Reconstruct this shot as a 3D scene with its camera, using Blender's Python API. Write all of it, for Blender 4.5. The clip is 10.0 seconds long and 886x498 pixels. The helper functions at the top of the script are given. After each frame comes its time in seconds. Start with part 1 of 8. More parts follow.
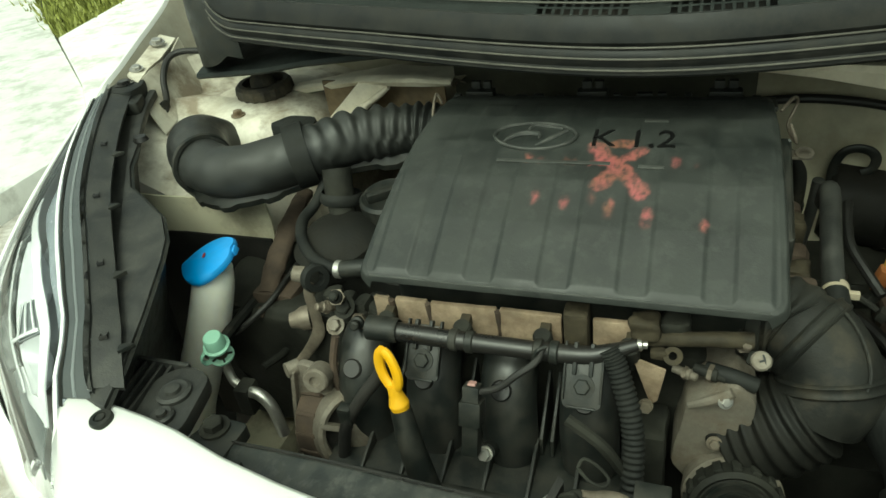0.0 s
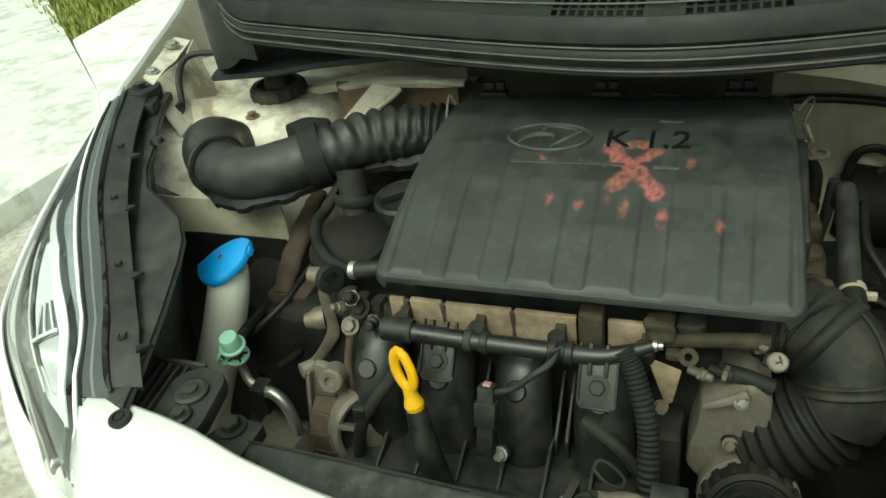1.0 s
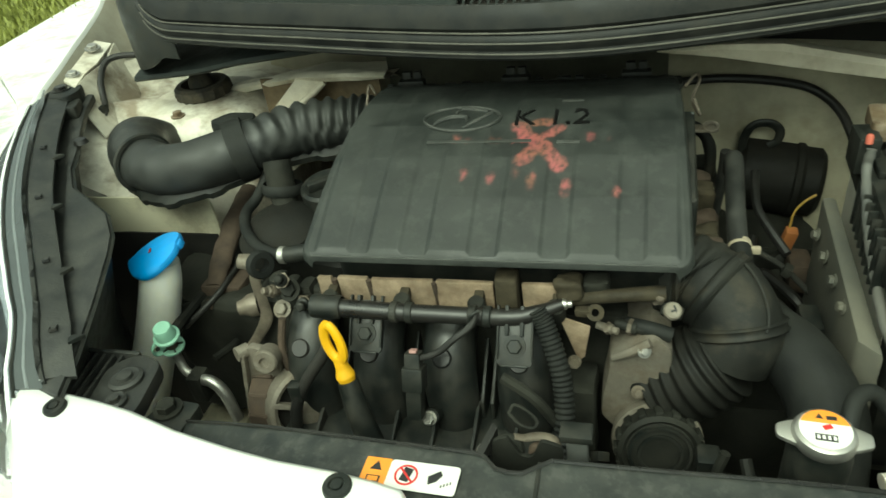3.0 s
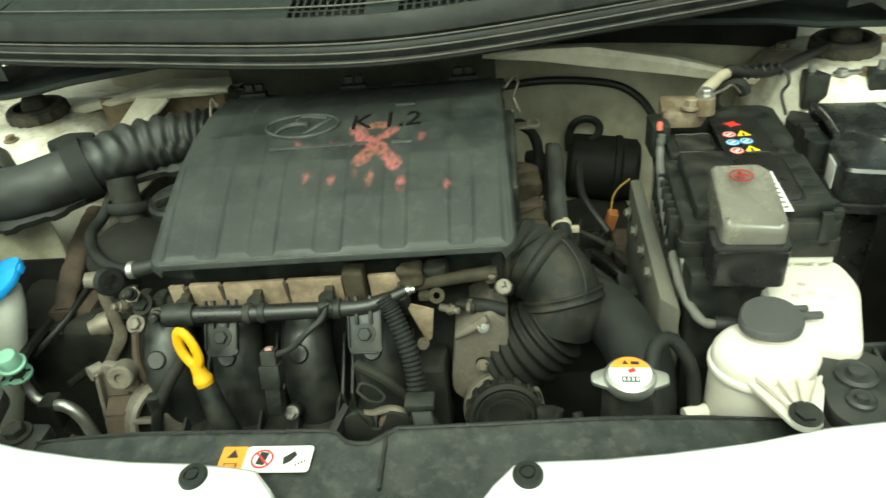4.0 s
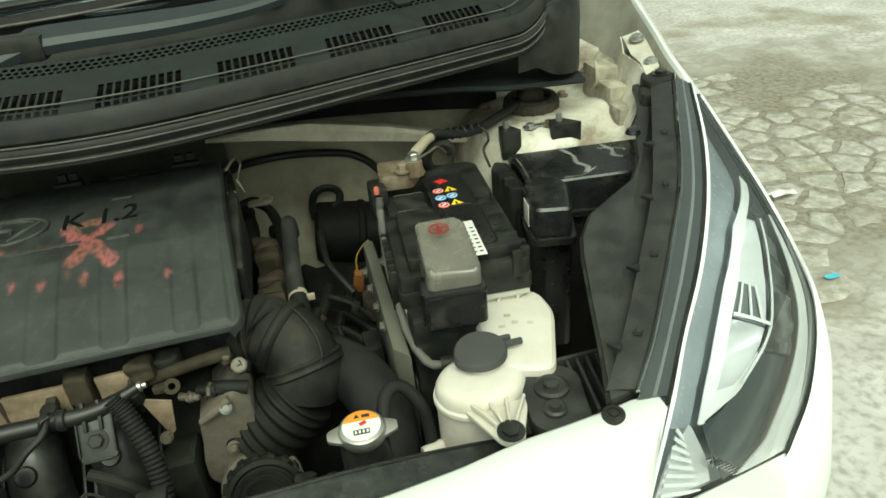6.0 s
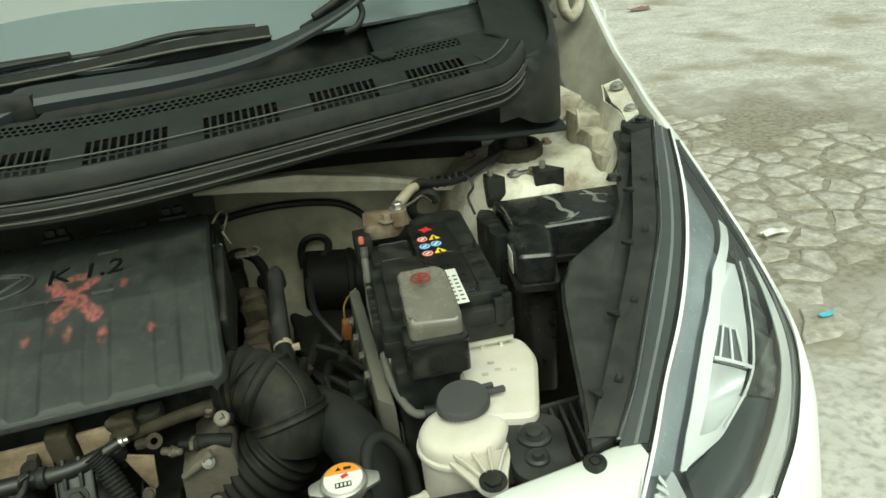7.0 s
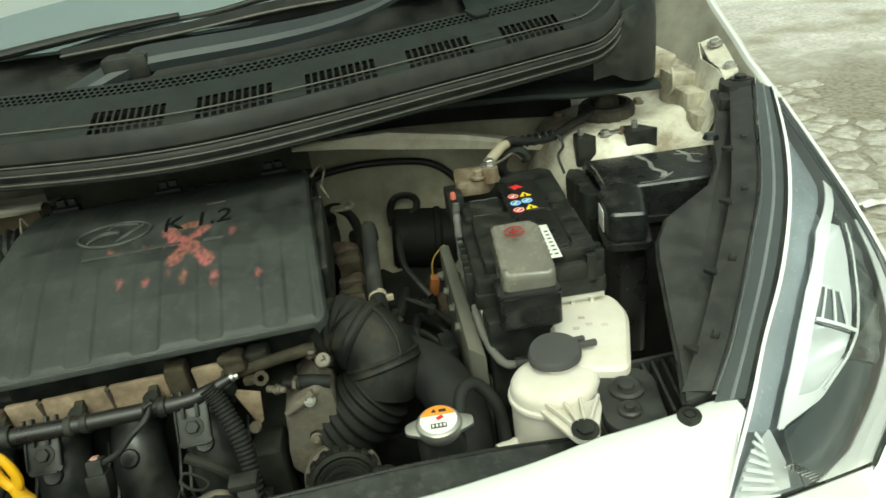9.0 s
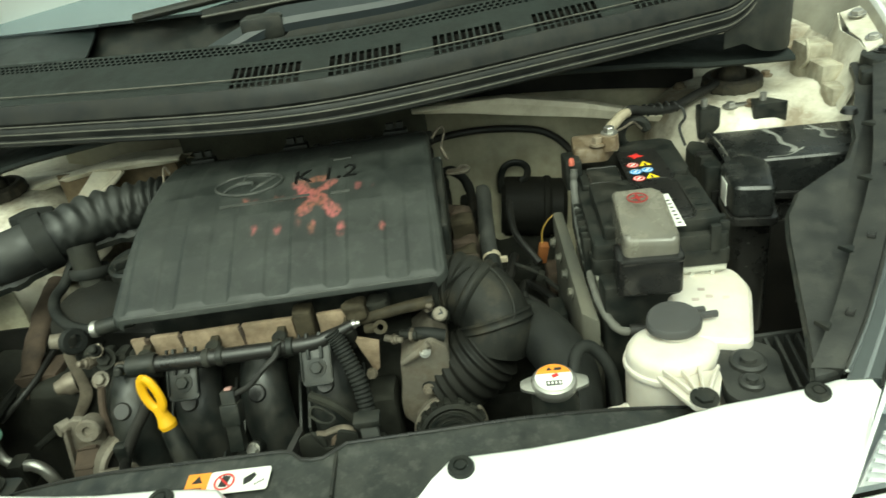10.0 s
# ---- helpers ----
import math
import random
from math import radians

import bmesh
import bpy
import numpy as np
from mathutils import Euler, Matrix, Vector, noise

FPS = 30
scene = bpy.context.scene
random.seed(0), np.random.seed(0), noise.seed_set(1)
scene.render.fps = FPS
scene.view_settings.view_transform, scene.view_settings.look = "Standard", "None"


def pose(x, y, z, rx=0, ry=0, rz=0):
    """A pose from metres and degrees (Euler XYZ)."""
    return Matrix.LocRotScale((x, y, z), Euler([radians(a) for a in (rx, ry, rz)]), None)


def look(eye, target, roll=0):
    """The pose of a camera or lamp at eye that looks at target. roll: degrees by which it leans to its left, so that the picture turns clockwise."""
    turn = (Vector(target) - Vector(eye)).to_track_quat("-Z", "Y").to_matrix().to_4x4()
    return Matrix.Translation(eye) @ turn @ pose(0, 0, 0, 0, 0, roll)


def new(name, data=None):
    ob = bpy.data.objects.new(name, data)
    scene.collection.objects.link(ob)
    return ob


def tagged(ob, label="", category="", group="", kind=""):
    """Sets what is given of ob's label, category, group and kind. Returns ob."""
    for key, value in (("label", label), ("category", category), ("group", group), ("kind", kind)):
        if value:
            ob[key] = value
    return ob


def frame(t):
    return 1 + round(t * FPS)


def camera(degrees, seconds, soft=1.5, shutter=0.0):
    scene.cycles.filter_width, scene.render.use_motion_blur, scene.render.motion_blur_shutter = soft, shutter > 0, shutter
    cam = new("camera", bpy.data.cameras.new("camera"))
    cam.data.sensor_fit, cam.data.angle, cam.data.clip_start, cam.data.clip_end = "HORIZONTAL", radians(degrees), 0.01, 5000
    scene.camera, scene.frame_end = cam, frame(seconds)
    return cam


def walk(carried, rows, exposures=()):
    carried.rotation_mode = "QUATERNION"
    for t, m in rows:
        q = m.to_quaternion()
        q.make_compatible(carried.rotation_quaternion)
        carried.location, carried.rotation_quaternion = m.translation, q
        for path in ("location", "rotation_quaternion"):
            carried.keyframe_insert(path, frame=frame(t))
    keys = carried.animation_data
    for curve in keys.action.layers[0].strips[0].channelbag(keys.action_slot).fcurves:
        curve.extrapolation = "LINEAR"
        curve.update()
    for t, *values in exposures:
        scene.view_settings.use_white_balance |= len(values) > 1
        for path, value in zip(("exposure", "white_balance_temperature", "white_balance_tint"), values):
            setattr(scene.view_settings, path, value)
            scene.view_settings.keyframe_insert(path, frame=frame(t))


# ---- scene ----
cam = camera(65.5, 10.0, shutter=0.3)
PATH = [
    (0, (0.0382, -0.2352, 1.0973), (-0.2260, 0.3789, 0.6578), -8.68),
    (0.5, (0.0372, -0.2359, 1.0995), (-0.2339, 0.3750, 0.6598), -9.04),
    (1, (0.0356, -0.2374, 1.0996), (-0.2399, 0.3727, 0.6616), -9.27),
    (1.5, (0.0363, -0.2381, 1.1010), (-0.2413, 0.3706, 0.6623), -9.51),
    (2, (0.0415, -0.2410, 1.1013), (-0.2330, 0.3676, 0.6605), -9.69),
    (2.2, (0.0451, -0.2441, 1.1018), (-0.2239, 0.3657, 0.6594), -9.66),
    (3.3, (0.0726, -0.2832, 1.0936), (-0.1077, 0.3581, 0.6507), -8.64),
    (3.5, (0.0790, -0.2910, 1.0951), (-0.0747, 0.3559, 0.6504), -8.18),
    (4, (0.1008, -0.3084, 1.0981), (0.0226, 0.3530, 0.6550), -7.11),
    (4.5, (0.1120, -0.3154, 1.1012), (0.1053, 0.3539, 0.6631), -5.86),
    (5, (0.1324, -0.3253, 1.1026), (0.1968, 0.3483, 0.6758), -5.22),
    (5.5, (0.1481, -0.3368, 1.1085), (0.2699, 0.3347, 0.6911), -4.87),
    (6, (0.1708, -0.3394, 1.1141), (0.3191, 0.3346, 0.7095), -5.57),
    (7.5, (0.1864, -0.3490, 1.1220), (0.3469, 0.3513, 0.7700), -6.42),
    (8, (0.1853, -0.3486, 1.1157), (0.3193, 0.3520, 0.7536), -7.32),
    (8.5, (0.1754, -0.3503, 1.1151), (0.2803, 0.3493, 0.7414), -7.98),
    (9, (0.1625, -0.3584, 1.1152), (0.2332, 0.3404, 0.7322), -8.44),
    (9.5, (0.1463, -0.3653, 1.1117), (0.1728, 0.3345, 0.7250), -8.81),
    (10, (0.1297, -0.3722, 1.1099), (0.0975, 0.3249, 0.7185), -9.45),
]
walk(cam, [(t, look(eye, target, roll)) for t, eye, target, roll in PATH],
     [(0, 0.2, 6850, -19), (2.2, 0.1, 6850, -19), (3.5, 0.60, 6850, -22), (4, 0.75, 6850, -22), (4.5, 0.96, 6850, -22), (5, 0.96, 6850, -21), (5.5, 0.24, 6850, -18), (6, 0.08, 6850, -18), (7.5, -0.08, 6850, -17), (9, 0.15, 6850, -18), (10, 0.46, 6850, -21)])

# ---- world and light: an overcast day ----
world = bpy.data.worlds.new("overcast_sky")
scene.world = world
world.use_nodes = True
wn = world.node_tree
sky = wn.nodes.new("ShaderNodeTexSky")
sky.sky_type = "NISHITA"
sky.sun_disc = False
sky.sun_elevation = radians(55)
sky.sun_rotation = radians(200)
sky.dust_density = 6.0
sky.air_density = 1.0
greyed = wn.nodes.new("ShaderNodeHueSaturation")
greyed.inputs["Saturation"].default_value = 0.25
wn.links.new(sky.outputs[0], greyed.inputs["Color"])
wn.links.new(greyed.outputs[0], wn.nodes["Background"].inputs[0])
wn.nodes["Background"].inputs[1].default_value = 0.15
sun = new("sun", bpy.data.lights.new("sun", "SUN"))
sun.data.energy = 1.5
sun.data.angle = radians(40)
sun.data.color = (1.0, 0.97, 0.92)
sun.matrix_world = look((0.6, -2.0, 3.0), (0, 0, 0))


# ---- materials ----
def mat(name, base, rough=0.5, metal=0.0, var=0.25, scale=30.0, dust=None, dust_amount=0.4, dust_scale=9.0, bump=0.15, bump_scale=220.0,
        coat=0.0, spec=0.5, trans=0.0, sss=0.0, stain=None, stain_amount=0.0, stain_scale=5.0):
    """A surface with fine grain, broad patches, and dust or stains with edges of their own."""
    m = bpy.data.materials.new(name)
    m.use_nodes = True
    nt = m.node_tree
    b = nt.nodes["Principled BSDF"]
    co = nt.nodes.new("ShaderNodeTexCoord").outputs["Object"]

    def noise_node(s, detail=4.0, rough_=0.6):
        n = nt.nodes.new("ShaderNodeTexNoise")
        n.inputs["Scale"].default_value = s
        n.inputs["Detail"].default_value = detail
        n.inputs["Roughness"].default_value = rough_
        nt.links.new(co, n.inputs["Vector"])
        return n.outputs["Fac"]

    def ramp(fac, a, c):
        r = nt.nodes.new("ShaderNodeMapRange")
        r.inputs["From Min"].default_value, r.inputs["From Max"].default_value = a, c
        nt.links.new(fac, r.inputs["Value"])
        return r.outputs["Result"]

    def mixed(fac, a, c, amount=1.0):
        if amount != 1.0:
            k = nt.nodes.new("ShaderNodeMath")
            k.operation = "MULTIPLY"
            k.inputs[1].default_value = amount
            nt.links.new(fac, k.inputs[0])
            fac = k.outputs[0]
        x = nt.nodes.new("ShaderNodeMix")
        x.data_type = "RGBA"
        nt.links.new(fac, x.inputs["Factor"])
        for value, socket in ((a, x.inputs["A"]), (c, x.inputs["B"])):
            if isinstance(value, tuple):
                socket.default_value = (*value, 1)
            else:
                nt.links.new(value, socket)
        return x.outputs["Result"]

    lo, hi = tuple(v * (1 - var) for v in base), tuple(min(1, v * (1 + var)) for v in base)
    col = mixed(ramp(noise_node(scale), 0.3, 0.7), lo, hi)
    grain = noise_node(bump_scale, 2.0)
    if dust:
        f = ramp(noise_node(dust_scale, 8.0, 0.7), 0.42, 0.68)
        col = mixed(f, col, dust, dust_amount)
        rr = nt.nodes.new("ShaderNodeMapRange")
        rr.inputs["To Min"].default_value, rr.inputs["To Max"].default_value = rough, min(1, rough + 0.3)
        nt.links.new(f, rr.inputs["Value"])
        nt.links.new(rr.outputs[0], b.inputs["Roughness"])
    elif not bump:
        b.inputs["Roughness"].default_value = rough
    else:
        rr = nt.nodes.new("ShaderNodeMapRange")
        rr.inputs["To Min"].default_value, rr.inputs["To Max"].default_value = max(0, rough - 0.08), min(1, rough + 0.08)
        nt.links.new(grain, rr.inputs["Value"])
        nt.links.new(rr.outputs[0], b.inputs["Roughness"])
    if stain:
        col = mixed(ramp(noise_node(stain_scale, 6.0, 0.65), 0.5, 0.62), col, stain, stain_amount)
    nt.links.new(col, b.inputs["Base Color"])
    b.inputs["Metallic"].default_value = metal
    b.inputs["Specular IOR Level"].default_value = spec
    b.inputs["Coat Weight"].default_value = coat
    b.inputs["Coat Roughness"].default_value = 0.08
    b.inputs["Transmission Weight"].default_value = trans
    if sss:
        b.inputs["Subsurface Weight"].default_value = sss
        b.inputs["Subsurface Radius"].default_value = (0.02, 0.018, 0.014)
        b.inputs["Subsurface Scale"].default_value = 0.5
    if bump:
        bn = nt.nodes.new("ShaderNodeBump")
        bn.inputs["Strength"].default_value = bump
        bn.inputs["Distance"].default_value = 0.001
        nt.links.new(grain, bn.inputs["Height"])
        nt.links.new(bn.outputs[0], b.inputs["Normal"])
    return m


DUST = (0.13, 0.115, 0.09)
M_LID = mat("dusty_black_plastic", (0.0165, 0.0188, 0.0175), 0.40, spec=0.45, dust=(0.054, 0.058, 0.050), dust_amount=0.34, dust_scale=22, bump=0.14, bump_scale=500, stain=(0.045, 0.048, 0.043), stain_amount=0.35, stain_scale=70)
M_BLACK = mat("black_plastic", (0.0095, 0.0115, 0.0105), 0.42, dust=DUST, dust_amount=0.20, dust_scale=48, bump=0.15, bump_scale=400, spec=0.35)
M_COWL = mat("cowl_plastic", (0.011, 0.0145, 0.0135), 0.55, dust=(0.07, 0.07, 0.06), dust_amount=0.10, dust_scale=20, bump=0.25, bump_scale=700, spec=0.26)
M_GLOSS = mat("shiny_black_plastic", (0.012, 0.012, 0.012), 0.22, var=0.1, dust=DUST, dust_amount=0.12, bump=0.04)
M_RUBBER = mat("aged_rubber", (0.0095, 0.0105, 0.0098), 0.6, dust=(0.055, 0.055, 0.044), dust_amount=0.20, dust_scale=25, bump=0.3, bump_scale=250, spec=0.3)
# Lighter colour for thin lines that paint highlights on seal and wiper blade.
M_BEAD = mat("pale_highlight_bead", (0.075, 0.072, 0.06), 0.6, var=0.3, scale=60)
M_SEAL = mat("rubber_seal", (0.009, 0.010, 0.010), 0.5, spec=0.30, dust=(0.09, 0.085, 0.07), dust_amount=0.22, dust_scale=40, bump=0.1)
M_WHITE = mat("white_car_paint", (0.80, 0.81, 0.79), 0.28, var=0.012, scale=6, coat=0.6, bump=0.0)
M_CREAM = mat("dirty_primed_steel", (0.58, 0.56, 0.42), 0.5, var=0.10, scale=12, dust=(0.55, 0.48, 0.34), dust_amount=0.45, dust_scale=7, bump=0.2, stain=(0.12, 0.075, 0.04), stain_amount=0.45, stain_scale=11)
M_WHITEBAY = mat("white_bay_paint", (0.68, 0.65, 0.56), 0.4, var=0.10, dust=(0.33, 0.28, 0.19), dust_amount=0.7, dust_scale=13, bump=0.15, stain=(0.15, 0.10, 0.055), stain_amount=0.7, stain_scale=11)
# Greyer than the bay paint: grime, plus the channel's shade put into the colour.
M_GRIME_SHADE = mat("grimy_shaded_inner_steel", (0.36, 0.345, 0.29), 0.5, var=0.15, dust=(0.22, 0.19, 0.13), dust_amount=0.5, dust_scale=8, bump=0.1)
M_ALU = mat("cast_aluminium", (0.19, 0.17, 0.14), 0.6, metal=0.4, dust=(0.12, 0.095, 0.065), dust_amount=0.75, dust_scale=38, bump=0.7, bump_scale=260)
M_STEEL = mat("zinc_steel", (0.52, 0.51, 0.48), 0.35, metal=0.9, dust=(0.2, 0.17, 0.12), dust_amount=0.35, dust_scale=60, bump=0.1)
M_BEAM = mat("cream_painted_steel", (0.82, 0.76, 0.62), 0.5, var=0.08, scale=12, dust=(0.42, 0.36, 0.25), dust_amount=0.5, dust_scale=9, bump=0.1, stain=(0.25, 0.18, 0.1), stain_amount=0.3, stain_scale=14)
M_TAN = mat("baked_tan_shield", (0.27, 0.205, 0.14), 0.75, var=0.3, scale=60, dust=(0.11, 0.07, 0.04), dust_amount=0.7, dust_scale=38, bump=0.5)
M_GREASE = mat("grease_caked_metal", (0.032, 0.026, 0.016), 0.7, var=0.5, scale=70, dust=(0.085, 0.070, 0.045), dust_amount=0.4, dust_scale=60, bump=0.8, bump_scale=160, spec=0.3)
M_FIREWALL = mat("dirty_cream_bulkhead", (0.47, 0.44, 0.33), 0.65, var=0.25, scale=14, dust=(0.20, 0.165, 0.10), dust_amount=0.45, dust_scale=6, bump=0.2, stain=(0.10, 0.08, 0.05), stain_amount=0.35, stain_scale=5)
M_STAIN = mat("rust_stained_paint", (0.20, 0.15, 0.09), 0.7, var=0.4, scale=25, dust=(0.09, 0.055, 0.03), dust_amount=0.6, dust_scale=20, bump=0.3)
M_RUST = mat("rusty_steel", (0.050, 0.034, 0.023), 0.8, var=0.45, scale=60, dust=(0.08, 0.06, 0.045), dust_amount=0.6, dust_scale=25, bump=0.5)
M_BLOCK = mat("grimy_engine_metal", (0.016, 0.0165, 0.014), 0.65, metal=0.2, var=0.4, dust=(0.092, 0.090, 0.070), dust_amount=0.25, dust_scale=22, bump=0.5, spec=0.25)
M_BLUE = mat("blue_cap_plastic", (0.012, 0.27, 0.70), 0.35, var=0.08, dust=(0.25, 0.33, 0.4), dust_amount=0.15, bump=0.05)
M_YELLOW = mat("yellow_plastic", (0.80, 0.42, 0.008), 0.35, var=0.08, dust=(0.4, 0.25, 0.05), dust_amount=0.2, bump=0.05)
M_GREEN = mat("pale_green_plastic", (0.26, 0.47, 0.36), 0.45, var=0.1, dust=(0.3, 0.33, 0.26), dust_amount=0.4, bump=0.1)
M_NECK = mat("translucent_grey_tank", (0.86, 0.86, 0.78), 0.45, var=0.06, dust=(0.5, 0.47, 0.38), dust_amount=0.3, dust_scale=12, bump=0.05, sss=0.5)
M_TANK = mat("milky_white_tank", (0.68, 0.635, 0.575), 0.4, var=0.05, dust=(0.50, 0.44, 0.32), dust_amount=0.4, dust_scale=12, bump=0.05, sss=0.35)
M_TRAY = mat("grey_tray_plastic", (0.075, 0.076, 0.066), 0.5, var=0.12, dust=(0.2, 0.18, 0.13), dust_amount=0.4, bump=0.1)
M_BATBODY = mat("white_battery_case", (0.58, 0.57, 0.50), 0.5, var=0.08, dust=(0.3, 0.26, 0.19), dust_amount=0.4, bump=0.1)
M_BELLOWS = mat("oily_bellows_rubber", (0.0075, 0.0078, 0.0066), 0.6, var=0.3, dust=(0.030, 0.026, 0.019), dust_amount=0.35, dust_scale=18, bump=0.4, bump_scale=300, spec=0.25)
M_HOSE = mat("grimy_hose_rubber", (0.0085, 0.0092, 0.0082), 0.55, var=0.3, dust=(0.060, 0.058, 0.046), dust_amount=0.28, dust_scale=14, bump=0.35, bump_scale=300, spec=0.3, stain=(0.06, 0.05, 0.035), stain_amount=0.4, stain_scale=30)
M_COVER = mat("smoky_terminal_cover", (0.135, 0.127, 0.108), 0.16, var=0.15, dust=(0.26, 0.23, 0.17), dust_amount=0.4, dust_scale=20, bump=0.08)
M_BRASS = mat("dull_brass_clamp", (0.22, 0.16, 0.10), 0.55, metal=0.5, var=0.4, dust=(0.42, 0.40, 0.35), dust_amount=0.45, dust_scale=60, bump=0.4)
M_RED = mat("faded_red_paint", (0.50, 0.12, 0.08), 0.6, bump=0.1)
M_REDMARK = mat("dark_red_mark", (0.28, 0.02, 0.02), 0.5, bump=0.05)
M_ORANGE = mat("orange_label", (0.85, 0.30, 0.04), 0.45, var=0.06, bump=0.03)
M_PAPER = mat("white_label", (0.78, 0.77, 0.73), 0.45, var=0.05, dust=(0.5, 0.47, 0.4), dust_amount=0.25, bump=0.03)
M_INK = mat("black_ink", (0.02, 0.02, 0.02), 0.5, var=0.1, bump=0.0)
M_REDINK = mat("red_ink", (0.62, 0.03, 0.03), 0.5, var=0.1, bump=0.0)
M_BLUEINK = mat("blue_ink", (0.02, 0.25, 0.60), 0.5, var=0.1, bump=0.0)
M_YELINK = mat("yellow_ink", (0.85, 0.62, 0.03), 0.5, var=0.1, bump=0.0)
M_CHROME = mat("chrome", (0.80, 0.80, 0.80), 0.10, metal=1.0, var=0.03, bump=0.0)
M_REFLECTOR = mat("lamp_reflector", (0.88, 0.89, 0.90), 0.30, metal=0.45, var=0.06, scale=40, bump=0.0)
M_BEZEL = mat("white_lamp_bezel", (0.90, 0.91, 0.91), 0.2, var=0.02, bump=0.0, coat=0.4)
M_LAMPGREY = mat("grey_lamp_housing", (0.16, 0.175, 0.18), 0.4, var=0.1, bump=0.05)
M_DARK = mat("dark_undertray_and_shade", (0.012, 0.012, 0.011), 0.8, var=0.3, dust=(0.04, 0.035, 0.03), dust_amount=0.5, bump=0.3, spec=0.15)
M_BITUMEN = mat("black_cable_sleeve", (0.010, 0.010, 0.0095), 0.5, dust=(0.08, 0.07, 0.055), dust_amount=0.2, bump=0.2)
M_GREYHOSE = mat("grey_hose", (0.075, 0.078, 0.075), 0.55, var=0.12, dust=(0.22, 0.2, 0.16), dust_amount=0.4, bump=0.1)
M_TAPE = mat("cream_tape", (0.32, 0.275, 0.20), 0.6, var=0.2, bump=0.3)


def clear_sheet(name, tint, rough=0.02):
    """A thin clear skin: see-through, with the gloss that its angle gives."""
    m = bpy.data.materials.new(name)
    m.use_nodes = True
    nt = m.node_tree
    nt.nodes.remove(nt.nodes["Principled BSDF"])
    clear, gloss, mix, fr = (nt.nodes.new("ShaderNode" + k) for k in ("BsdfTransparent", "BsdfGlossy", "MixShader", "Fresnel"))
    clear.inputs["Color"].default_value = (*tint, 1)
    gloss.inputs["Roughness"].default_value = rough
    fr.inputs["IOR"].default_value = 1.5
    nt.links.new(fr.outputs[0], mix.inputs[0])
    nt.links.new(clear.outputs[0], mix.inputs[1])
    nt.links.new(gloss.outputs[0], mix.inputs[2])
    nt.links.new(mix.outputs[0], nt.nodes["Material Output"].inputs[0])
    return m


M_MOUNT = mat("dusty_mount_rubber", (0.030, 0.027, 0.021), 0.75, var=0.3, dust=(0.15, 0.125, 0.085), dust_amount=0.6, dust_scale=40, bump=0.4)
M_DUCT = mat("satin_duct_plastic", (0.021, 0.0225, 0.0215), 0.42, dust=(0.07, 0.068, 0.058), dust_amount=0.22, dust_scale=16, bump=0.15, bump_scale=350)
M_LENS = clear_sheet("clear_lamp_lens", (0.95, 0.97, 0.98))
M_SMOKE = mat("smoky_lens_edge", (0.055, 0.062, 0.062), 0.12, var=0.1, bump=0.0, spec=0.6, coat=0.4)
M_PANEL = mat("blue_grey_lamp_panel", (0.29, 0.32, 0.35), 0.25, var=0.2, scale=12, bump=0.02, coat=0.4)
M_RIDGE = mat("pale_blue_grey_lamp", (0.46, 0.50, 0.53), 0.3, var=0.06, bump=0.02, coat=0.3)
M_LEDGE = mat("dusty_ledge_plastic", (0.019, 0.020, 0.019), 0.42, dust=(0.09, 0.085, 0.07), dust_amount=0.2, dust_scale=30, bump=0.25, bump_scale=400, stain=(0.07, 0.068, 0.058), stain_amount=0.22, stain_scale=55)
M_SUPPORT = mat("dusty_support_plastic", (0.019, 0.022, 0.0205), 0.36, dust=(0.09, 0.085, 0.07), dust_amount=0.26, dust_scale=60, bump=0.18, bump_scale=400, stain=(0.16, 0.155, 0.14), stain_amount=0.16, stain_scale=95)
M_RUNNER = mat("manifold_plastic", (0.0145, 0.0168, 0.0158), 0.3, dust=(0.08, 0.07, 0.056), dust_amount=0.34, dust_scale=44, bump=0.14, bump_scale=300)
M_LOWTRIM = mat("teal_grey_lamp_trim", (0.075, 0.092, 0.095), 0.3, var=0.4, scale=9, bump=0.0)
M_OILY = mat("oily_bracket_steel", (0.16, 0.135, 0.105), 0.5, metal=0.4, var=0.4, scale=50, dust=(0.07, 0.055, 0.04), dust_amount=0.5, dust_scale=35, bump=0.3)
M_TRIM = mat("dark_lamp_trim", (0.17, 0.18, 0.17), 0.22, metal=0.5, var=0.6, scale=22, bump=0.0)
M_SCREEN = mat("tinted_windscreen", (0.135, 0.15, 0.165), 0.04, var=0.1, bump=0.0, spec=1.0)
M_SCREEN.node_tree.nodes["Principled BSDF"].inputs["Specular Tint"].default_value = (0.80, 0.98, 1.0, 1)
M_SCREEN.node_tree.nodes["Principled BSDF"].inputs["IOR"].default_value = 2.6


# ---- building helpers ----
def mesh_of(bm, name, smooth=35):
    bmesh.ops.recalc_face_normals(bm, faces=bm.faces)
    me = bpy.data.meshes.new(name)
    bm.to_mesh(me)
    bm.free()
    for p in me.polygons:
        p.use_smooth = True
    me.set_sharp_from_angle(angle=radians(smooth))
    return me


def part(name, bm, material, parent, label="", smooth=35):
    me = mesh_of(bm, name, smooth)
    me.materials.append(material)
    ob = new(name, me)
    ob.parent = parent
    if label:
        ob["label"] = label
    return ob


def thing(name, label, category, group="", at=(0, 0, 0)):
    ob = new(name)
    ob.empty_display_size = 0.02
    return tagged(ob, label, category, group)


def solid(name, bm, material, label, category, group="", kind="", smooth=35):
    """A thing that is one mesh."""
    me = mesh_of(bm, name, smooth)
    me.materials.append(material)
    return tagged(new(name, me), label, category, group, kind)


def V(*p):
    return Vector(p)


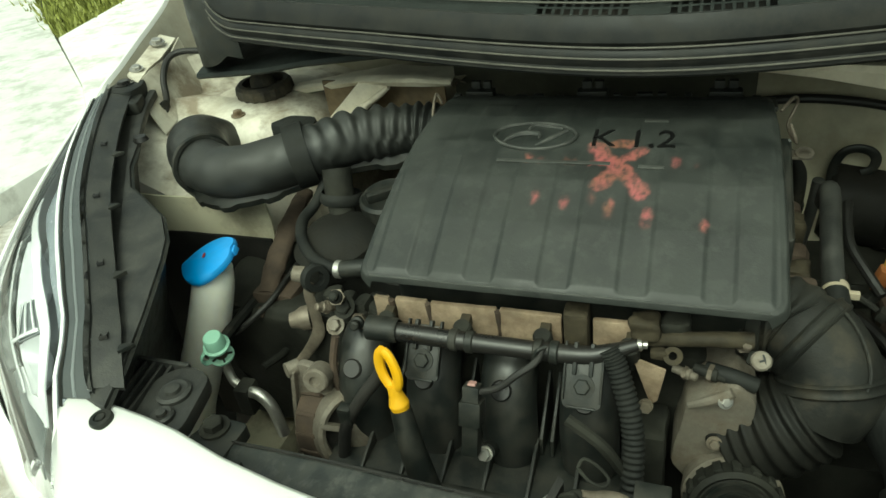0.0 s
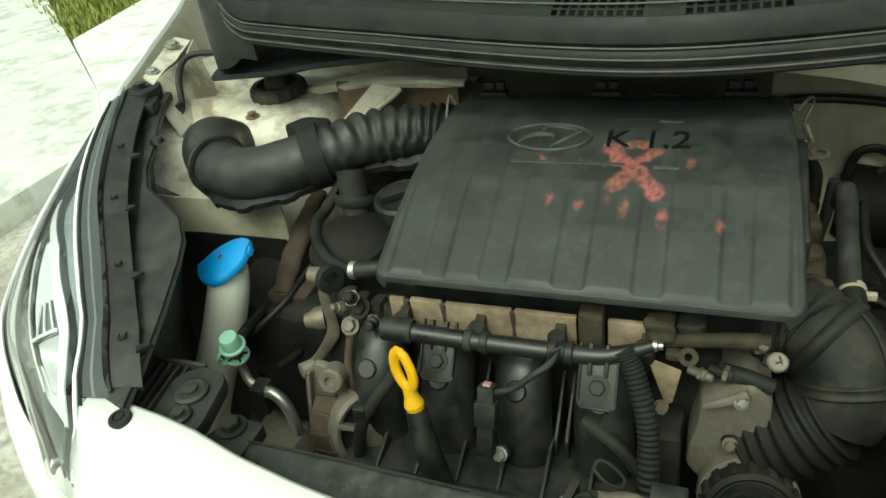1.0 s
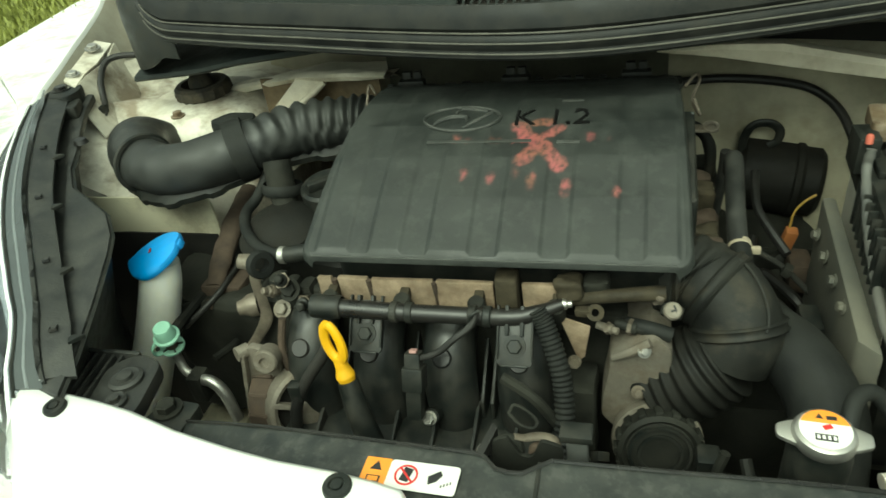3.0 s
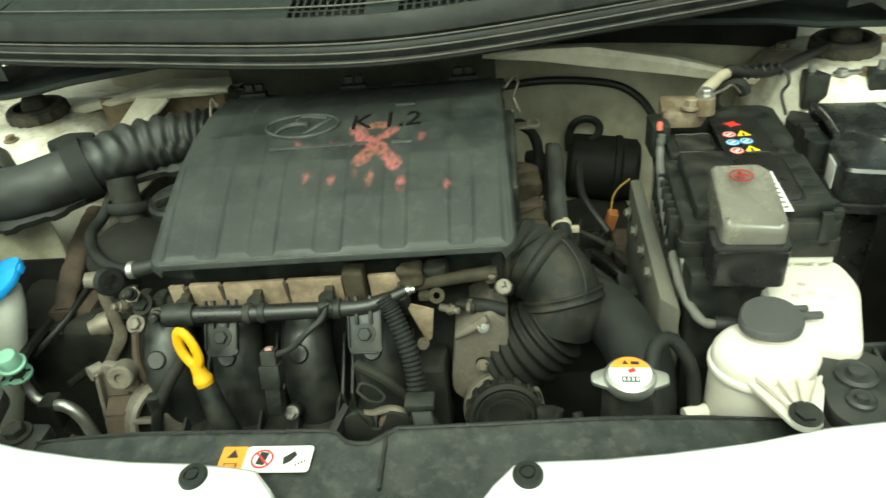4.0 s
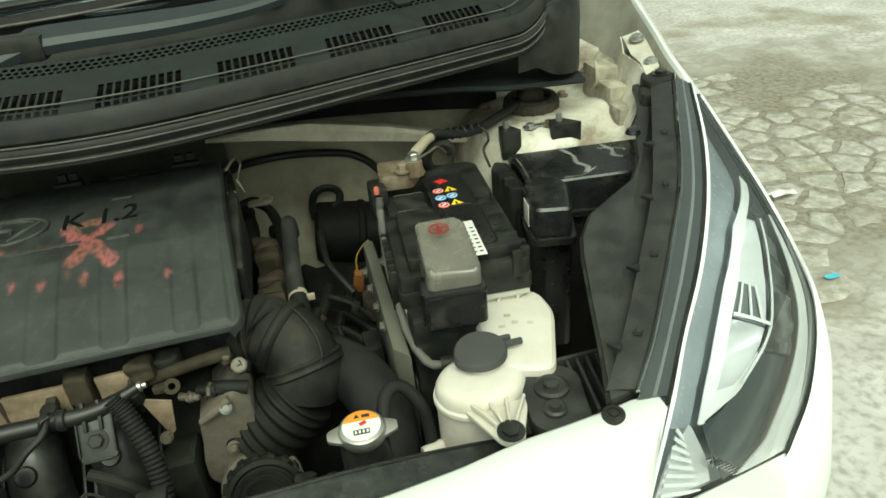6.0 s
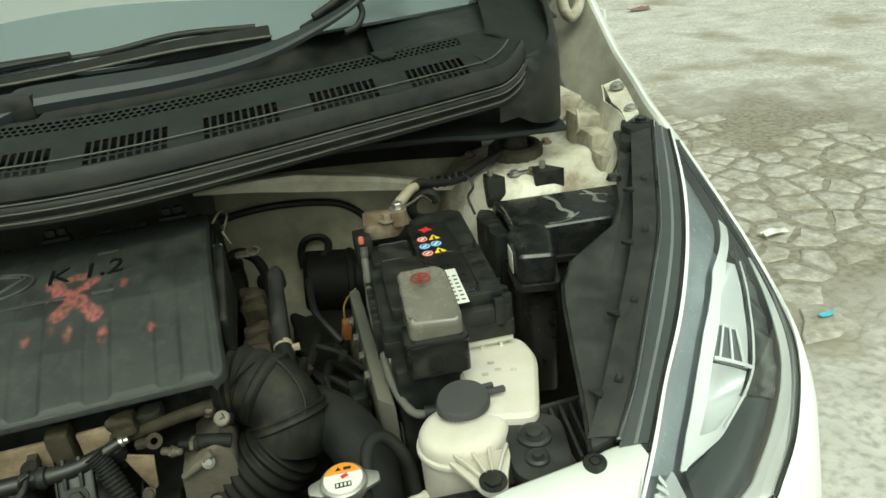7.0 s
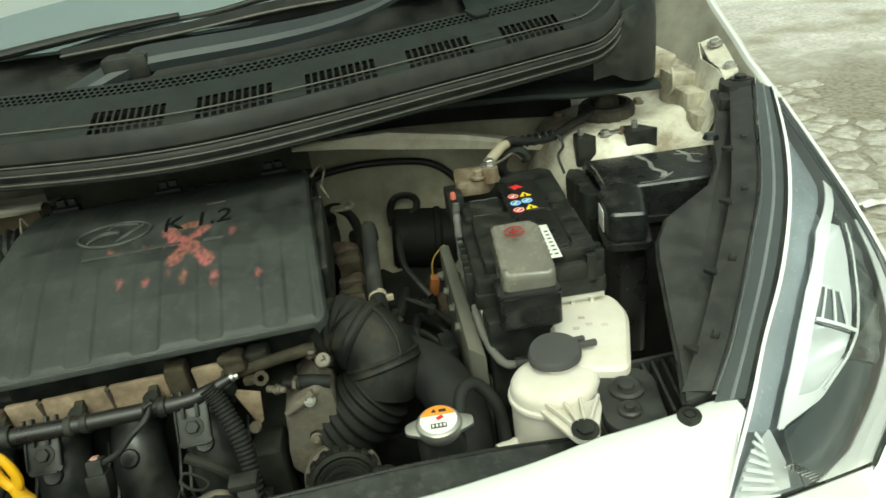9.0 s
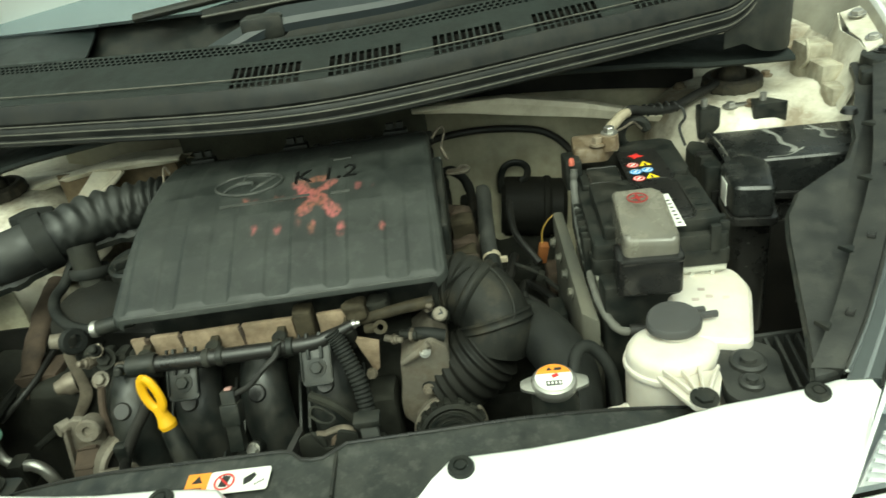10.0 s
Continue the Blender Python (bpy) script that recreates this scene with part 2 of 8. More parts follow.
def spline(pts, n=8):
    """Catmull-Rom through points, n steps a span."""
    P = [Vector(p) for p in pts]
    P = [2 * P[0] - P[1], *P, 2 * P[-1] - P[-2]]
    out = []
    for a, b, c, d in zip(P, P[1:], P[2:], P[3:]):
        for k in range(n):
            t = k / n
            out.append(0.5 * ((2 * b) + (c - a) * t + (2 * a - 5 * b + 4 * c - d) * t * t + (3 * b - a - 3 * c + d) * t ** 3))
    out.append(P[-2])
    return out


def tube(bm, pts, radius, seg=14, n=8, cap=True, flat=1.0, up=(0, 0, 1), ribs=0, rib_depth=0.0, wobble=0.0):
    """A tube along a smooth line; radius is a number, or one for each given point. flat squeezes it along up; ribs are rings along it."""
    line = spline(pts, n)
    R = [radius] * len(line)
    if not isinstance(radius, (int, float)):
        R = [float(np.interp(i / n, range(len(radius)), radius)) for i in range(len(line))]
    rings, side = [], None
    total = len(line) - 1
    for i, p in enumerate(line):
        d = (line[min(i + 1, total)] - line[max(i - 1, 0)]).normalized()
        ref = Vector(up)
        if abs(d.dot(ref)) > 0.95:
            ref = Vector((1, 0, 0))
        if side is None:
            side = d.cross(ref).normalized()
        else:
            side = (side - d * side.dot(d)).normalized()
        above = side.cross(d).normalized()
        r = R[i]
        if ribs:
            r *= 1 + rib_depth * math.sin(2 * math.pi * ribs * i / total)
        ring = []
        for k in range(seg):
            a = 2 * math.pi * k / seg
            q = p + side * (r * math.cos(a)) + above * (r * flat * math.sin(a))
            if wobble:
                q += (q - p) * (wobble * noise.noise(q * 70))
            ring.append(bm.verts.new(q))
        rings.append(ring)
    for a, b in zip(rings, rings[1:]):
        for k in range(seg):
            bm.faces.new((a[k], a[(k + 1) % seg], b[(k + 1) % seg], b[k]))
    if cap:
        bm.faces.new(rings[0][::-1])
        bm.faces.new(rings[-1])
    return bm


def pipe(pts, radius, **k):
    return tube(bmesh.new(), pts, radius, **k)


def bevelled(bm, width, segments=2, angle=30):
    edges = [e for e in bm.edges if len(e.link_faces) == 2 and e.calc_face_angle(0) > radians(angle)]
    if edges and width:
        bmesh.ops.bevel(bm, geom=edges, offset=width, segments=segments, affect="EDGES", profile=0.6, clamp_overlap=True)
    return bm


def box(x0, x1, y0, y1, z0, z1, bevel=0.003, m=None, segments=2):
    bm = bmesh.new()
    bmesh.ops.create_cube(bm, size=1, matrix=Matrix.Translation(((x0 + x1) / 2, (y0 + y1) / 2, (z0 + z1) / 2)) @ Matrix.Diagonal((x1 - x0, y1 - y0, z1 - z0, 1)))
    bevelled(bm, bevel, segments)
    if m is not None:
        bm.transform(m)
    return bm


def prism(outline, z0, z1, bevel=0.003, m=None, segments=2, angle=40):
    """An upright slab with the given plan outline; z0 and z1 may be functions of x and y."""
    bm = bmesh.new()
    f0 = z0 if callable(z0) else (lambda x, y: z0)
    f1 = z1 if callable(z1) else (lambda x, y: z1)
    low = [bm.verts.new((x, y, f0(x, y))) for x, y in outline]
    top = [bm.verts.new((x, y, f1(x, y))) for x, y in outline]
    n = len(outline)
    for i in range(n):
        bm.faces.new((low[i], low[(i + 1) % n], top[(i + 1) % n], top[i]))
    bm.faces.new(top)
    bm.faces.new(low[::-1])
    bmesh.ops.recalc_face_normals(bm, faces=bm.faces)
    bevelled(bm, bevel, segments, angle)
    if m is not None:
        bm.transform(m)
    return bm


def rounded(points, r=0.01, n=4):
    """A plan outline with rounded corners."""
    out = []
    P = [Vector((*p, 0)) for p in points]
    for i, p in enumerate(P):
        a, b = P[i - 1] - p, P[(i + 1) % len(P)] - p
        k = min(r, a.length * 0.45, b.length * 0.45)
        s, e = p + a.normalized() * k, p + b.normalized() * k
        for j in range(n + 1):
            t = j / n
            q = s * (1 - t) ** 2 + p * 2 * t * (1 - t) + e * t * t
            out.append((q.x, q.y))
    return out


def lathe(profile, m, seg=28):
    """A turned shape: profile of (radius, height) about the z of the pose m."""
    bm = bmesh.new()
    rings = []
    for r, z in profile:
        if r < 1e-5:
            rings.append([bm.verts.new((0, 0, z))])
        else:
            rings.append([bm.verts.new((r * math.cos(2 * math.pi * k / seg), r * math.sin(2 * math.pi * k / seg), z)) for k in range(seg)])
    for a, b in zip(rings, rings[1:]):
        for k in range(seg):
            j = (k + 1) % seg
            if len(a) == 1 and len(b) > 1:
                bm.faces.new((a[0], b[j], b[k]))
            elif len(b) == 1 and len(a) > 1:
                bm.faces.new((a[k], a[j], b[0]))
            elif len(a) > 1:
                bm.faces.new((a[k], a[j], b[j], b[k]))
    bm.transform(m)
    return bm


def aim(p, axis):
    """A pose at p whose z points along axis."""
    return Matrix.Translation(p) @ Vector(axis).normalized().to_track_quat("Z", "Y").to_matrix().to_4x4()


def sheet(rows, thick=0.0):
    """A skin over rows of points; thick gives it a back."""
    bm = bmesh.new()
    g = [[bm.verts.new(p) for p in row] for row in rows]
    for a, b in zip(g, g[1:]):
        for i in range(len(a) - 1):
            bm.faces.new((a[i], a[i + 1], b[i + 1], b[i]))
    if thick:
        bmesh.ops.recalc_face_normals(bm, faces=bm.faces)
        bmesh.ops.solidify(bm, geom=bm.faces[:], thickness=thick)
    return bm


def join(*bms):
    out = bmesh.new()
    for b in bms:
        me = bpy.data.meshes.new("t")
        b.to_mesh(me)
        b.free()
        out.from_mesh(me)
        bpy.data.meshes.remove(me)
    return out


def mirrored(bm):
    bm.transform(Matrix.Diagonal((-1, 1, 1, 1)))
    bmesh.ops.reverse_faces(bm, faces=bm.faces[:])
    return bm


def bolt(parent, p, axis=(0, 0, 1), r=0.006, h=0.005, material=None, flange=1.5):
    """A hexagon head on a washer."""
    bm = join(lathe([(0, 0), (r * flange, 0), (r * flange, h * 0.25), (0, h * 0.25)], aim(p, axis), 18),
              lathe([(0, 0), (r, h * 0.2), (r, h * 0.9), (r * 0.85, h), (0, h)], aim(p, axis), 6))
    return part("bolt", bm, material or M_STEEL, parent, smooth=25)


def clip(name, p, axis, r, material, label, category="clip", group=""):
    """A round push-in clip with a raised middle."""
    bm = lathe([(0, -0.004), (r, -0.004), (r, 0.0008), (r * 0.9, 0.0025), (r * 0.55, 0.003), (r * 0.5, 0.0018), (r * 0.42, 0.0018), (r * 0.38, 0.0032), (0, 0.0035)], aim(p, axis), 28)
    return solid(name, bm, material, label, category, group)


# ---- ground, kerb, grass ----
def ground_material():
    m = bpy.data.materials.new("cracked_concrete")
    m.use_nodes = True
    nt = m.node_tree
    b = nt.nodes["Principled BSDF"]
    co = nt.nodes.new("ShaderNodeTexCoord").outputs["Object"]

    def node(kind, **inputs):
        n = nt.nodes.new(kind)
        for k, v in inputs.items():
            n.inputs[k.replace("_", " ")].default_value = v
        return n

    def link(a, b_):
        nt.links.new(a, b_)

    big, mid, fine = node("ShaderNodeTexNoise", Scale=0.7, Detail=6.0), node("ShaderNodeTexNoise", Scale=5.0, Detail=8.0), node("ShaderNodeTexNoise", Scale=42.0, Detail=9.0)
    for n in (big, mid, fine):
        link(co, n.inputs["Vector"])
    warp = nt.nodes.new("ShaderNodeMix")
    warp.data_type = "RGBA"
    warp.blend_type = "LINEAR_LIGHT"
    warp.inputs["Factor"].default_value = 0.17
    link(co, warp.inputs["A"])
    link(mid.outputs["Color"], warp.inputs["B"])
    vor = node("ShaderNodeTexVoronoi", Scale=8.0)
    vor.feature = "DISTANCE_TO_EDGE"
    link(warp.outputs["Result"], vor.inputs["Vector"])
    crack = node("ShaderNodeMapRange")
    crack.inputs["From Min"].default_value, crack.inputs["From Max"].default_value = 0.0, 0.16
    crack.inputs["To Min"].default_value, crack.inputs["To Max"].default_value = 1.0, 0.0
    link(vor.outputs["Distance"], crack.inputs["Value"])
    where = node("ShaderNodeMapRange")
    where.inputs["From Min"].default_value, where.inputs["From Max"].default_value = 0.42, 0.54
    link(big.outputs["Fac"], where.inputs["Value"])
    both = nt.nodes.new("ShaderNodeMath")
    both.operation = "MULTIPLY"
    link(crack.outputs[0], both.inputs[0])
    link(where.outputs[0], both.inputs[1])

    def mix(f, a, c, amount):
        k = nt.nodes.new("ShaderNodeMath")
        k.operation = "MULTIPLY"
        k.inputs[1].default_value = amount
        link(f, k.inputs[0])
        x = nt.nodes.new("ShaderNodeMix")
        x.data_type = "RGBA"
        link(k.outputs[0], x.inputs["Factor"])
        for v, s in ((a, x.inputs["A"]), (c, x.inputs["B"])):
            if isinstance(v, tuple):
                s.default_value = (*v, 1)
            else:
                link(v, s)
        return x.outputs["Result"]

    def rng(f, a, c):
        r = node("ShaderNodeMapRange")
        r.inputs["From Min"].default_value, r.inputs["From Max"].default_value = a, c
        link(f, r.inputs["Value"])
        return r.outputs[0]

    col = mix(rng(mid.outputs["Fac"], 0.3, 0.7), (0.45, 0.425, 0.395), (0.64, 0.615, 0.585), 1.0)
    col = mix(rng(fine.outputs["Fac"], 0.45, 0.7), col, (0.29, 0.27, 0.24), 0.75)
    patch = node("ShaderNodeTexNoise", Scale=1.6, Detail=7.0)
    link(co, patch.inputs["Vector"])
    col = mix(rng(patch.outputs["Fac"], 0.54, 0.68), col, (0.23, 0.195, 0.125), 0.75)
    col = mix(both.outputs[0], col, (0.27, 0.245, 0.185), 0.45)
    xyz = node("ShaderNodeSeparateXYZ")
    link(co, xyz.inputs[0])
    bed = None
    for axis, lo, hi in (("X", 0.95, 1.25), ("X", 3.4, 2.7), ("Y", 0.75, 1.15), ("Y", 3.3, 2.5)):
        r = node("ShaderNodeMapRange")
        r.inputs["From Min"].default_value, r.inputs["From Max"].default_value = lo, hi
        wobbly = nt.nodes.new("ShaderNodeMath")
        wobbly.operation = "MULTIPLY_ADD"
        wobbly.inputs[1].default_value = 0.8
        link(mid.outputs["Fac"], wobbly.inputs[0])
        link(xyz.outputs[axis], wobbly.inputs[2])
        shift = nt.nodes.new("ShaderNodeMath")
        shift.operation = "SUBTRACT"
        shift.inputs[1].default_value = 0.4
        link(wobbly.outputs[0], shift.inputs[0])
        link(shift.outputs[0], r.inputs["Value"])
        if bed is None:
            bed = r.outputs[0]
        else:
            k = nt.nodes.new("ShaderNodeMath")
            k.operation = "MULTIPLY"
            link(bed, k.inputs[0])
            link(r.outputs[0], k.inputs[1])
            bed = k.outputs[0]
    soil = mix(rng(fine.outputs["Fac"], 0.35, 0.65), (0.12, 0.103, 0.066), (0.30, 0.27, 0.21), 1.0)
    col = mix(bed, col, soil, 0.85)
    link(col, b.inputs["Base Color"])
    b.inputs["Roughness"].default_value = 0.9
    add = nt.nodes.new("ShaderNodeMath")
    add.operation = "SUBTRACT"
    link(fine.outputs["Fac"], add.inputs[0])
    link(both.outputs[0], add.inputs[1])
    bump = node("ShaderNodeBump", Strength=0.28, Distance=0.015)
    link(add.outputs[0], bump.inputs["Height"])
    link(bump.outputs[0], b.inputs["Normal"])
    return m


M_GROUND = ground_material()
M_LIME = mat("limewashed_concrete", (0.74, 0.75, 0.715), 0.85, var=0.10, scale=9, dust=(0.66, 0.66, 0.62), dust_amount=0.4, dust_scale=3, bump=0.25, bump_scale=60, stain=(0.26, 0.25, 0.22), stain_amount=0.42, stain_scale=6)
M_SOIL = mat("grassy_soil", (0.07, 0.075, 0.03), 0.95, var=0.4, scale=8, bump=0.8, bump_scale=40)
M_GRASS = mat("grass_blades", (0.25, 0.27, 0.06), 0.6, var=0.5, scale=14, bump=0.0)

bm = bmesh.new()
rng_ = random.Random(4)
xs = sorted({-400, -60, -20, *[-8 + 0.5 * i for i in range(33)], 20, 60, 400})
sheet_rows = [[(x, y, (0 if max(abs(x), abs(y)) > 8.2 else 0.012 * noise.noise(Vector((x * 1.3, y * 1.3, 0))))) for x in xs] for y in xs]
ground = solid("ground", sheet(sheet_rows), M_GROUND, "worn grey concrete ground with cracks and soil in them", "ground", kind="structure")

slab = prism([(-2.3, 1.75), (-2.85, 2.29), (-5.9, 4.83), (-8, 4.8), (-8, -2.5), (-2.3, -2.5)], -0.05, 0.10, 0.015)
solid("pavement", slab, M_LIME, "limewashed concrete pavement with peeled patches", "pavement", kind="structure")
kerb = prism([(-2.5, 1.95), (-2.85, 2.29), (-3.75, 3.05), (-4.05, 4.3), (-4.55, 6.2), (-3.9, 6.2), (-3.3, 4.3), (-2.8, 2.7)], -0.05, 0.13, 0.02)
solid("kerb", kerb, M_LIME, "whitewashed kerb with black mould specks", "kerb", kind="structure")
verge = prism([(-3.755, 3.06), (-5.9, 4.87), (-9, 8), (-6, 10), (-4.56, 6.2), (-4.055, 4.3)], -0.02, 0.05, 0.0)
solid("verge", verge, M_SOIL, "soil under the short grass", "soil", kind="structure")
bm = bmesh.new()
for _ in range(5200):
    a, b_ = rng_.random(), rng_.random()
    a, b_ = a ** 0.6, b_ ** 0.7
    x, y = -3.78 - a * (0.5 + 3.2 * (1 - b_)), 3.10 + a * (2.5 + 0.9 * b_)
    h, w, yaw = rng_.uniform(0.05, 0.14), rng_.uniform(0.010, 0.024), rng_.uniform(0, 6.28)
    dx, dy = math.cos(yaw) * w, math.sin(yaw) * w
    tip = (x + rng_.uniform(-0.05, 0.05), y + rng_.uniform(-0.05, 0.05), 0.03 + h)
    bm.faces.new([bm.verts.new(p) for p in ((x - dx, y - dy, 0.05), (x + dx, y + dy, 0.05), tip)])
solid("grass", bm, M_GRASS, "short yellow-green grass behind the kerb", "grass", kind="stuff")

# ---- the car's outer panels ----
car_body = thing("car_body", "white small hatchback body with its bonnet raised", "car")

INNER = [(0.652, 0.372, 0.840), (0.598, 0.260, 0.820), (0.548, 0.174, 0.801), (0.492, 0.095, 0.781), (0.440, 0.034, 0.764), (0.400, -0.016, 0.750), (0.345, -0.078, 0.726)]
OUTER = [(0.654, 0.357, 0.832), (0.639, 0.254, 0.799), (0.632, 0.184, 0.770), (0.622, 0.129, 0.742), (0.606, 0.086, 0.711), (0.578, 0.046, 0.658), (0.548, 0.024, 0.610)]
LAMP_IN = spline(INNER, 6)
LAMP_OUT = [p.lerp(q, 0.97 + 0.09 * min(1.0, max(0.0, (i - 12) / 14))) for i, (p, q) in enumerate(zip(LAMP_IN, spline(OUTER, 6)))]



def flip_if(bm, k, share=1.0):
    """The other side's copy; its front corner sits a little further back and in."""
    if k > 0:
        return bm
    mirrored(bm)
    for v in bm.verts:
        f = max(0.0, min(1.0, (0.33 - v.co.y) / 0.33))
        near = share * min(1.0, max(0.0, (0.62 + v.co.x) / 0.12))
        v.co.x += 0.018 * f * near * min(1.0, max(0.15, v.co.y / 0.06))
        v.co.y += 0.020 * f * share
    return bm


# bumper: skin under and outside the lamps, a dark gap between
def corner_rows(first, spread, drop):
    rows = []
    run_on = [LAMP_OUT[-1] + (LAMP_OUT[-1] - LAMP_OUT[-5]) * (0.5 * q) + V(-0.01 * q, -0.004 * q, 0) for q in range(1, 6)]
    for i, o in enumerate(LAMP_OUT + run_on):
        f = min(1.0, i / (len(LAMP_OUT) - 1))
        out = Vector((1 - 0.35 * f, -0.9 * f, 0)).normalized()
        w = 0.06 + 0.62 * min(1.0, max(0.0, (f - 0.40) / 0.45))
        rows.append([o + out * (a * w * spread + first) + V(0, 0, z * drop) for a, z in ((0.0, 0.0), (0.012, -0.002), (0.030, -0.02), (0.048, -0.08), (0.055, -0.20), (0.03, -0.34))])
    return rows


for k in (1, -1):
    part("bumper_corner", flip_if(sheet(corner_rows(0.003, 1.0, 1.0), 0.003), k), M_WHITE, car_body, "white bumper corner", 60)
    part("lamp_gap", flip_if(sheet([[o + V(-0.003, 0, -0.008), o + V(0.008, -0.003, -0.010)] for o in LAMP_OUT], 0.002), k), M_TRIM, car_body, "dark gap round the headlamp")

# front panel: top lip of the bumper, with a black middle where the latch sits
REAR = [(0.405, -0.013), (0.402, 0.002), (0.383, 0.005), (0.366, 0.006), (0.333, 0.000), (0.293, -0.008), (0.244, -0.022), (0.190, -0.032), (0.150, -0.037), (0.110, -0.039), (0.095, -0.042)]


def lip_z(x):
    k = min(1.0, max(0.0, (abs(x) - 0.362) / 0.035))
    return 0.768 - 0.20 * x * x + 0.015 * k


def front_half(side):
    """White skin from the panel's rear edge over the nose and down."""
    rows = []
    edge = REAR if side > 0 else REAR[:-1] + [(0.095, -0.0405), (0.079, -0.042), (0.062, -0.045)]
    for i, (x, y) in enumerate(edge):
        z = lip_z(x)
        nose = -0.165 + 0.30 * x * x

        def inset(yy):
            """The side of the panel runs inwards along the lamp."""
            return (0.006 + max(0.0, -0.013 - yy) * 0.80) * max(0.0, (x - 0.15) / 0.252)

        row = []
        for yy, dz in ((y + 0.002, 0.016), (y, 0.003), (y - 0.004, 0.0), (y - 0.03, 0.002), (y + (nose - y) * 0.45, 0.010), (y + (nose - y) * 0.75, 0.024), (nose, 0.05), (nose - 0.012, 0.10), (nose - 0.005, 0.22)):
            row.append((side * (x - inset(yy)), yy, z - dz))
        rows.append(row)
    x, y = edge[-1]
    for j, (dx, dy) in enumerate(((-0.012, -0.012), (-0.020, -0.024), (-0.032, -0.034), (-0.050, -0.038))):
        z = lip_z(x) - 0.001
        yy = y + dy
        row = []
        for y2, dz in ((yy + 0.002, 0.016), (yy, 0.003), (yy - 0.004, 0.0), (min(yy - 0.006, y - 0.03), 0.002), (y + (-0.165 - y) * 0.45, 0.010), (y + (-0.165 - y) * 0.75, 0.024), (-0.165, 0.05), (-0.177, 0.10), (-0.17, 0.22)):
            row.append((side * (x + dx), y2, z - dz))
        rows.append(row)
    bm = sheet(rows)
    if side < 0:
        bmesh.ops.reverse_faces(bm, faces=bm.faces[:])
    return bm


part("bumper_panel", front_half(1), M_WHITE, car_body, "white bumper top panel", 50)
left_panel = front_half(-1)
for v in left_panel.verts:
    v.co.y += 0.018 * min(1.0, abs(v.co.x) / 0.33)
part("bumper_panel", left_panel, M_WHITE, car_body, "white bumper top panel", 50)
rows = []
for x in np.linspace(-0.030, 0.047, 9):
    rows.append([(x, -0.078, 0.762), (x, -0.12, 0.755), (x, -0.165, 0.716), (x, -0.177, 0.666), (x, -0.17, 0.55)])
part("bumper_panel", sheet(rows), M_WHITE, car_body, "white bumper middle")
rows = [[(x, -0.17 + 0.3 * x * x, 0.56), (x, -0.16 + 0.3 * x * x, 0.25)] for x in np.linspace(-0.3, 0.3, 21)]
part("grille", sheet(rows, 0.01), M_BLACK, car_body, "black lower grille")

# wings: outer skin, top crease and bolted inner flange
EDGE = [(0.651, 0.356, 0.834), (0.653, 0.400, 0.852), (0.660, 0.440, 0.861), (0.676, 0.500, 0.873), (0.690, 0.556, 0.884), (0.700, 0.607, 0.899), (0.706, 0.662, 0.932), (0.711, 0.720, 0.968), (0.720, 0.80, 1.01)]


def wing(side):
    rows = []
    for p in spline(EDGE, 5):
        d = min(1.0, max(0.15, (p.y - 0.345) / 0.12))
        rows.append([(side * (p.x - 0.005), p.y, p.z - 0.006), (side * (p.x - 0.004), p.y, p.z - 0.003), (side * (p.x - 0.002), p.y, p.z), (side * (p.x + 0.002), p.y, p.z - 0.0005),
                     (side * (p.x + 0.010), p.y, p.z - 0.008), (side * (p.x + 0.022), p.y, p.z - 0.040), (side * (p.x + 0.034), p.y, p.z - 0.11), (side * (p.x + 0.040), p.y, p.z - 0.24), (side * (p.x + 0.035), p.y, p.z - 0.42)])
    bm = sheet(rows)
    if side < 0:
        bmesh.ops.reverse_faces(bm, faces=bm.faces[:])
    return bm


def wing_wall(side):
    """The side of the wing behind the bolted flange, dropping to the inner panel; its colour holds grime and shade."""
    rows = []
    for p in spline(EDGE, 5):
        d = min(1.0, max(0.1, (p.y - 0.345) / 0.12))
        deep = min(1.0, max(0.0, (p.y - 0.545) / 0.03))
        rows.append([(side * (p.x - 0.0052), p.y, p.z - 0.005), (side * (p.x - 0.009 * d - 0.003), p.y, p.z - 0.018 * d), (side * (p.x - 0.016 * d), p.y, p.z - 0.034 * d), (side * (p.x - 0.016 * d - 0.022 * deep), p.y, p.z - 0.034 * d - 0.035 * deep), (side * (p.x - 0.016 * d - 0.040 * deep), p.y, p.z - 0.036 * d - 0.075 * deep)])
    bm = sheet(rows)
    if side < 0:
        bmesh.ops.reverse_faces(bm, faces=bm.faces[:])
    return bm


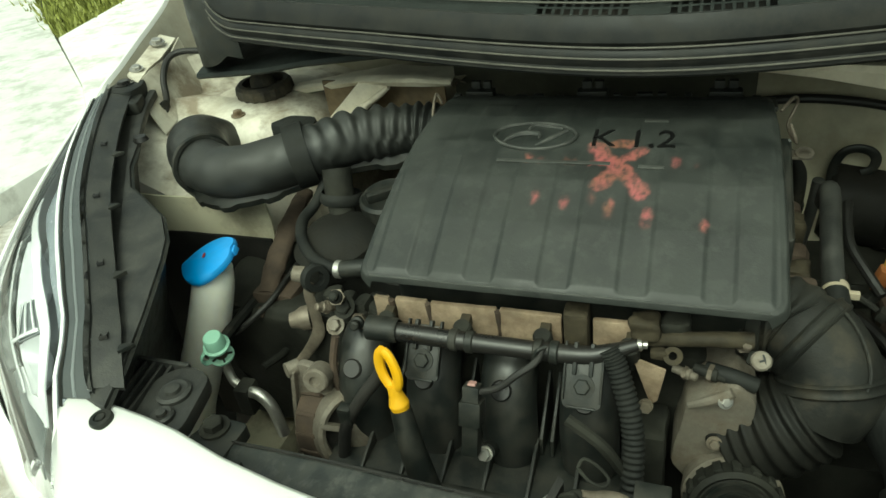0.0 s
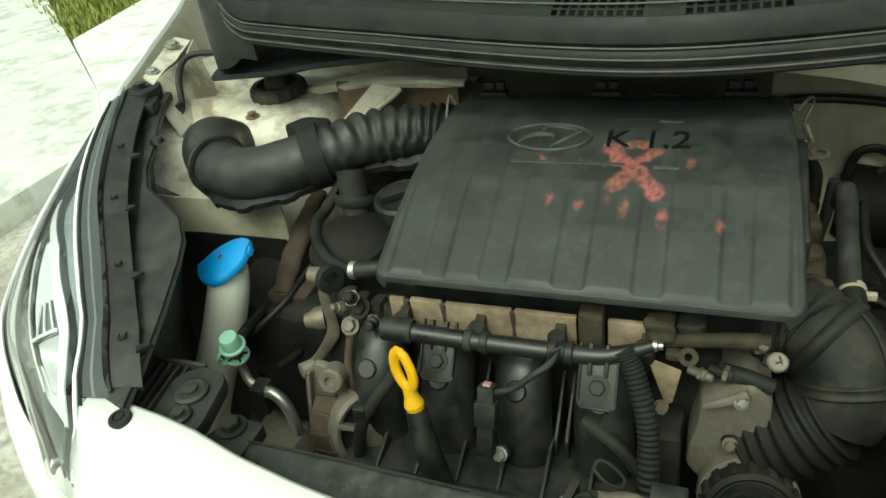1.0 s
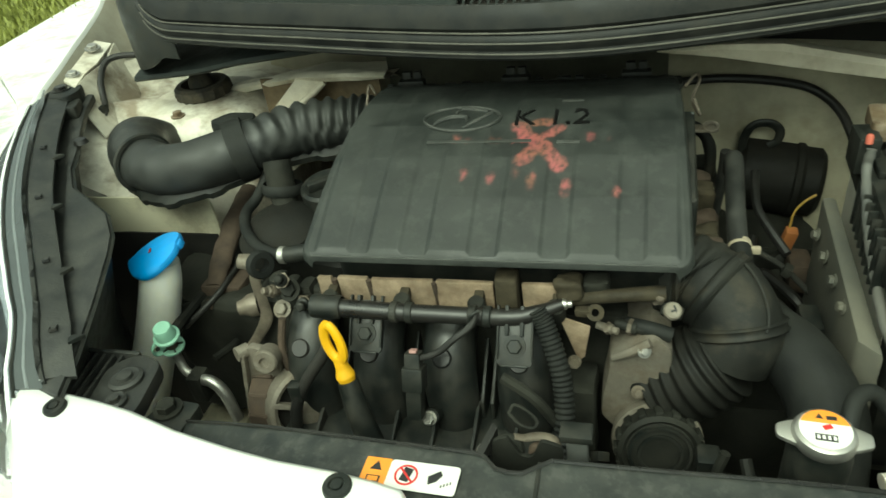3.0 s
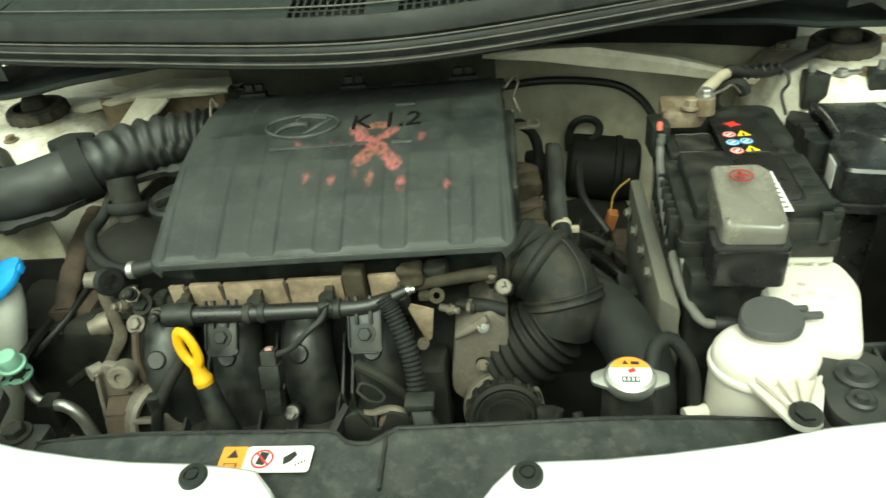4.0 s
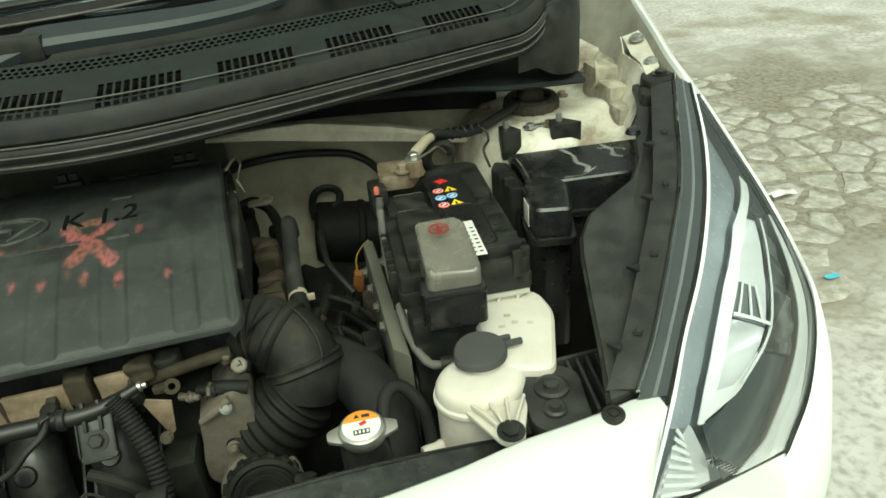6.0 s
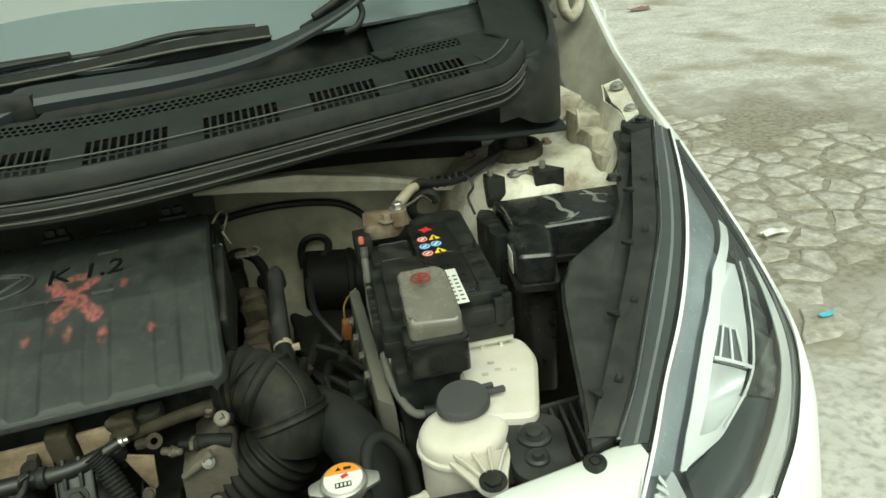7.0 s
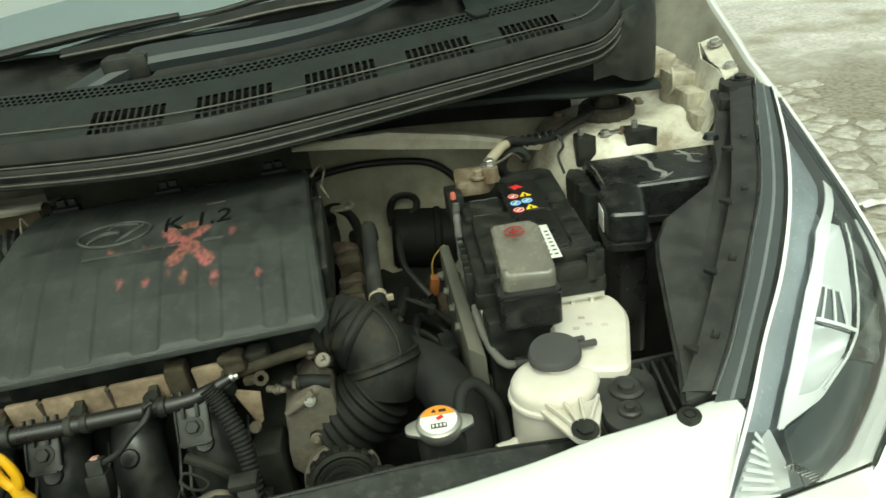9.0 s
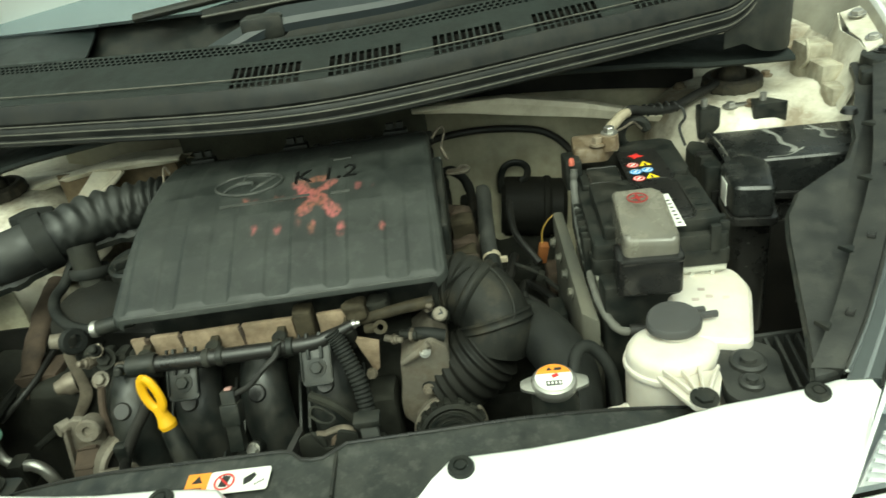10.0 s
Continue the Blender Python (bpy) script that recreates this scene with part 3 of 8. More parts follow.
for side in (1, -1):
    w = part("wing", wing(side), M_WHITE, car_body, "white front wing", 25)
    part("wing_wall", wing_wall(side), M_GRIME_SHADE, car_body, "inner wing side, grimy and darkened for shade", 60)
    plate = sheet([[(0.616, 0.417, 0.846), (0.640, 0.429, 0.852)], [(0.629, 0.455, 0.850), (0.651, 0.461, 0.856)], [(0.632, 0.486, 0.853), (0.664, 0.500, 0.860)], [(0.652, 0.549, 0.860), (0.680, 0.549, 0.866)]], 0.003)
    part("flange", plate if side > 0 else mirrored(plate), M_WHITEBAY, w, "bolted white flange", 25)
    drop = sheet([[(0.655, 0.556, 0.858), (0.650, 0.556, 0.838), (0.632, 0.560, 0.800)], [(0.630, 0.500, 0.851), (0.624, 0.502, 0.830), (0.606, 0.505, 0.792)],
                  [(0.628, 0.455, 0.848), (0.618, 0.455, 0.828), (0.600, 0.458, 0.790)], [(0.616, 0.412, 0.844), (0.606, 0.400, 0.826), (0.585, 0.398, 0.785)]], 0.002)
    part("flange_side", drop if side > 0 else mirrored(drop), M_WHITEBAY, w, "stepped cream side of the flange", 25)
    bolt(w, (side * 0.656, 0.516, 0.864), (side * -0.15, -0.12, 1), 0.007, 0.006)
    bolt(w, (side * 0.638, 0.445, 0.853), (side * -0.15, -0.12, 1), 0.006, 0.005)
    for y in (0.60, 0.615, 0.66):
        bolt(w, (side * (0.618 + (y - 0.6) * 0.3), y, 0.806), (side * -0.3, 0, 1), 0.004, 0.003, M_BRASS)
    part("hinge", pipe([(side * 0.655, 0.70, 1.02), (side * 0.657, 0.70, 0.978), (side * 0.662, 0.70, 0.948), (side * 0.673, 0.70, 0.934), (side * 0.685, 0.70, 0.946), (side * 0.690, 0.70, 0.975), (side * 0.690, 0.70, 1.02)], 0.0085, flat=1.4, up=(0, 1, 0)), M_WHITEBAY, car_body, "white hook-shaped bonnet hinge", 60)
    gap = part("hinge_bracket", box(0.60, 0.645, 0.60, 0.74, 0.80, 0.835, 0.006) if side > 0 else mirrored(box(0.60, 0.645, 0.60, 0.74, 0.80, 0.835, 0.006)), M_WHITEBAY, car_body)

# bumper skin below the lamps
for k in (1, -1):
    foot = [LAMP_IN[-1].lerp(LAMP_OUT[-1], g) for g in np.linspace(0, 1.05, 8)]
    part("bumper_skirt", flip_if(sheet([[p + V(0.0, 0.0, -0.006), p + V(-0.006, -0.012, -0.012), p + V(-0.03, -0.05, -0.06), p + V(-0.04, -0.06, -0.20)] for p in foot], 0.003), k), M_WHITE, car_body, "white bumper below the lamp", 60)

# the rest of the car behind the windscreen, plain and closed
for side in (1, -1):
    rows = []
    for y in (0.74, 0.95, 1.4, 2.0, 2.6, 2.9):
        w = 0.775 - 0.03 * max(0.0, y - 2.0) ** 2
        rows.append([(side * (w - 0.03), y, 0.24), (side * w, y, 0.45), (side * w, y, 0.75), (side * (w - 0.02), y, 0.93)])
    part("body_side", sheet(rows, 0.004), M_WHITE, car_body, "plain white side panel")
    rows = [[(side * 0.755, y, 0.93), (side * (0.755 - 0.17 * f), y + 0.02, 0.93 + 0.50 * f)] for y, f in ((0.98, 0.12), (1.22, 0.98), (1.8, 1.0), (2.4, 0.95), (2.85, 0.2))]
    part("side_glass", sheet(rows, 0.004), M_SCREEN, car_body, "dark side glass")
part("roof", sheet([[(x, y, z - 0.10 * x * x) for x in np.linspace(-0.60, 0.60, 13)] for y, z in ((1.20, 1.43), (1.5, 1.47), (2.0, 1.47), (2.4, 1.43))], 0.006), M_WHITE, car_body, "white roof", 60)
part("tailgate", sheet([[(x, y, z) for x in np.linspace(-0.60, 0.60, 9)] for y, z in ((2.4, 1.41), (2.75, 1.05), (2.90, 0.90), (2.92, 0.30))], 0.006), M_WHITE, car_body, "white tailgate", 60)
for side in (1, -1):
    for y in (0.50, 2.45):
        m_ = aim((side * 0.58, y, 0.285), (side, 0, 0))
        tyre = part("tyre", lathe([(0.19, 0.0), (0.27, 0.005), (0.285, 0.02), (0.285, 0.13), (0.27, 0.15), (0.19, 0.155)], m_, 36), M_RUBBER, car_body, "black tyre")
        part("rim", lathe([(0.19, 0.145), (0.18, 0.135), (0.05, 0.125), (0.0, 0.13)], m_, 24), M_STEEL, tyre, "silver wheel rim")

# raised bonnet, out of view over the engine
bm = box(-0.62, 0.62, -0.95, 0.0, -0.012, 0.012, 0.01)
bm.transform(pose(0, 0.66, 0.985, -64, 0, 0))
part("bonnet", bm, M_WHITE, car_body, "raised white bonnet")

# ---- inner bay panels ----
bay = thing("engine_bay", "dirty cream-painted steel engine bay panels", "car bay")


def apron(side):
    """Inner wing with the strut tower's shelf, dropping to the engine's side."""
    rows = []
    for y in np.linspace(0.325, 1.0, 26):
        lift = 0.02 * math.exp(-((y - 0.50) / 0.10) ** 2)
        e = min(1.0, max(0.0, (y - 0.30) / 0.15))
        x_out = 0.615 + 0.03 * e
        row = []
        for f, z in ((1.0, 0.832), (0.96, 0.815), (0.90, 0.795 + lift * 0.3), (0.80, 0.775 + lift), (0.66, 0.770 + lift), (0.55, 0.757 + lift * 0.6), (0.47, 0.725), (0.43, 0.66), (0.41, 0.50), (0.41, 0.38)):
            x = 0.40 + (x_out - 0.40) * (f - 0.41) / 0.59
            x += 0.014 * noise.noise(Vector((y * 11, z * 22, side)))
            zz = z - (1 - e) * 0.04 + 0.005 * math.sin(y * 70) * (0.5 < f < 0.97) + 0.009 * noise.noise(Vector((x * 25, y * 25, side * 3)))
            row.append((side * x, y, zz))
        rows.append(row)
    bm = sheet(rows)
    return bm


for side in (1, -1):
    part("inner_wing", apron(side), M_WHITEBAY, bay, "white inner wing with brown dirt", 60)
    tower = Matrix.Translation((side * 0.497, 0.504, 0.745))
    part("strut_tower", lathe([(0.118, -0.05), (0.104, 0.015), (0.092, 0.038), (0.078, 0.048), (0.040, 0.052), (0.0, 0.052)], tower, 40), M_WHITEBAY, bay, "white strut tower dome", 60)
    for k in range(3):
        a = 0.5 + 2.09 * k
        bolt(bay, (side * 0.497 + 0.066 * math.cos(a), 0.504 + 0.066 * math.sin(a), 0.7945), (0, 0, 1), 0.006, 0.007, M_BRASS)
    mount = thing("strut_mount", "black rubber strut mount with a ribbed rim", "strut mount", "strut mounts")
    prof = [(0.0, 0.0), (0.034, 0.0), (0.037, 0.004), (0.037, 0.014), (0.033, 0.018), (0.027, 0.018), (0.025, 0.010), (0.016, 0.008), (0.0, 0.008)]
    ring = lathe(prof, Matrix.Translation((side * 0.497, 0.504, 0.797)), 48)
    for v in ring.verts:
        d = Vector((v.co.x - side * 0.497, v.co.y - 0.504))
        if d.length > 0.032 and v.co.z < 0.806:
            k = 1 + 0.05 * math.sin(math.atan2(d.y, d.x) * 16)
            v.co.x, v.co.y = side * 0.497 + d.x * k, 0.504 + d.y * k
    part("rim", ring, M_MOUNT, mount)
    part("knob", lathe([(0.017, 0), (0.0165, 0.014), (0.013, 0.022), (0.007, 0.026), (0, 0.027)], Matrix.Translation((side * 0.497, 0.504, 0.803)), 20), M_MOUNT, mount)

# firewall, cross member and floor
part("firewall", sheet([[(x, 0.70 + 0.02 * noise.noise(Vector((x * 5, z * 5, 0))) - (0.11 + 0.30 * max(0.0, 0.83 - z)) * min(1.0, max(0.0, x / 0.06)), z) for x in np.linspace(-0.50, 0.46, 26)] for z in np.linspace(0.35, 0.90, 14)]), M_FIREWALL, bay, "dirty cream bulkhead", 60)
def beam(x, z, h):
    y = float(np.interp(x, [0.08, 0.20, 0.29, 0.385, 0.50], [0.438, 0.442, 0.455, 0.485, 0.535]))
    return [(x, y + 0.05, z - 0.02), (x, y + 0.012, z + 0.001), (x, y, z), (x, y - 0.003, z - h * 0.3), (x, y + 0.001, z - h), (x, y + 0.012, z - h - 0.004), (x, y + 0.10, z - h - 0.012)]


rows = [beam(x, float(np.interp(x, [0.08, 0.145, 0.198, 0.292, 0.385, 0.50], [0.850, 0.851, 0.8482, 0.8231, 0.7855, 0.745])), float(np.interp(x, [0.08, 0.198, 0.292, 0.385], [0.003, 0.022, 0.019, 0.011]))) for x in np.linspace(0.082, 0.43, 31)]
part("cross_member", sheet(rows), M_BEAM, bay, "cream cross member under the scuttle")
rows = [beam(x, float(np.interp(x, [0.20, 0.265, 0.335, 0.42, 0.50], [0.834, 0.836, 0.829, 0.812, 0.79])), float(np.interp(x, [0.20, 0.26, 0.335, 0.45], [0.003, 0.010, 0.006, 0.012]))) for x in np.linspace(0.215, 0.50, 24)]
part("cross_member", mirrored(sheet(rows)), M_BEAM, bay, "cream cross member under the scuttle")
part("corner_panel", prism([(-0.405, 0.765), (-0.370, 0.765), (-0.297, 0.822), (-0.339, 0.826)], -0.472, -0.466, 0.002, m=pose(0, 0, 0, 90, 0, 0)), M_BEAM, bay, "slanted cream panel at the bulkhead corner")
part("corner_bead", pipe([(-0.372, 0.464, 0.768), (-0.335, 0.462, 0.797), (-0.300, 0.464, 0.821)], [0.004, 0.005, 0.003], seg=10, wobble=0.25), M_BEAM, bay, "raised seam")
part("stained_panel", sheet([[(x, 0.492 + 0.004 * noise.noise(Vector((x * 30, z * 30, 4))), z) for x in np.linspace(-0.40, -0.24, 10)] for z in np.linspace(0.72, 0.82, 6)], 0.003), M_STAIN, bay, "rust-brown stained panel", 60)
part("insulation_pad", sheet([[(x, 0.505 + 0.006 * noise.noise(Vector((x * 12, z * 12, 0))), z) for x in np.linspace(-0.23, 0.095, 14)] for z in np.linspace(0.60, 0.895, 8)], 0.006), mat("oily_felt_pad", (0.040, 0.040, 0.028), 0.9, var=0.4, dust=(0.09, 0.085, 0.06), dust_amount=0.4, dust_scale=12, bump=0.5), bay, "dark insulation behind the engine", 60)
# Added black sheet: shade between flap and cross member, done in colour.
part("scuttle_shade", sheet([[(x, 0.485 + 0.10 * (abs(x) / 0.5) ** 2, 0.846 - 0.30 * x * x), (x, 0.50 + 0.10 * (abs(x) / 0.5) ** 2, 0.90)] for x in np.linspace(0.06, 0.47, 12)], 0.003), M_DARK, bay, "black sheet painting the shade under the scuttle")
part("undertray", box(-0.46, 0.46, -0.06, 0.80, 0.36, 0.40, 0.01), M_DARK, bay, "black undertray")
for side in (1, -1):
    # Near-black lower and right sheets paint the bay's deep shade; upper left stays cream.
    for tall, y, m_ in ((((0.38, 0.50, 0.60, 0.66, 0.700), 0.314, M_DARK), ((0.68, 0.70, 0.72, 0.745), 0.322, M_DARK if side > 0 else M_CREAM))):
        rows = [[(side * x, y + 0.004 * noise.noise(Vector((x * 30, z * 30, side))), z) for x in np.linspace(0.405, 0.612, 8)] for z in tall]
        part("wheel_arch_front", sheet(rows, 0.003), m_, bay, "dirty wheel arch front, black where shade is painted", 60)
part("front_crossmember", box(-0.27, 0.27, -0.12, -0.035, 0.38, 0.735, 0.01), M_DARK, bay, "black radiator carrier")
part("radiator", box(-0.33, 0.33, -0.03, 0.012, 0.40, 0.69, 0.004), M_DARK, bay, "dark radiator")
for side in (1, -1):
    part("side_rail", box(min(side * 0.40, side * 0.47), max(side * 0.40, side * 0.47), 0.02, 0.40, 0.40, 0.47, 0.012), M_CREAM, bay, "cream steel side rail")

# windscreen, wiper panel (cowl)
def scuttle_y(x):
    return 0.337 + 0.33 * (math.sqrt(x * x + 0.01) - 0.1)


scuttle = thing("scuttle_panel", "black plastic scuttle panel with air vents and rubber seal", "scuttle panel")
VENTS = [(-0.088, -0.013), (0.015, 0.090), (0.121, 0.196), (0.229, 0.304), (0.341, 0.416)]
cols = set()
x = -0.555
for a, b_ in VENTS:
    for i in range(10):
        cols |= {round(a + 0.0075 * i, 4), round(a + 0.0075 * i + 0.005, 4)}
    cols.add(round(b_, 4))
x = -0.49
while x <= 0.491:
    if not any(a - 0.003 < x < b_ + 0.003 for a, b_ in VENTS):
        cols.add(round(x, 4))
    x += 0.0055
cols = sorted(cols)
PROFILE = [(0.066, 0.950), (0.064, 0.963), (0.060, 0.9655), (0.056, 0.9645), (0.049, 0.962), (0.045, 0.9605), (0.038, 0.9585), (0.030, 0.9565), (0.016, 0.953), (0.007, 0.951), (-0.0215, 0.9435), (-0.0245, 0.9440), (-0.0265, 0.9433), (-0.0335, 0.9400), (-0.0345, 0.9395)]


def end_lift(x):
    """The panel's ends sweep up and back towards the hinges."""
    k = max(0.0, abs(x) - 0.44)
    return 0.06 * k


bm = bmesh.new()
grid = [[bm.verts.new((x, scuttle_y(x) + o, z + end_lift(x) * (0.4 + 6 * max(0, o)))) for x in cols] for o, z in PROFILE]
for r in range(len(PROFILE) - 1):
    o = PROFILE[r][0]
    for c in range(len(cols) - 1):
        mid = (cols[c] + cols[c + 1]) / 2
        slot = any(a < mid < b_ and (mid - a) % 0.0075 < 0.005 for a, b_ in VENTS)
        if slot and r in (9, 12):
            continue
        if 3 <= r <= 5 and -0.47 < mid < 0.43:
            continue
        bm.faces.new((grid[r][c], grid[r][c + 1], grid[r + 1][c + 1], grid[r + 1][c]))
part("vent_panel", bm, M_COWL, scuttle, "black grained panel with slotted vents")
# perforated strip: three staggered rows of small round holes
bm = bmesh.new()
rim_o, rim_z = [p[0] for p in PROFILE[:8]][::-1], [p[1] for p in PROFILE[:8]][::-1]


def on_panel(x, o):
    x = max(-0.4725, min(0.4325, x))
    return (x, scuttle_y(x) + o, float(np.interp(o, rim_o, rim_z)) + end_lift(x) * (0.4 + 6 * max(0, o)))


STEP, TALL = 0.0072, 0.006
for r in range(3):
    oc = 0.041 + TALL * r
    for c in range(126):
        xc = -0.4725 + STEP * (c + (0.5 if r % 2 else 0.0)) + STEP / 2
        if xc > 0.43:
            continue
        square = [(STEP / 2 * sx, TALL / 2 * sy) for sx, sy in ((1, 0), (1, 1), (0, 1), (-1, 1), (-1, 0), (-1, -1), (0, -1), (1, -1))]
        outer = [bm.verts.new(on_panel(xc + dx, oc + dy)) for dx, dy in square]
        hole = [bm.verts.new(on_panel(xc + 0.0026 * math.cos(q * math.pi / 4), oc + 0.0023 * math.sin(q * math.pi / 4))) for q in range(8)]
        for q in range(8):
            bm.faces.new((outer[q], outer[(q + 1) % 8], hole[(q + 1) % 8], hole[q]))
part("perforated_strip", bm, M_COWL, scuttle, "strip of small round holes")
rows = [[(x, scuttle_y(x) + o, z + end_lift(x) * 0.4) for o, z in ((0.075, 0.935), (0.02, 0.930), (-0.03, 0.922))] for x in np.linspace(-0.52, 0.52, 41)]
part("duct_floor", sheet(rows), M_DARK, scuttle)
SEAL = [(-0.034, 0.9395), (-0.037, 0.942), (-0.041, 0.942), (-0.044, 0.938), (-0.047, 0.931), (-0.048, 0.924), (-0.046, 0.9215), (-0.0455, 0.920), (-0.048, 0.9185), (-0.0505, 0.915), (-0.0505, 0.910), (-0.048, 0.9065), (-0.0475, 0.905), (-0.050, 0.903), (-0.050, 0.8995), (-0.047, 0.897), (-0.040, 0.896)]
def seal_path():
    """The seal's line: along the panel, then round its end and back towards the hinge; point, outward way, lift."""
    half = [(x, scuttle_y(x)) for x in np.linspace(0, 0.42, 22)]
    turn = spline([(0.42, scuttle_y(0.42), 0), (0.465, 0.458, 0.002), (0.498, 0.470, 0.006), (0.516, 0.500, 0.014), (0.530, 0.56, 0.034), (0.55, 0.65, 0.060)], 6)[1:]
    pts = [Vector((x, y, 0)) for x, y in half] + turn
    out = []
    for i, p in enumerate(pts):
        d = pts[min(i + 1, len(pts) - 1)] - pts[max(i - 1, 0)]
        n = Vector((d.y, -d.x, 0)).normalized()
        if p.x < 0.36:
            n = n.lerp(Vector((0, -1, 0)), min(1.0, (0.36 - p.x) / 0.1)).normalized()
        out.append((p, n))
    return [(Vector((-p.x, p.y, p.z)), Vector((-n.x, n.y, 0))) for p, n in out[:0:-1]] + out


PATHS = seal_path()
rows = []
for p, n in PATHS:
    k = max(0.0, abs(p.x) - 0.43)
    if abs(p.x) < 0.478:
        rows.append([p + n * (-o - 4.0 * k * k) + V(0, 0, z + k * k * 9.0) for o, z in SEAL])
part("rubber_seal", sheet(rows), M_SEAL, scuttle, "ribbed black rubber bonnet seal", 40)
rows = []
for x in np.linspace(-0.545, 0.545, 81):
    k = max(0.0, abs(x) - 0.30)
    y = scuttle_y(x)
    ye = float(np.interp(abs(x), [0, 0.1, 0.25, 0.375, 0.43, 0.545], [0.317, 0.334, 0.373, 0.405, 0.418, 0.440]))
    ze = float(np.interp(abs(x), [0, 0.1, 0.25, 0.375, 0.43, 0.545], [0.897, 0.895, 0.889, 0.869, 0.857, 0.843]))
    rows.append([(x, y + 0.06, ze + 0.012), (x, ye + 0.015, ze + 0.008), (x, ye + 0.002, ze + 0.004), (x, ye, ze), (x, ye + 0.003, ze - 0.003), (x, y + 0.07, ze - 0.004)])
# Pale tubes along the ridges, highlights put in as colour.
for o, z in ((-0.0485, 0.9205), (-0.0510, 0.9125), (-0.0505, 0.9035), (-0.0195, 0.9462)):
    line = []
    for p, n in PATHS:
        k = max(0.0, abs(p.x) - 0.43)
        if abs(p.x) < 0.475:
            line.append(p + n * (-o - 4.0 * k * k) + V(0, 0, z + k * k * 9.0))
    part("bead", pipe(line, 0.0009, seg=6, n=1), M_BEAD, scuttle, "thin pale bead painting the seal ridge's highlight")
part("lower_flap", sheet(rows), M_COWL, scuttle, "black lower flap")

for side in (1, -1):
    rows, tops = [], []
    for p, n in PATHS:
        if side * p.x < 0.428:
            continue
        rows.append([p + n * (-o) + V(0, 0, z + dz * p.z) for o, z, dz in ((-0.031, 0.9385, 1.0), (-0.037, 0.932, 1.0), (-0.0415, 0.920, 1.0), (-0.043, 0.900, 0.9), (-0.043, 0.876 - 0.035 * max(0.0, min(1.0, (side * p.x - 0.46) / 0.05)), 0.4))])
        t = max(0.0, side * p.x - 0.44)
        tops.append([p + n * 0.034 + V(0, 0, 0.9395), p + n * 0.026 + V(0, 0, 0.9425), p + n * 0.010 + V(0, 0, 0.947), p + n * -0.010 + V(0, 0, 0.951), p + n * -0.05 + V(0, 0, 0.956)])
    part("end_wall", sheet(rows, 0.002), M_BLACK, scuttle, "smooth curved black end", 60)
    part("end_top", sheet(tops, 0.002), M_COWL, scuttle, "smooth rounded black corner", 60)

M_COWLGLOSS = mat("smooth_cowl_plastic", (0.012, 0.0155, 0.016), 0.30, dust=(0.06, 0.062, 0.06), dust_amount=0.12, dust_scale=10, bump=0.06, spec=0.45)
for side in (1, -1):
    rows = []
    for x in np.linspace(0.33, 0.575, 18):
        lift = end_lift(x) * (0.4 + 6 * 0.066)
        f = min(1.0, max(0.0, (x - 0.33) / 0.08))
        hollow = 0.022 * (1 - f)
        y0 = scuttle_y(min(x, 0.49)) + 0.062
        rows.append([(side * x, y0, 0.962 + lift), (side * x, y0 + 0.03, 0.969 + lift - hollow), (side * x, y0 + 0.07, 0.976 + lift - hollow), (side * x, y0 + 0.11, 0.984 + lift - hollow * 0.6), (side * x, y0 + 0.16, 1.006 + lift)])
    part("corner_panel", sheet(rows, 0.003), M_COWLGLOSS, scuttle, "smooth glossy black corner panel", 60)
cap_ = prism(rounded([(-0.009, -0.011), (0.009, -0.011), (0.013, 0.010), (-0.013, 0.010)], 0.003), 0.0, 0.004, 0.0012, m=pose(0.327, scuttle_y(0.327) + 0.051, 0.9625, 16, 0, 14))
part("strip_cap", cap_, M_COWL, scuttle, "small trapezoid cover in the perforated strip")

screen = thing("windscreen", "sloping tinted windscreen reflecting a pale sky", "windscreen")
rows = []
for s in np.linspace(0.075, 0.9, 12):
    rows.append([(x, scuttle_y(x) * 0.75 + 0.21 + s * 0.84, 0.945 + s * 0.54 + 0.0 * x) for x in np.linspace(-0.60, 0.60, 31)])
part("pane", sheet(rows, 0.005), M_SCREEN, screen, smooth=60)
part("dashboard", box(-0.6, 0.6, 0.80, 1.3, 0.80, 0.93, 0.03), M_DARK, screen)
rows = [[(x, scuttle_y(x) + o, z) for o, z in ((0.060, 0.948), (0.075, 0.925), (0.14, 0.925), (0.175, 0.955), (0.215, 0.992))] for x in np.linspace(-0.56, 0.56, 41)]
part("gutter", sheet(rows), M_BLACK, screen, "black gutter under the glass")


# ---- headlamps and the plastic ledges behind them ----
def lens_point(f, g, sink=0.0):
    """A point of the lamp's face: f along it from its rear tip, g from its inner to its outer edge."""
    i = max(0.0, min(1.0, f)) * (len(LAMP_IN) - 1)
    k = min(int(i), len(LAMP_IN) - 2)
    p = LAMP_IN[k].lerp(LAMP_IN[k + 1], i - k)
    q = LAMP_OUT[k].lerp(LAMP_OUT[k + 1], i - k)
    bulge = math.sin(math.pi * min(1, g * 0.97 + 0.02)) * (p - q).length * 0.06
    n = Vector((0.62, -0.42, 0.66)).normalized()
    return p.lerp(q, g) + n * (bulge - sink)


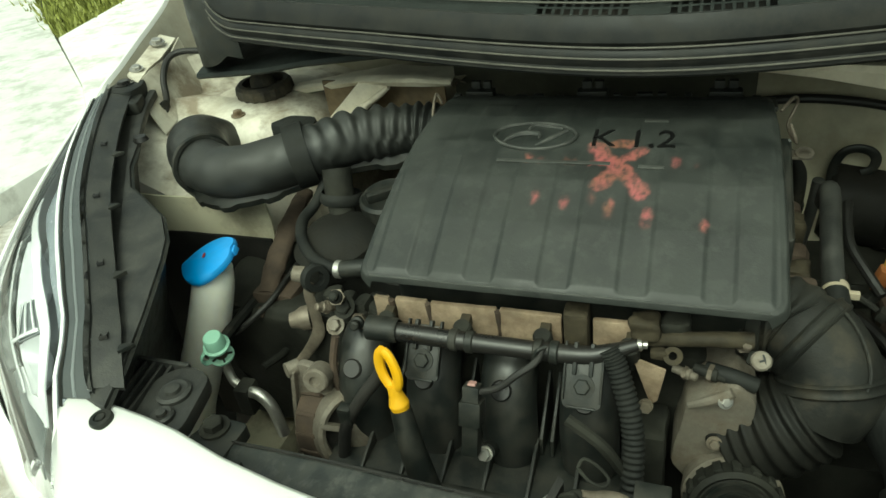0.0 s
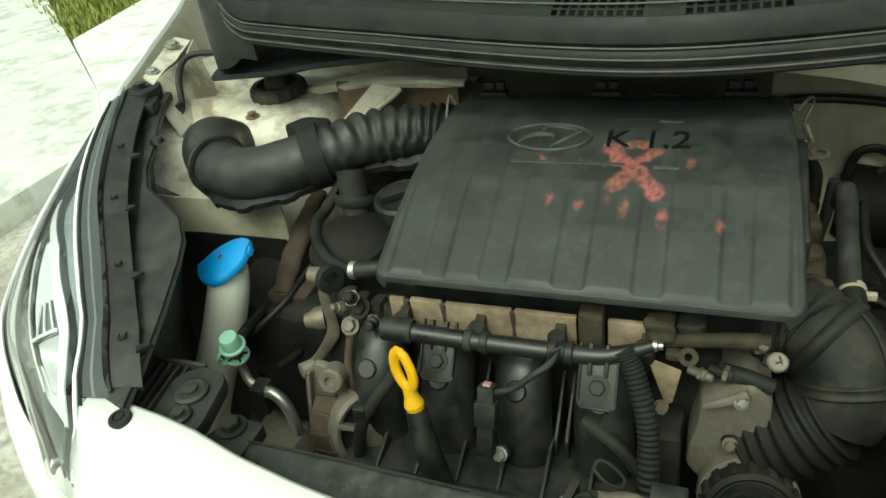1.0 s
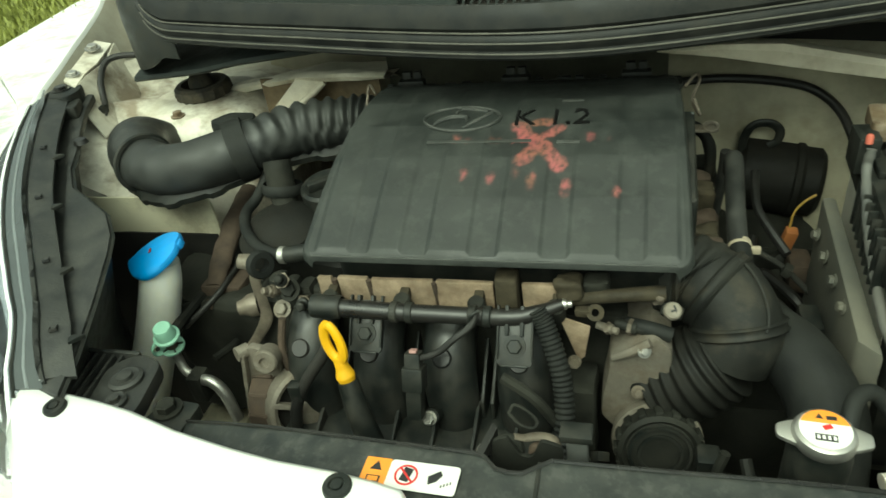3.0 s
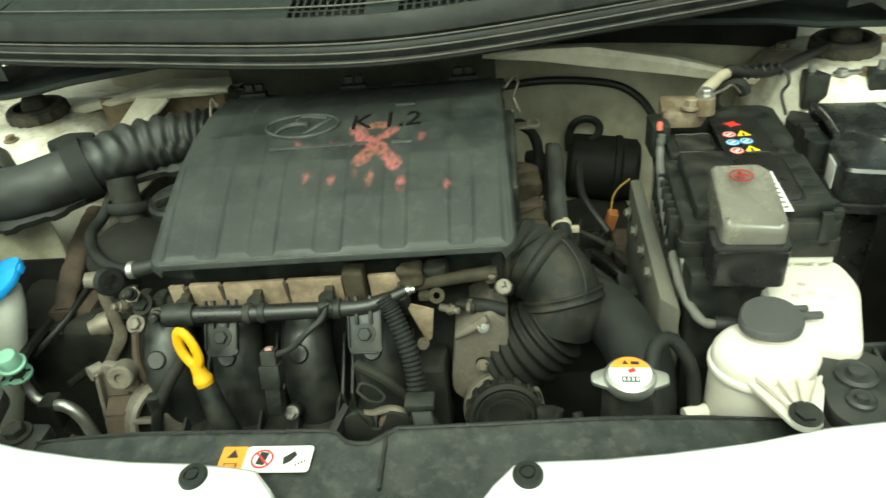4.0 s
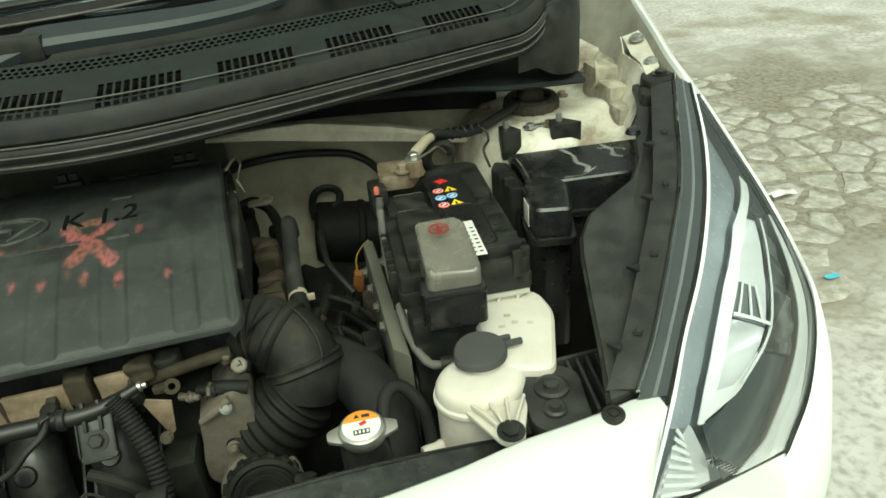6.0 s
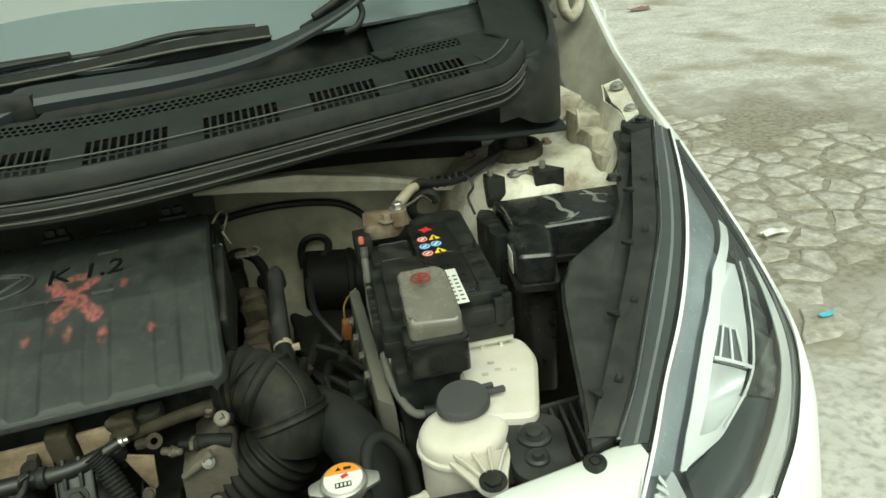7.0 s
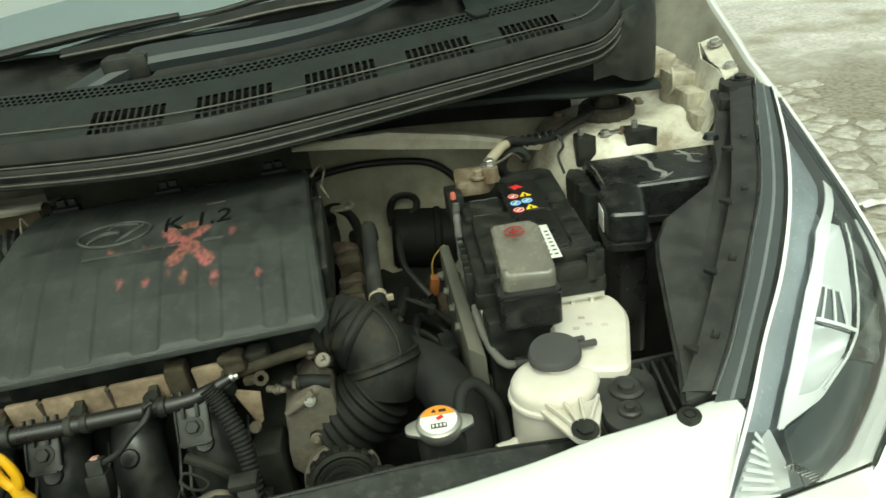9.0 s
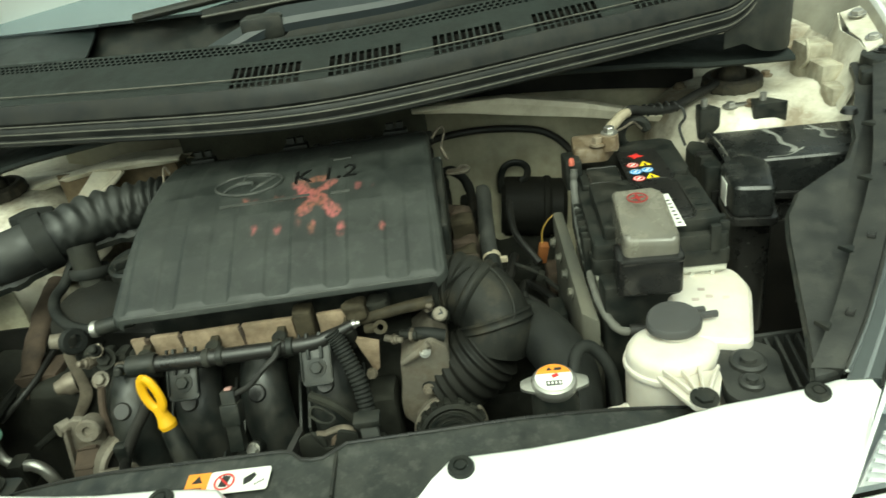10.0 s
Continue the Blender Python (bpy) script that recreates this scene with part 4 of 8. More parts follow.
def zone(inner, outer, sink, nf=20, ng=8, dip=0.0, thick=0.0012, tilt=0.0, wave=0.0):
    """A piece of the lamp between two lines on its face, each given by a few (f, g)."""
    rows = []
    for a in np.linspace(0, 1, nf):
        ends = []
        for line in (inner, outer):
            s = a * (len(line) - 1)
            ends.append([float(np.interp(s, range(len(line)), [p[j] for p in line])) for j in (0, 1)])
        row = []
        for c in np.linspace(0, 1, ng):
            s = sink + dip * math.sin(math.pi * a) * math.sin(math.pi * c) + tilt * c + wave * math.sin(a * 38)
            row.append(lens_point(ends[0][0] + (ends[1][0] - ends[0][0]) * c, ends[0][1] + (ends[1][1] - ends[0][1]) * c, s))
        rows.append(row)
    return sheet(rows, thick)


def along(f, g0, g1):
    return [(f[0], g0), (f[1], g0)], [(f[0], g1), (f[1], g1)]


def band(a, b_, u, v, lift=0.0, thick=0.002, stop=1.0, start=0.0):
    """A strip between two lines, from the share u to the share v of the way across."""
    n = 30
    rows = []
    for s in np.linspace(start, stop, n):
        row = []
        for w, up in ((u, 0.0), (u * 0.5 + v * 0.5, 0.0008), (v, 0.0)):
            i = s * (len(a) - 1)
            k = min(int(i), len(a) - 2)
            p, q = a[k].lerp(a[k + 1], i - k), b_[k].lerp(b_[k + 1], i - k)
            row.append(p.lerp(q, w) + V(0, 0, lift + up))
        rows.append(row)
    return sheet(rows, thick)


def ledge_z(x, y):
    return float(np.interp(y, [-0.02, 0.05, 0.2, 0.3, 0.45], [0.744, 0.757, 0.794, 0.812, 0.836]))


LEDGE = [(0.628, 0.430), (0.624, 0.402), (0.590, 0.325), (0.535, 0.217), (0.476, 0.127), (0.425, 0.062), (0.384, 0.010), (0.362, 0.006), (0.376, 0.045), (0.391, 0.095), (0.408, 0.150), (0.418, 0.175), (0.440, 0.203), (0.478, 0.226), (0.506, 0.243), (0.530, 0.275), (0.546, 0.312), (0.568, 0.350), (0.592, 0.395), (0.604, 0.430)]
SEAM = spline([(0.640, 0.396, 0.846), (0.585, 0.296, 0.831), (0.530, 0.197, 0.811), (0.472, 0.115, 0.790), (0.418, 0.043, 0.771), (0.372, -0.008, 0.744), (0.318, -0.072, 0.700)], 6)
RAIL = [Vector((p.x - 0.024 + 0.004 * i / 36, p.y + 0.010, p.z - 0.004)) for i, p in enumerate(SEAM)]


def side_of(bm, k):
    return mirrored(bm) if k < 0 else bm


for k in (1, -1):
    lamp = thing("headlamp", "clear headlamp with silver reflector and dark grey inner trim", "headlamp", "headlamps")
    part("gasket", flip_if(band(SEAM, LAMP_IN, -0.06, 0.02, 0.001, stop=0.80), k), M_RUBBER, lamp, "black rubber gasket")
    part("seal_line", flip_if(band(SEAM, LAMP_IN, 0.03, 0.06, 0.0022, stop=0.80), k), M_CHROME, lamp, "bright thin trim line")
    part("top_rail", flip_if(band(SEAM, LAMP_IN, 0.07, 0.95, 0.0004, stop=0.81), k), M_SMOKE, lamp, "smoky grey top edge", 60)
    part("top_ridge", flip_if(band(SEAM, LAMP_IN, 0.44, 0.54, 0.0014, stop=0.81), k), M_LAMPGREY, lamp, "pale moulded ridge", 60)
    part("top_groove", flip_if(band(SEAM, LAMP_IN, 0.82, 0.93, 0.0016, stop=0.83), k), M_BLACK, lamp)
    part("rim", flip_if(band(SEAM, LAMP_IN, 0.95, 1.06, 0.003), k), M_BEZEL, lamp, "bright lens rim", 60)
    lens = part("lens", flip_if(zone([(0, 0.05), (1, 0.03)], [(0, 1.0), (1, 1.0)], 0.0, 40, 18, thick=0.0), k), M_LENS, lamp, "clear curved lens", 80)
    lens.visible_shadow = False
    part("housing", flip_if(zone([(0.0, 0.03), (1, 0.03)], [(0.0, 0.99), (1, 0.99)], 0.034, 24, 14), k), M_RIDGE, lamp, "pale grey housing", 80)
    BEZEL_IN = [(0.231, 0.86), (0.394, 0.37), (0.544, 0.245), (0.669, 0.217), (0.806, 0.19), (0.875, 0.19)]
    part("inner_panel", flip_if(zone([(0.02, 0.06), (0.2, 0.06), (0.394, 0.05), (0.544, 0.05), (0.669, 0.05), (0.806, 0.05), (0.87, 0.06)], [(0.02, 0.9)] + BEZEL_IN, 0.012, 30, 6, tilt=0.005), k), M_PANEL, lamp, "grey-blue inner panel", 80)
    part("bezel", flip_if(zone(BEZEL_IN, [(0.250, 0.97), (0.372, 0.58), (0.470, 0.40), (0.625, 0.32), (0.812, 0.26), (0.878, 0.22)], 0.009, 30, 5), k), M_BEZEL, lamp, "white bezel band", 80)
    part("reflector", flip_if(zone([(0.369, 0.566), (0.456, 0.37), (0.631, 0.31)], [(0.375, 0.755), (0.513, 0.65), (0.681, 0.594)], 0.012, 18, 12, dip=0.020), k), M_REFLECTOR, lamp, "silver upper reflector bowl", 80)
    part("reflector", flip_if(zone([(0.638, 0.31), (0.719, 0.264), (0.812, 0.245)], [(0.685, 0.585), (0.725, 0.54), (0.806, 0.387)], 0.012, 18, 12, dip=0.016), k), M_REFLECTOR, lamp, "silver lower reflector bowl", 80)
    part("bowl_floor", flip_if(zone([(0.740, 0.515), (0.806, 0.37), (0.815, 0.24)], [(0.748, 0.53), (0.825, 0.40), (0.878, 0.205)], 0.010, 14, 6), k), M_BEZEL, lamp, "white reflector edge", 80)
    part("divider", flip_if(zone([(0.629, 0.31), (0.679, 0.594)], [(0.638, 0.31), (0.688, 0.594)], 0.006, 10, 3), k), M_BEZEL, lamp)
    part("divider", flip_if(zone([(0.375, 0.755), (0.513, 0.65), (0.681, 0.594), (0.738, 0.519), (0.806, 0.387)], [(0.375, 0.768), (0.513, 0.662), (0.683, 0.606), (0.740, 0.531), (0.809, 0.398)], 0.006, 18, 3), k), M_BEZEL, lamp)
    shield = part("bulb_shield", flip_if(zone([(0.544, 0.36), (0.631, 0.32)], [(0.569, 0.50), (0.675, 0.556)], 0.010, 6, 6), k), M_LAMPGREY, lamp, "dark bulb shield")
    for q in (0.10, 0.50, 0.88):
        part("fin", flip_if(zone([(0.546 + 0.024 * q, 0.362 + 0.135 * q), (0.631 + 0.042 * q, 0.322 + 0.228 * q)], [(0.547 + 0.024 * q, 0.375 + 0.135 * q), (0.632 + 0.042 * q, 0.337 + 0.228 * q)], 0.007, 4, 3), k), M_BEZEL, shield)
    part("outer_trim", flip_if(zone([(0.338, 0.726), (0.394, 0.765), (0.513, 0.67), (0.681, 0.604), (0.738, 0.529)], [(0.312, 0.94), (0.425, 0.877), (0.569, 0.85), (0.681, 0.858), (0.756, 0.82)], 0.010, 34, 10, wave=0.0012), k), M_TRIM, lamp, "dark grey wavy outer trim", 80)
    part("lower_trim", flip_if(zone([(0.742, 0.52), (0.809, 0.40), (0.856, 0.315), (0.881, 0.226), (0.938, 0.31)], [(0.756, 0.815), (0.838, 0.75), (0.944, 0.65), (0.988, 0.547), (1.0, 0.45)], 0.010, 24, 8, tilt=0.004), k), M_LOWTRIM, lamp, "blue-grey lower trim", 80)
    # Opaque white strip paints the sky's reflection along the lens's outer side.
    part("side_band", flip_if(zone([(0.36, 0.93), (0.425, 0.90), (0.569, 0.868), (0.681, 0.868), (0.756, 0.83), (0.838, 0.755), (0.95, 0.66), (1.0, 0.46)], [(0.36, 0.965), (0.46, 0.965), (0.60, 0.965), (0.70, 0.965), (0.78, 0.965), (0.88, 0.965), (0.96, 0.965), (1.0, 0.965)], 0.004, 28, 6), k), M_BEZEL, lamp, "white outer band for the sky's reflection", 80)
    part("edge_band", flip_if(zone([(0.02, 0.962), (0.5, 0.968), (1.0, 0.968)], [(0.02, 0.998), (0.5, 0.998), (1.0, 0.998)], 0.002, 30, 3), k), M_LAMPGREY, lamp, "grey lens edge", 80)
    sig = part("signal_reflector", flip_if(zone([(0.869, 0.18), (0.913, 0.12), (0.99, 0.10)], [(0.872, 0.19), (0.944, 0.32), (0.99, 0.37)], 0.016, 12, 10), k), M_REFLECTOR, lamp, "fluted turn signal reflector", 30)
    for c in range(8):
        f0 = 0.872 + 0.015 * c
        w = (f0 - 0.855) * 1.9
        part("flute", flip_if(zone([(f0, 0.10), (f0 + 0.020, 0.12 + w * 0.75)], [(f0 + 0.006, 0.10), (f0 + 0.026, 0.12 + w * 0.75)], 0.011, 4, 2), k), M_BEZEL, sig)
    for c in range(9):
        f0 = 0.945 + 0.006 * c
        g0 = 0.255 + 0.025 * c
        for j in range(3):
            part("bead", flip_if(zone([(f0, g0 + 0.018 * j), (f0 + 0.006, g0 + 0.018 * j)], [(f0, g0 + 0.018 * j + 0.014), (f0 + 0.006, g0 + 0.018 * j + 0.014)], 0.006, 3, 3, dip=-0.002), k), M_CHROME, sig)

    ledge = thing("lamp_ledge", "black plastic air guide between headlamp and engine bay", "air guide", "air guides")
    body = flip_if(prism(LEDGE, lambda x, y: ledge_z(x, y) - 0.010, lambda x, y: ledge_z(x, y), 0.003), k, 0.4)
    part("plate", body, M_LEDGE, ledge)
    inner = [Vector((x, y, ledge_z(x, y) - 0.003)) for x, y in LEDGE[7:17]]
    part("drop_wall", flip_if(sheet([[p, p + V(0.014, 0, -0.02), p + V(0.050, 0.008, -0.10), p + V(0.062, 0.01, -0.19)] for p in inner], 0.003), k, 0.4), M_BLACK, ledge, "wall dropping into the bay")
    part("rail", flip_if(band(RAIL, SEAM, 0.0, 0.92, 0.001, 0.005, stop=0.79), k), M_LEDGE, ledge, "raised edge with slots", 40)
    for f in (0.22, 0.36, 0.52, 0.68):
        i = int(f * (len(SEAM) - 1))
        p, d = RAIL[i].lerp(SEAM[i], 0.5), (SEAM[i + 1] - SEAM[i]).normalized()
        yaw = math.degrees(math.atan2(d.y, d.x))
        q = p + V(0, 0, 0.0030)
        part("slot_clip", flip_if(join(box(-0.0055, 0.0055, -0.0030, -0.0022, -0.003, 0.0002, 0.0003, m=pose(*q, 0, -12, yaw)), box(-0.0055, 0.0055, 0.0022, 0.0030, -0.003, 0.0002, 0.0003, m=pose(*q, 0, -12, yaw)), box(-0.0055, -0.0045, -0.003, 0.003, -0.003, 0.0002, 0.0003, m=pose(*q, 0, -12, yaw)), box(0.0045, 0.0055, -0.003, 0.003, -0.003, 0.0002, 0.0003, m=pose(*q, 0, -12, yaw))), k), M_GLOSS, ledge)
        q = RAIL[i + 1] + V(0, 0, -0.001)
        part("tab", flip_if(prism([(-0.006, 0.002), (0.006, 0.002), (0.0, -0.010)], -0.001, 0.003, 0.0006, m=pose(*q, 0, 0, yaw)), k), M_BLACK, ledge)
    part("foot", flip_if(prism(rounded([(0.606, 0.386), (0.641, 0.384), (0.654, 0.410), (0.644, 0.434), (0.618, 0.434), (0.604, 0.410)], 0.010), 0.826, 0.846, 0.004), k), M_BLACK, ledge, "bolted rear foot")
    part("foot_lug", flip_if(prism(rounded([(0.585, 0.372), (0.622, 0.368), (0.630, 0.400), (0.600, 0.404)], 0.008), 0.822, 0.838, 0.003), k), M_BLACK, ledge)
    bolt(ledge, (k * 0.633, 0.412, 0.846), (0, 0, 1), 0.008, 0.005, M_GLOSS)
    part("clip", flip_if(lathe([(0.0, 0.006), (0.007, 0.005), (0.009, 0.0), (0, 0)], aim((0.548, 0.322, 0.815), (0, 0, 1)), 16), k), M_GLOSS, ledge)

    pad = thing("radiator_mount", "black ribbed radiator mount with two round studs", "radiator mount", "radiator mounts")
    z0 = 0.727
    part("plate", side_of(prism(rounded([(0.306, 0.022), (0.330, -0.002), (0.352, 0.008), (0.366, 0.070), (0.345, 0.088), (0.318, 0.080)], 0.012), z0 - 0.014, z0, 0.003), k), M_LEDGE, pad)
    for x, y, r in ((0.329, 0.031, 0.0095), (0.336, 0.055, 0.0142)):
        part("stud", side_of(lathe([(r, 0), (r, 0.003), (r * 0.8, 0.0045), (r * 0.45, 0.0035), (r * 0.42, 0.0065), (0, 0.007)], aim((x, y, z0), (0, 0, 1)), 28), k), M_LEDGE, pad)
    for q in range(5):
        x = 0.352 + 0.009 * q
        part("fin", side_of(prism([(x, 0.02 + 0.002 * q), (x + 0.003, 0.02 + 0.002 * q), (x + 0.012, 0.086), (x + 0.009, 0.086)], z0 - 0.016, z0 - 0.001, 0.0006), k), M_LEDGE, pad)
    part("fin_bar", side_of(box(0.345, 0.405, 0.084, 0.088, z0 - 0.016, z0 + 0.001, 0.001), k), M_LEDGE, pad)


# ---- radiator support and lip fittings ----
support = thing("front_support_panel", "black plastic front support panel over the radiator", "support panel")
rows = []
for x in np.linspace(-0.335, 0.315, 80):
    dip = 0.012 * math.exp(-((x + 0.004) / 0.016) ** 4)
    fall = max(0.0, abs(x) - 0.12) ** 2
    rear = 0.001 - dip + 0.30 * x * x + 0.35 * fall
    front = -0.075
    z = lip_z(x) - 0.019 - 1.0 * fall
    rows.append([(x, front, z - 0.003), (x, -0.05, z - 0.003), (x, rear - 0.010, z - 0.002), (x, rear - 0.004, z), (x, rear, z), (x, rear + 0.0025, z - 0.004), (x, rear + 0.0025, z - 0.028), (x, rear - 0.01, z - 0.03)])
part("panel", sheet(rows), M_SUPPORT, support)
part("rear_bead", pipe([(r[4][0], r[4][1] + 0.0008, r[4][2] + 0.0006) for r in rows], 0.0014, seg=6, n=1), M_GLOSS, support, "thin glossy rear edge")
for q in range(12):
    x = -0.030 + 0.0055 * q
    part("vent_rib", box(x, x + 0.0022, -0.0655, -0.052, 0.744, 0.7515, 0.0006), M_SUPPORT, support)
for x in (-0.235, -0.25, 0.012):
    rib = box(x - 0.0012, x + 0.0012, -0.045, 0.000, lip_z(x) - 0.024, lip_z(x) - 0.0183, 0.0005)
    part("rib", rib, M_BLACK, support)
for x, y in ((0.36, -0.004), (-0.36, 0.007), (0.103, -0.051), (-0.100, -0.046)):
    z = lip_z(x) + (0.0015 if abs(x) > 0.2 else 0.0)
    clip("push_clip", (x, y, z), (0, -0.05, 1), 0.0090, M_BLACK, "black push clip in the white bumper panel", "clip", "bumper clips")

# ---- air cleaner ----
air = thing("air_cleaner", "dusty black plastic air cleaner box with faded red paint", "air cleaner")
LID_Y = [(0.150, 0.7850), (0.1503, 0.7882), (0.1510, 0.7898), (0.153, 0.7912), (0.158, 0.7940), (0.20, 0.8155), (0.24, 0.8325), (0.28, 0.844), (0.32, 0.8495), (0.36, 0.8490), (0.378, 0.845), (0.384, 0.838), (0.386, 0.82)]


def lid_z(y):
    return float(np.interp(y, [p[0] for p in LID_Y], [p[1] for p in LID_Y]))


def lid_side(y):
    f = (y - 0.15) / 0.23
    c = max(0.0, 0.011 - (y - 0.150))
    c = 0.011 - math.sqrt(max(0.0, 0.011 ** 2 - c * c))
    return -0.206 + 0.016 * f + c, 0.107 - 0.007 * f - c


PADS = [(-0.190, -0.162), (-0.144, -0.117), (-0.0945, -0.0614), (-0.038, -0.005), (0.016, 0.052), (0.072, 0.0955)]
STROKES = [((-0.0352, 0.2775), (-0.026, 0.264), 0.0078), ((-0.026, 0.264), (-0.0167, 0.2565), 0.0078), ((0.0012, 0.2733), (-0.0167, 0.2585), 0.0058), ((-0.0195, 0.2460), (-0.0276, 0.2362), 0.0080), ((-0.0040, 0.2420), (0.0032, 0.2315), 0.0080), ((-0.0167, 0.2565), (-0.0080, 0.2465), 0.0088), ((-0.0190, 0.2810), (-0.0095, 0.2810), 0.0068), ((-0.037, 0.2575), (-0.022, 0.2580), 0.0035)]
DOTS = [(-0.088, 0.2615, 0.0056, 0.9), (-0.0776, 0.2592, 0.0044, 0.45), (-0.057, 0.2597, 0.0040, 0.9), (-0.051, 0.2597, 0.0040, 0.9), (0.0267, 0.2617, 0.0060, 0.6), (-0.075, 0.2215, 0.0062, 0.55), (-0.0518, 0.2193, 0.0062, 0.5), (-0.031, 0.2231, 0.0060, 0.22), (-0.0181, 0.2171, 0.0066, 0.7), (-0.0185, 0.2110, 0.0050, 0.35), (0.0101, 0.2132, 0.0062, 0.95), (0.0090, 0.2060, 0.0054, 0.45), (0.0498, 0.2051, 0.0052, 1.0), (0.042, 0.259, 0.0030, 0.3)]


def red_paint(x, y):
    """How much of the old brushed-on red paint is left at a place of the lid."""
    best = 0.0
    x += 0.0020 * noise.noise(Vector((x * 160, y * 160, 7)))
    y += 0.0020 * noise.noise(Vector((x * 160, y * 160, 17)))
    for (ax, ay), (bx, by), w in STROKES:
        t = max(0, min(1, ((x - ax) * (bx - ax) + (y - ay) * (by - ay)) / ((bx - ax) ** 2 + (by - ay) ** 2)))
        d = math.hypot(x - ax - t * (bx - ax), (y - ay - t * (by - ay)))
        best = max(best, min(1, max(0, (w - d) / 0.0035)))
    for ax, ay, w, share in DOTS:
        d = math.hypot(x - ax, (y - ay) * 0.7)
        best = max(best, share * min(1, max(0, (w * 0.86 - d) / 0.004)))
    n = noise.fractal(Vector((x * 260, y * 190, 2)), 0.8, 2.1, 5)
    return max(0.0, min(0.60, best * (0.46 + 0.55 * n)))


NU, NV = 250, 190
ys = [0.150 + 0.236 * (j / (NV - 1)) ** 1.2 for j in range(NV)]
bm = bmesh.new()
layer = bm.verts.layers.float.new("old_paint")
g = []
for j, y in enumerate(ys):
    a, b_ = lid_side(y)
    row = []
    for i in range(NU + 1):
        u = i / NU
        x = a + (b_ - a) * u
        z = lid_z(y)
        side = min(u, 1 - u) * (b_ - a)
        z -= 0.0070 * max(0, 1 - side / 0.0035) ** 2
        crown = 0.0
        if y < 0.345:
            for p, q in PADS:
                s = min(x - p, q - x, y - 0.1540)
                crown = max(crown, 0.0016 * max(0, min(1, s / 0.0032 + 0.5)) * min(1, max(0.25, (0.33 - y) / 0.13)))
        if side > 0.0055 and y < 0.380:
            z += 0.001 * min(1.0, max(0.0, (y - 0.1512) / 0.0012))
        v = bm.verts.new((x, y, z + crown))
        v[layer] = red_paint(x, y)
        row.append(v)
    g.append(row)
for r0, r1 in zip(g, g[1:]):
    for i in range(NU):
        bm.faces.new((r0[i], r0[i + 1], r1[i + 1], r1[i]))
lid = part("lid", bm, M_LID.copy(), air, "ribbed lid with a faded red painted cross", 60)
nt = lid.data.materials[0].node_tree
lid.data.materials[0].name = "lid_plastic"
bs = nt.nodes["Principled BSDF"]
was = bs.inputs["Base Color"].links[0].from_socket
att = nt.nodes.new("ShaderNodeAttribute")
att.attribute_name = "old_paint"
mx = nt.nodes.new("ShaderNodeMix")
mx.data_type = "RGBA"
nt.links.new(att.outputs["Fac"], mx.inputs["Factor"])
nt.links.new(was, mx.inputs["A"])
hue = nt.nodes.new("ShaderNodeTexNoise")
hue.inputs["Scale"].default_value = 34
hue.inputs["Detail"].default_value = 4
steps = nt.nodes.new("ShaderNodeValToRGB")
steps.color_ramp.elements[0].position, steps.color_ramp.elements[0].color = 0.40, (0.26, 0.105, 0.065, 1)
steps.color_ramp.elements[1].position, steps.color_ramp.elements[1].color = 0.60, (0.46, 0.115, 0.115, 1)
nt.links.new(nt.nodes.new("ShaderNodeTexCoord").outputs["Object"], hue.inputs["Vector"])
nt.links.new(hue.outputs["Fac"], steps.inputs["Fac"])
nt.links.new(steps.outputs["Color"], mx.inputs["B"])
nt.links.new(mx.outputs["Result"], bs.inputs["Base Color"])


def on_lid(x, y, up=0.0):
    return Vector((x, y, lid_z(y) + 0.001 + up))


# raised badge: ring with slanted strokes, plain shapes
ring = [on_lid(-0.088 + 0.0350 * math.cos(a), 0.2895 + 0.0183 * math.sin(a), 0.0010) for a in np.linspace(0, 2 * math.pi, 40)]


def emboss(pts, radii):
    return pipe([tuple(on_lid(x, y, 0.0009)) for x, y in pts], radii, seg=8)


badge = join(pipe([tuple(p) for p in ring], 0.0015, seg=8, n=2, cap=False),
             emboss(((-0.1128, 0.2790), (-0.108, 0.2857), (-0.0985, 0.2915), (-0.085, 0.2912), (-0.0835, 0.2850)), [0.0012, 0.0022, 0.0026, 0.0022, 0.0010]),
             emboss(((-0.0850, 0.2755), (-0.0752, 0.2840), (-0.0617, 0.2978)), [0.0010, 0.0020, 0.0016]),
             emboss(((-0.0955, 0.2970), (-0.0917, 0.3050), (-0.082, 0.3040), (-0.0660, 0.3000)), [0.0010, 0.0022, 0.0020, 0.0012]))
# Paler than the lid: worn front edge, and highlights painted on badge and bars.
M_WORN = mat("worn_and_highlit_grey_plastic", (0.036, 0.038, 0.035), 0.35, var=0.3, scale=80, spec=0.5, dust=(0.10, 0.10, 0.09), dust_amount=0.4, dust_scale=60)
part("badge", badge, M_WORN, air, "raised oval badge")


def lettering(words, size, m, material, parent, name="lettering", depth=0.0006, gap=1.0):
    cu = bpy.data.curves.new(name, "FONT")
    cu.body, cu.size, cu.extrude = words, size, depth
    cu.space_character = gap
    tmp = new(name, cu)
    bpy.context.view_layer.update()
    me = bpy.data.meshes.new_from_object(tmp.evaluated_get(bpy.context.evaluated_depsgraph_get()))
    bpy.data.objects.remove(tmp)
    bpy.data.curves.remove(cu)
    me.transform(m)
    me.materials.append(material)
    ob = new(name, me)
    ob.parent = parent
    return ob


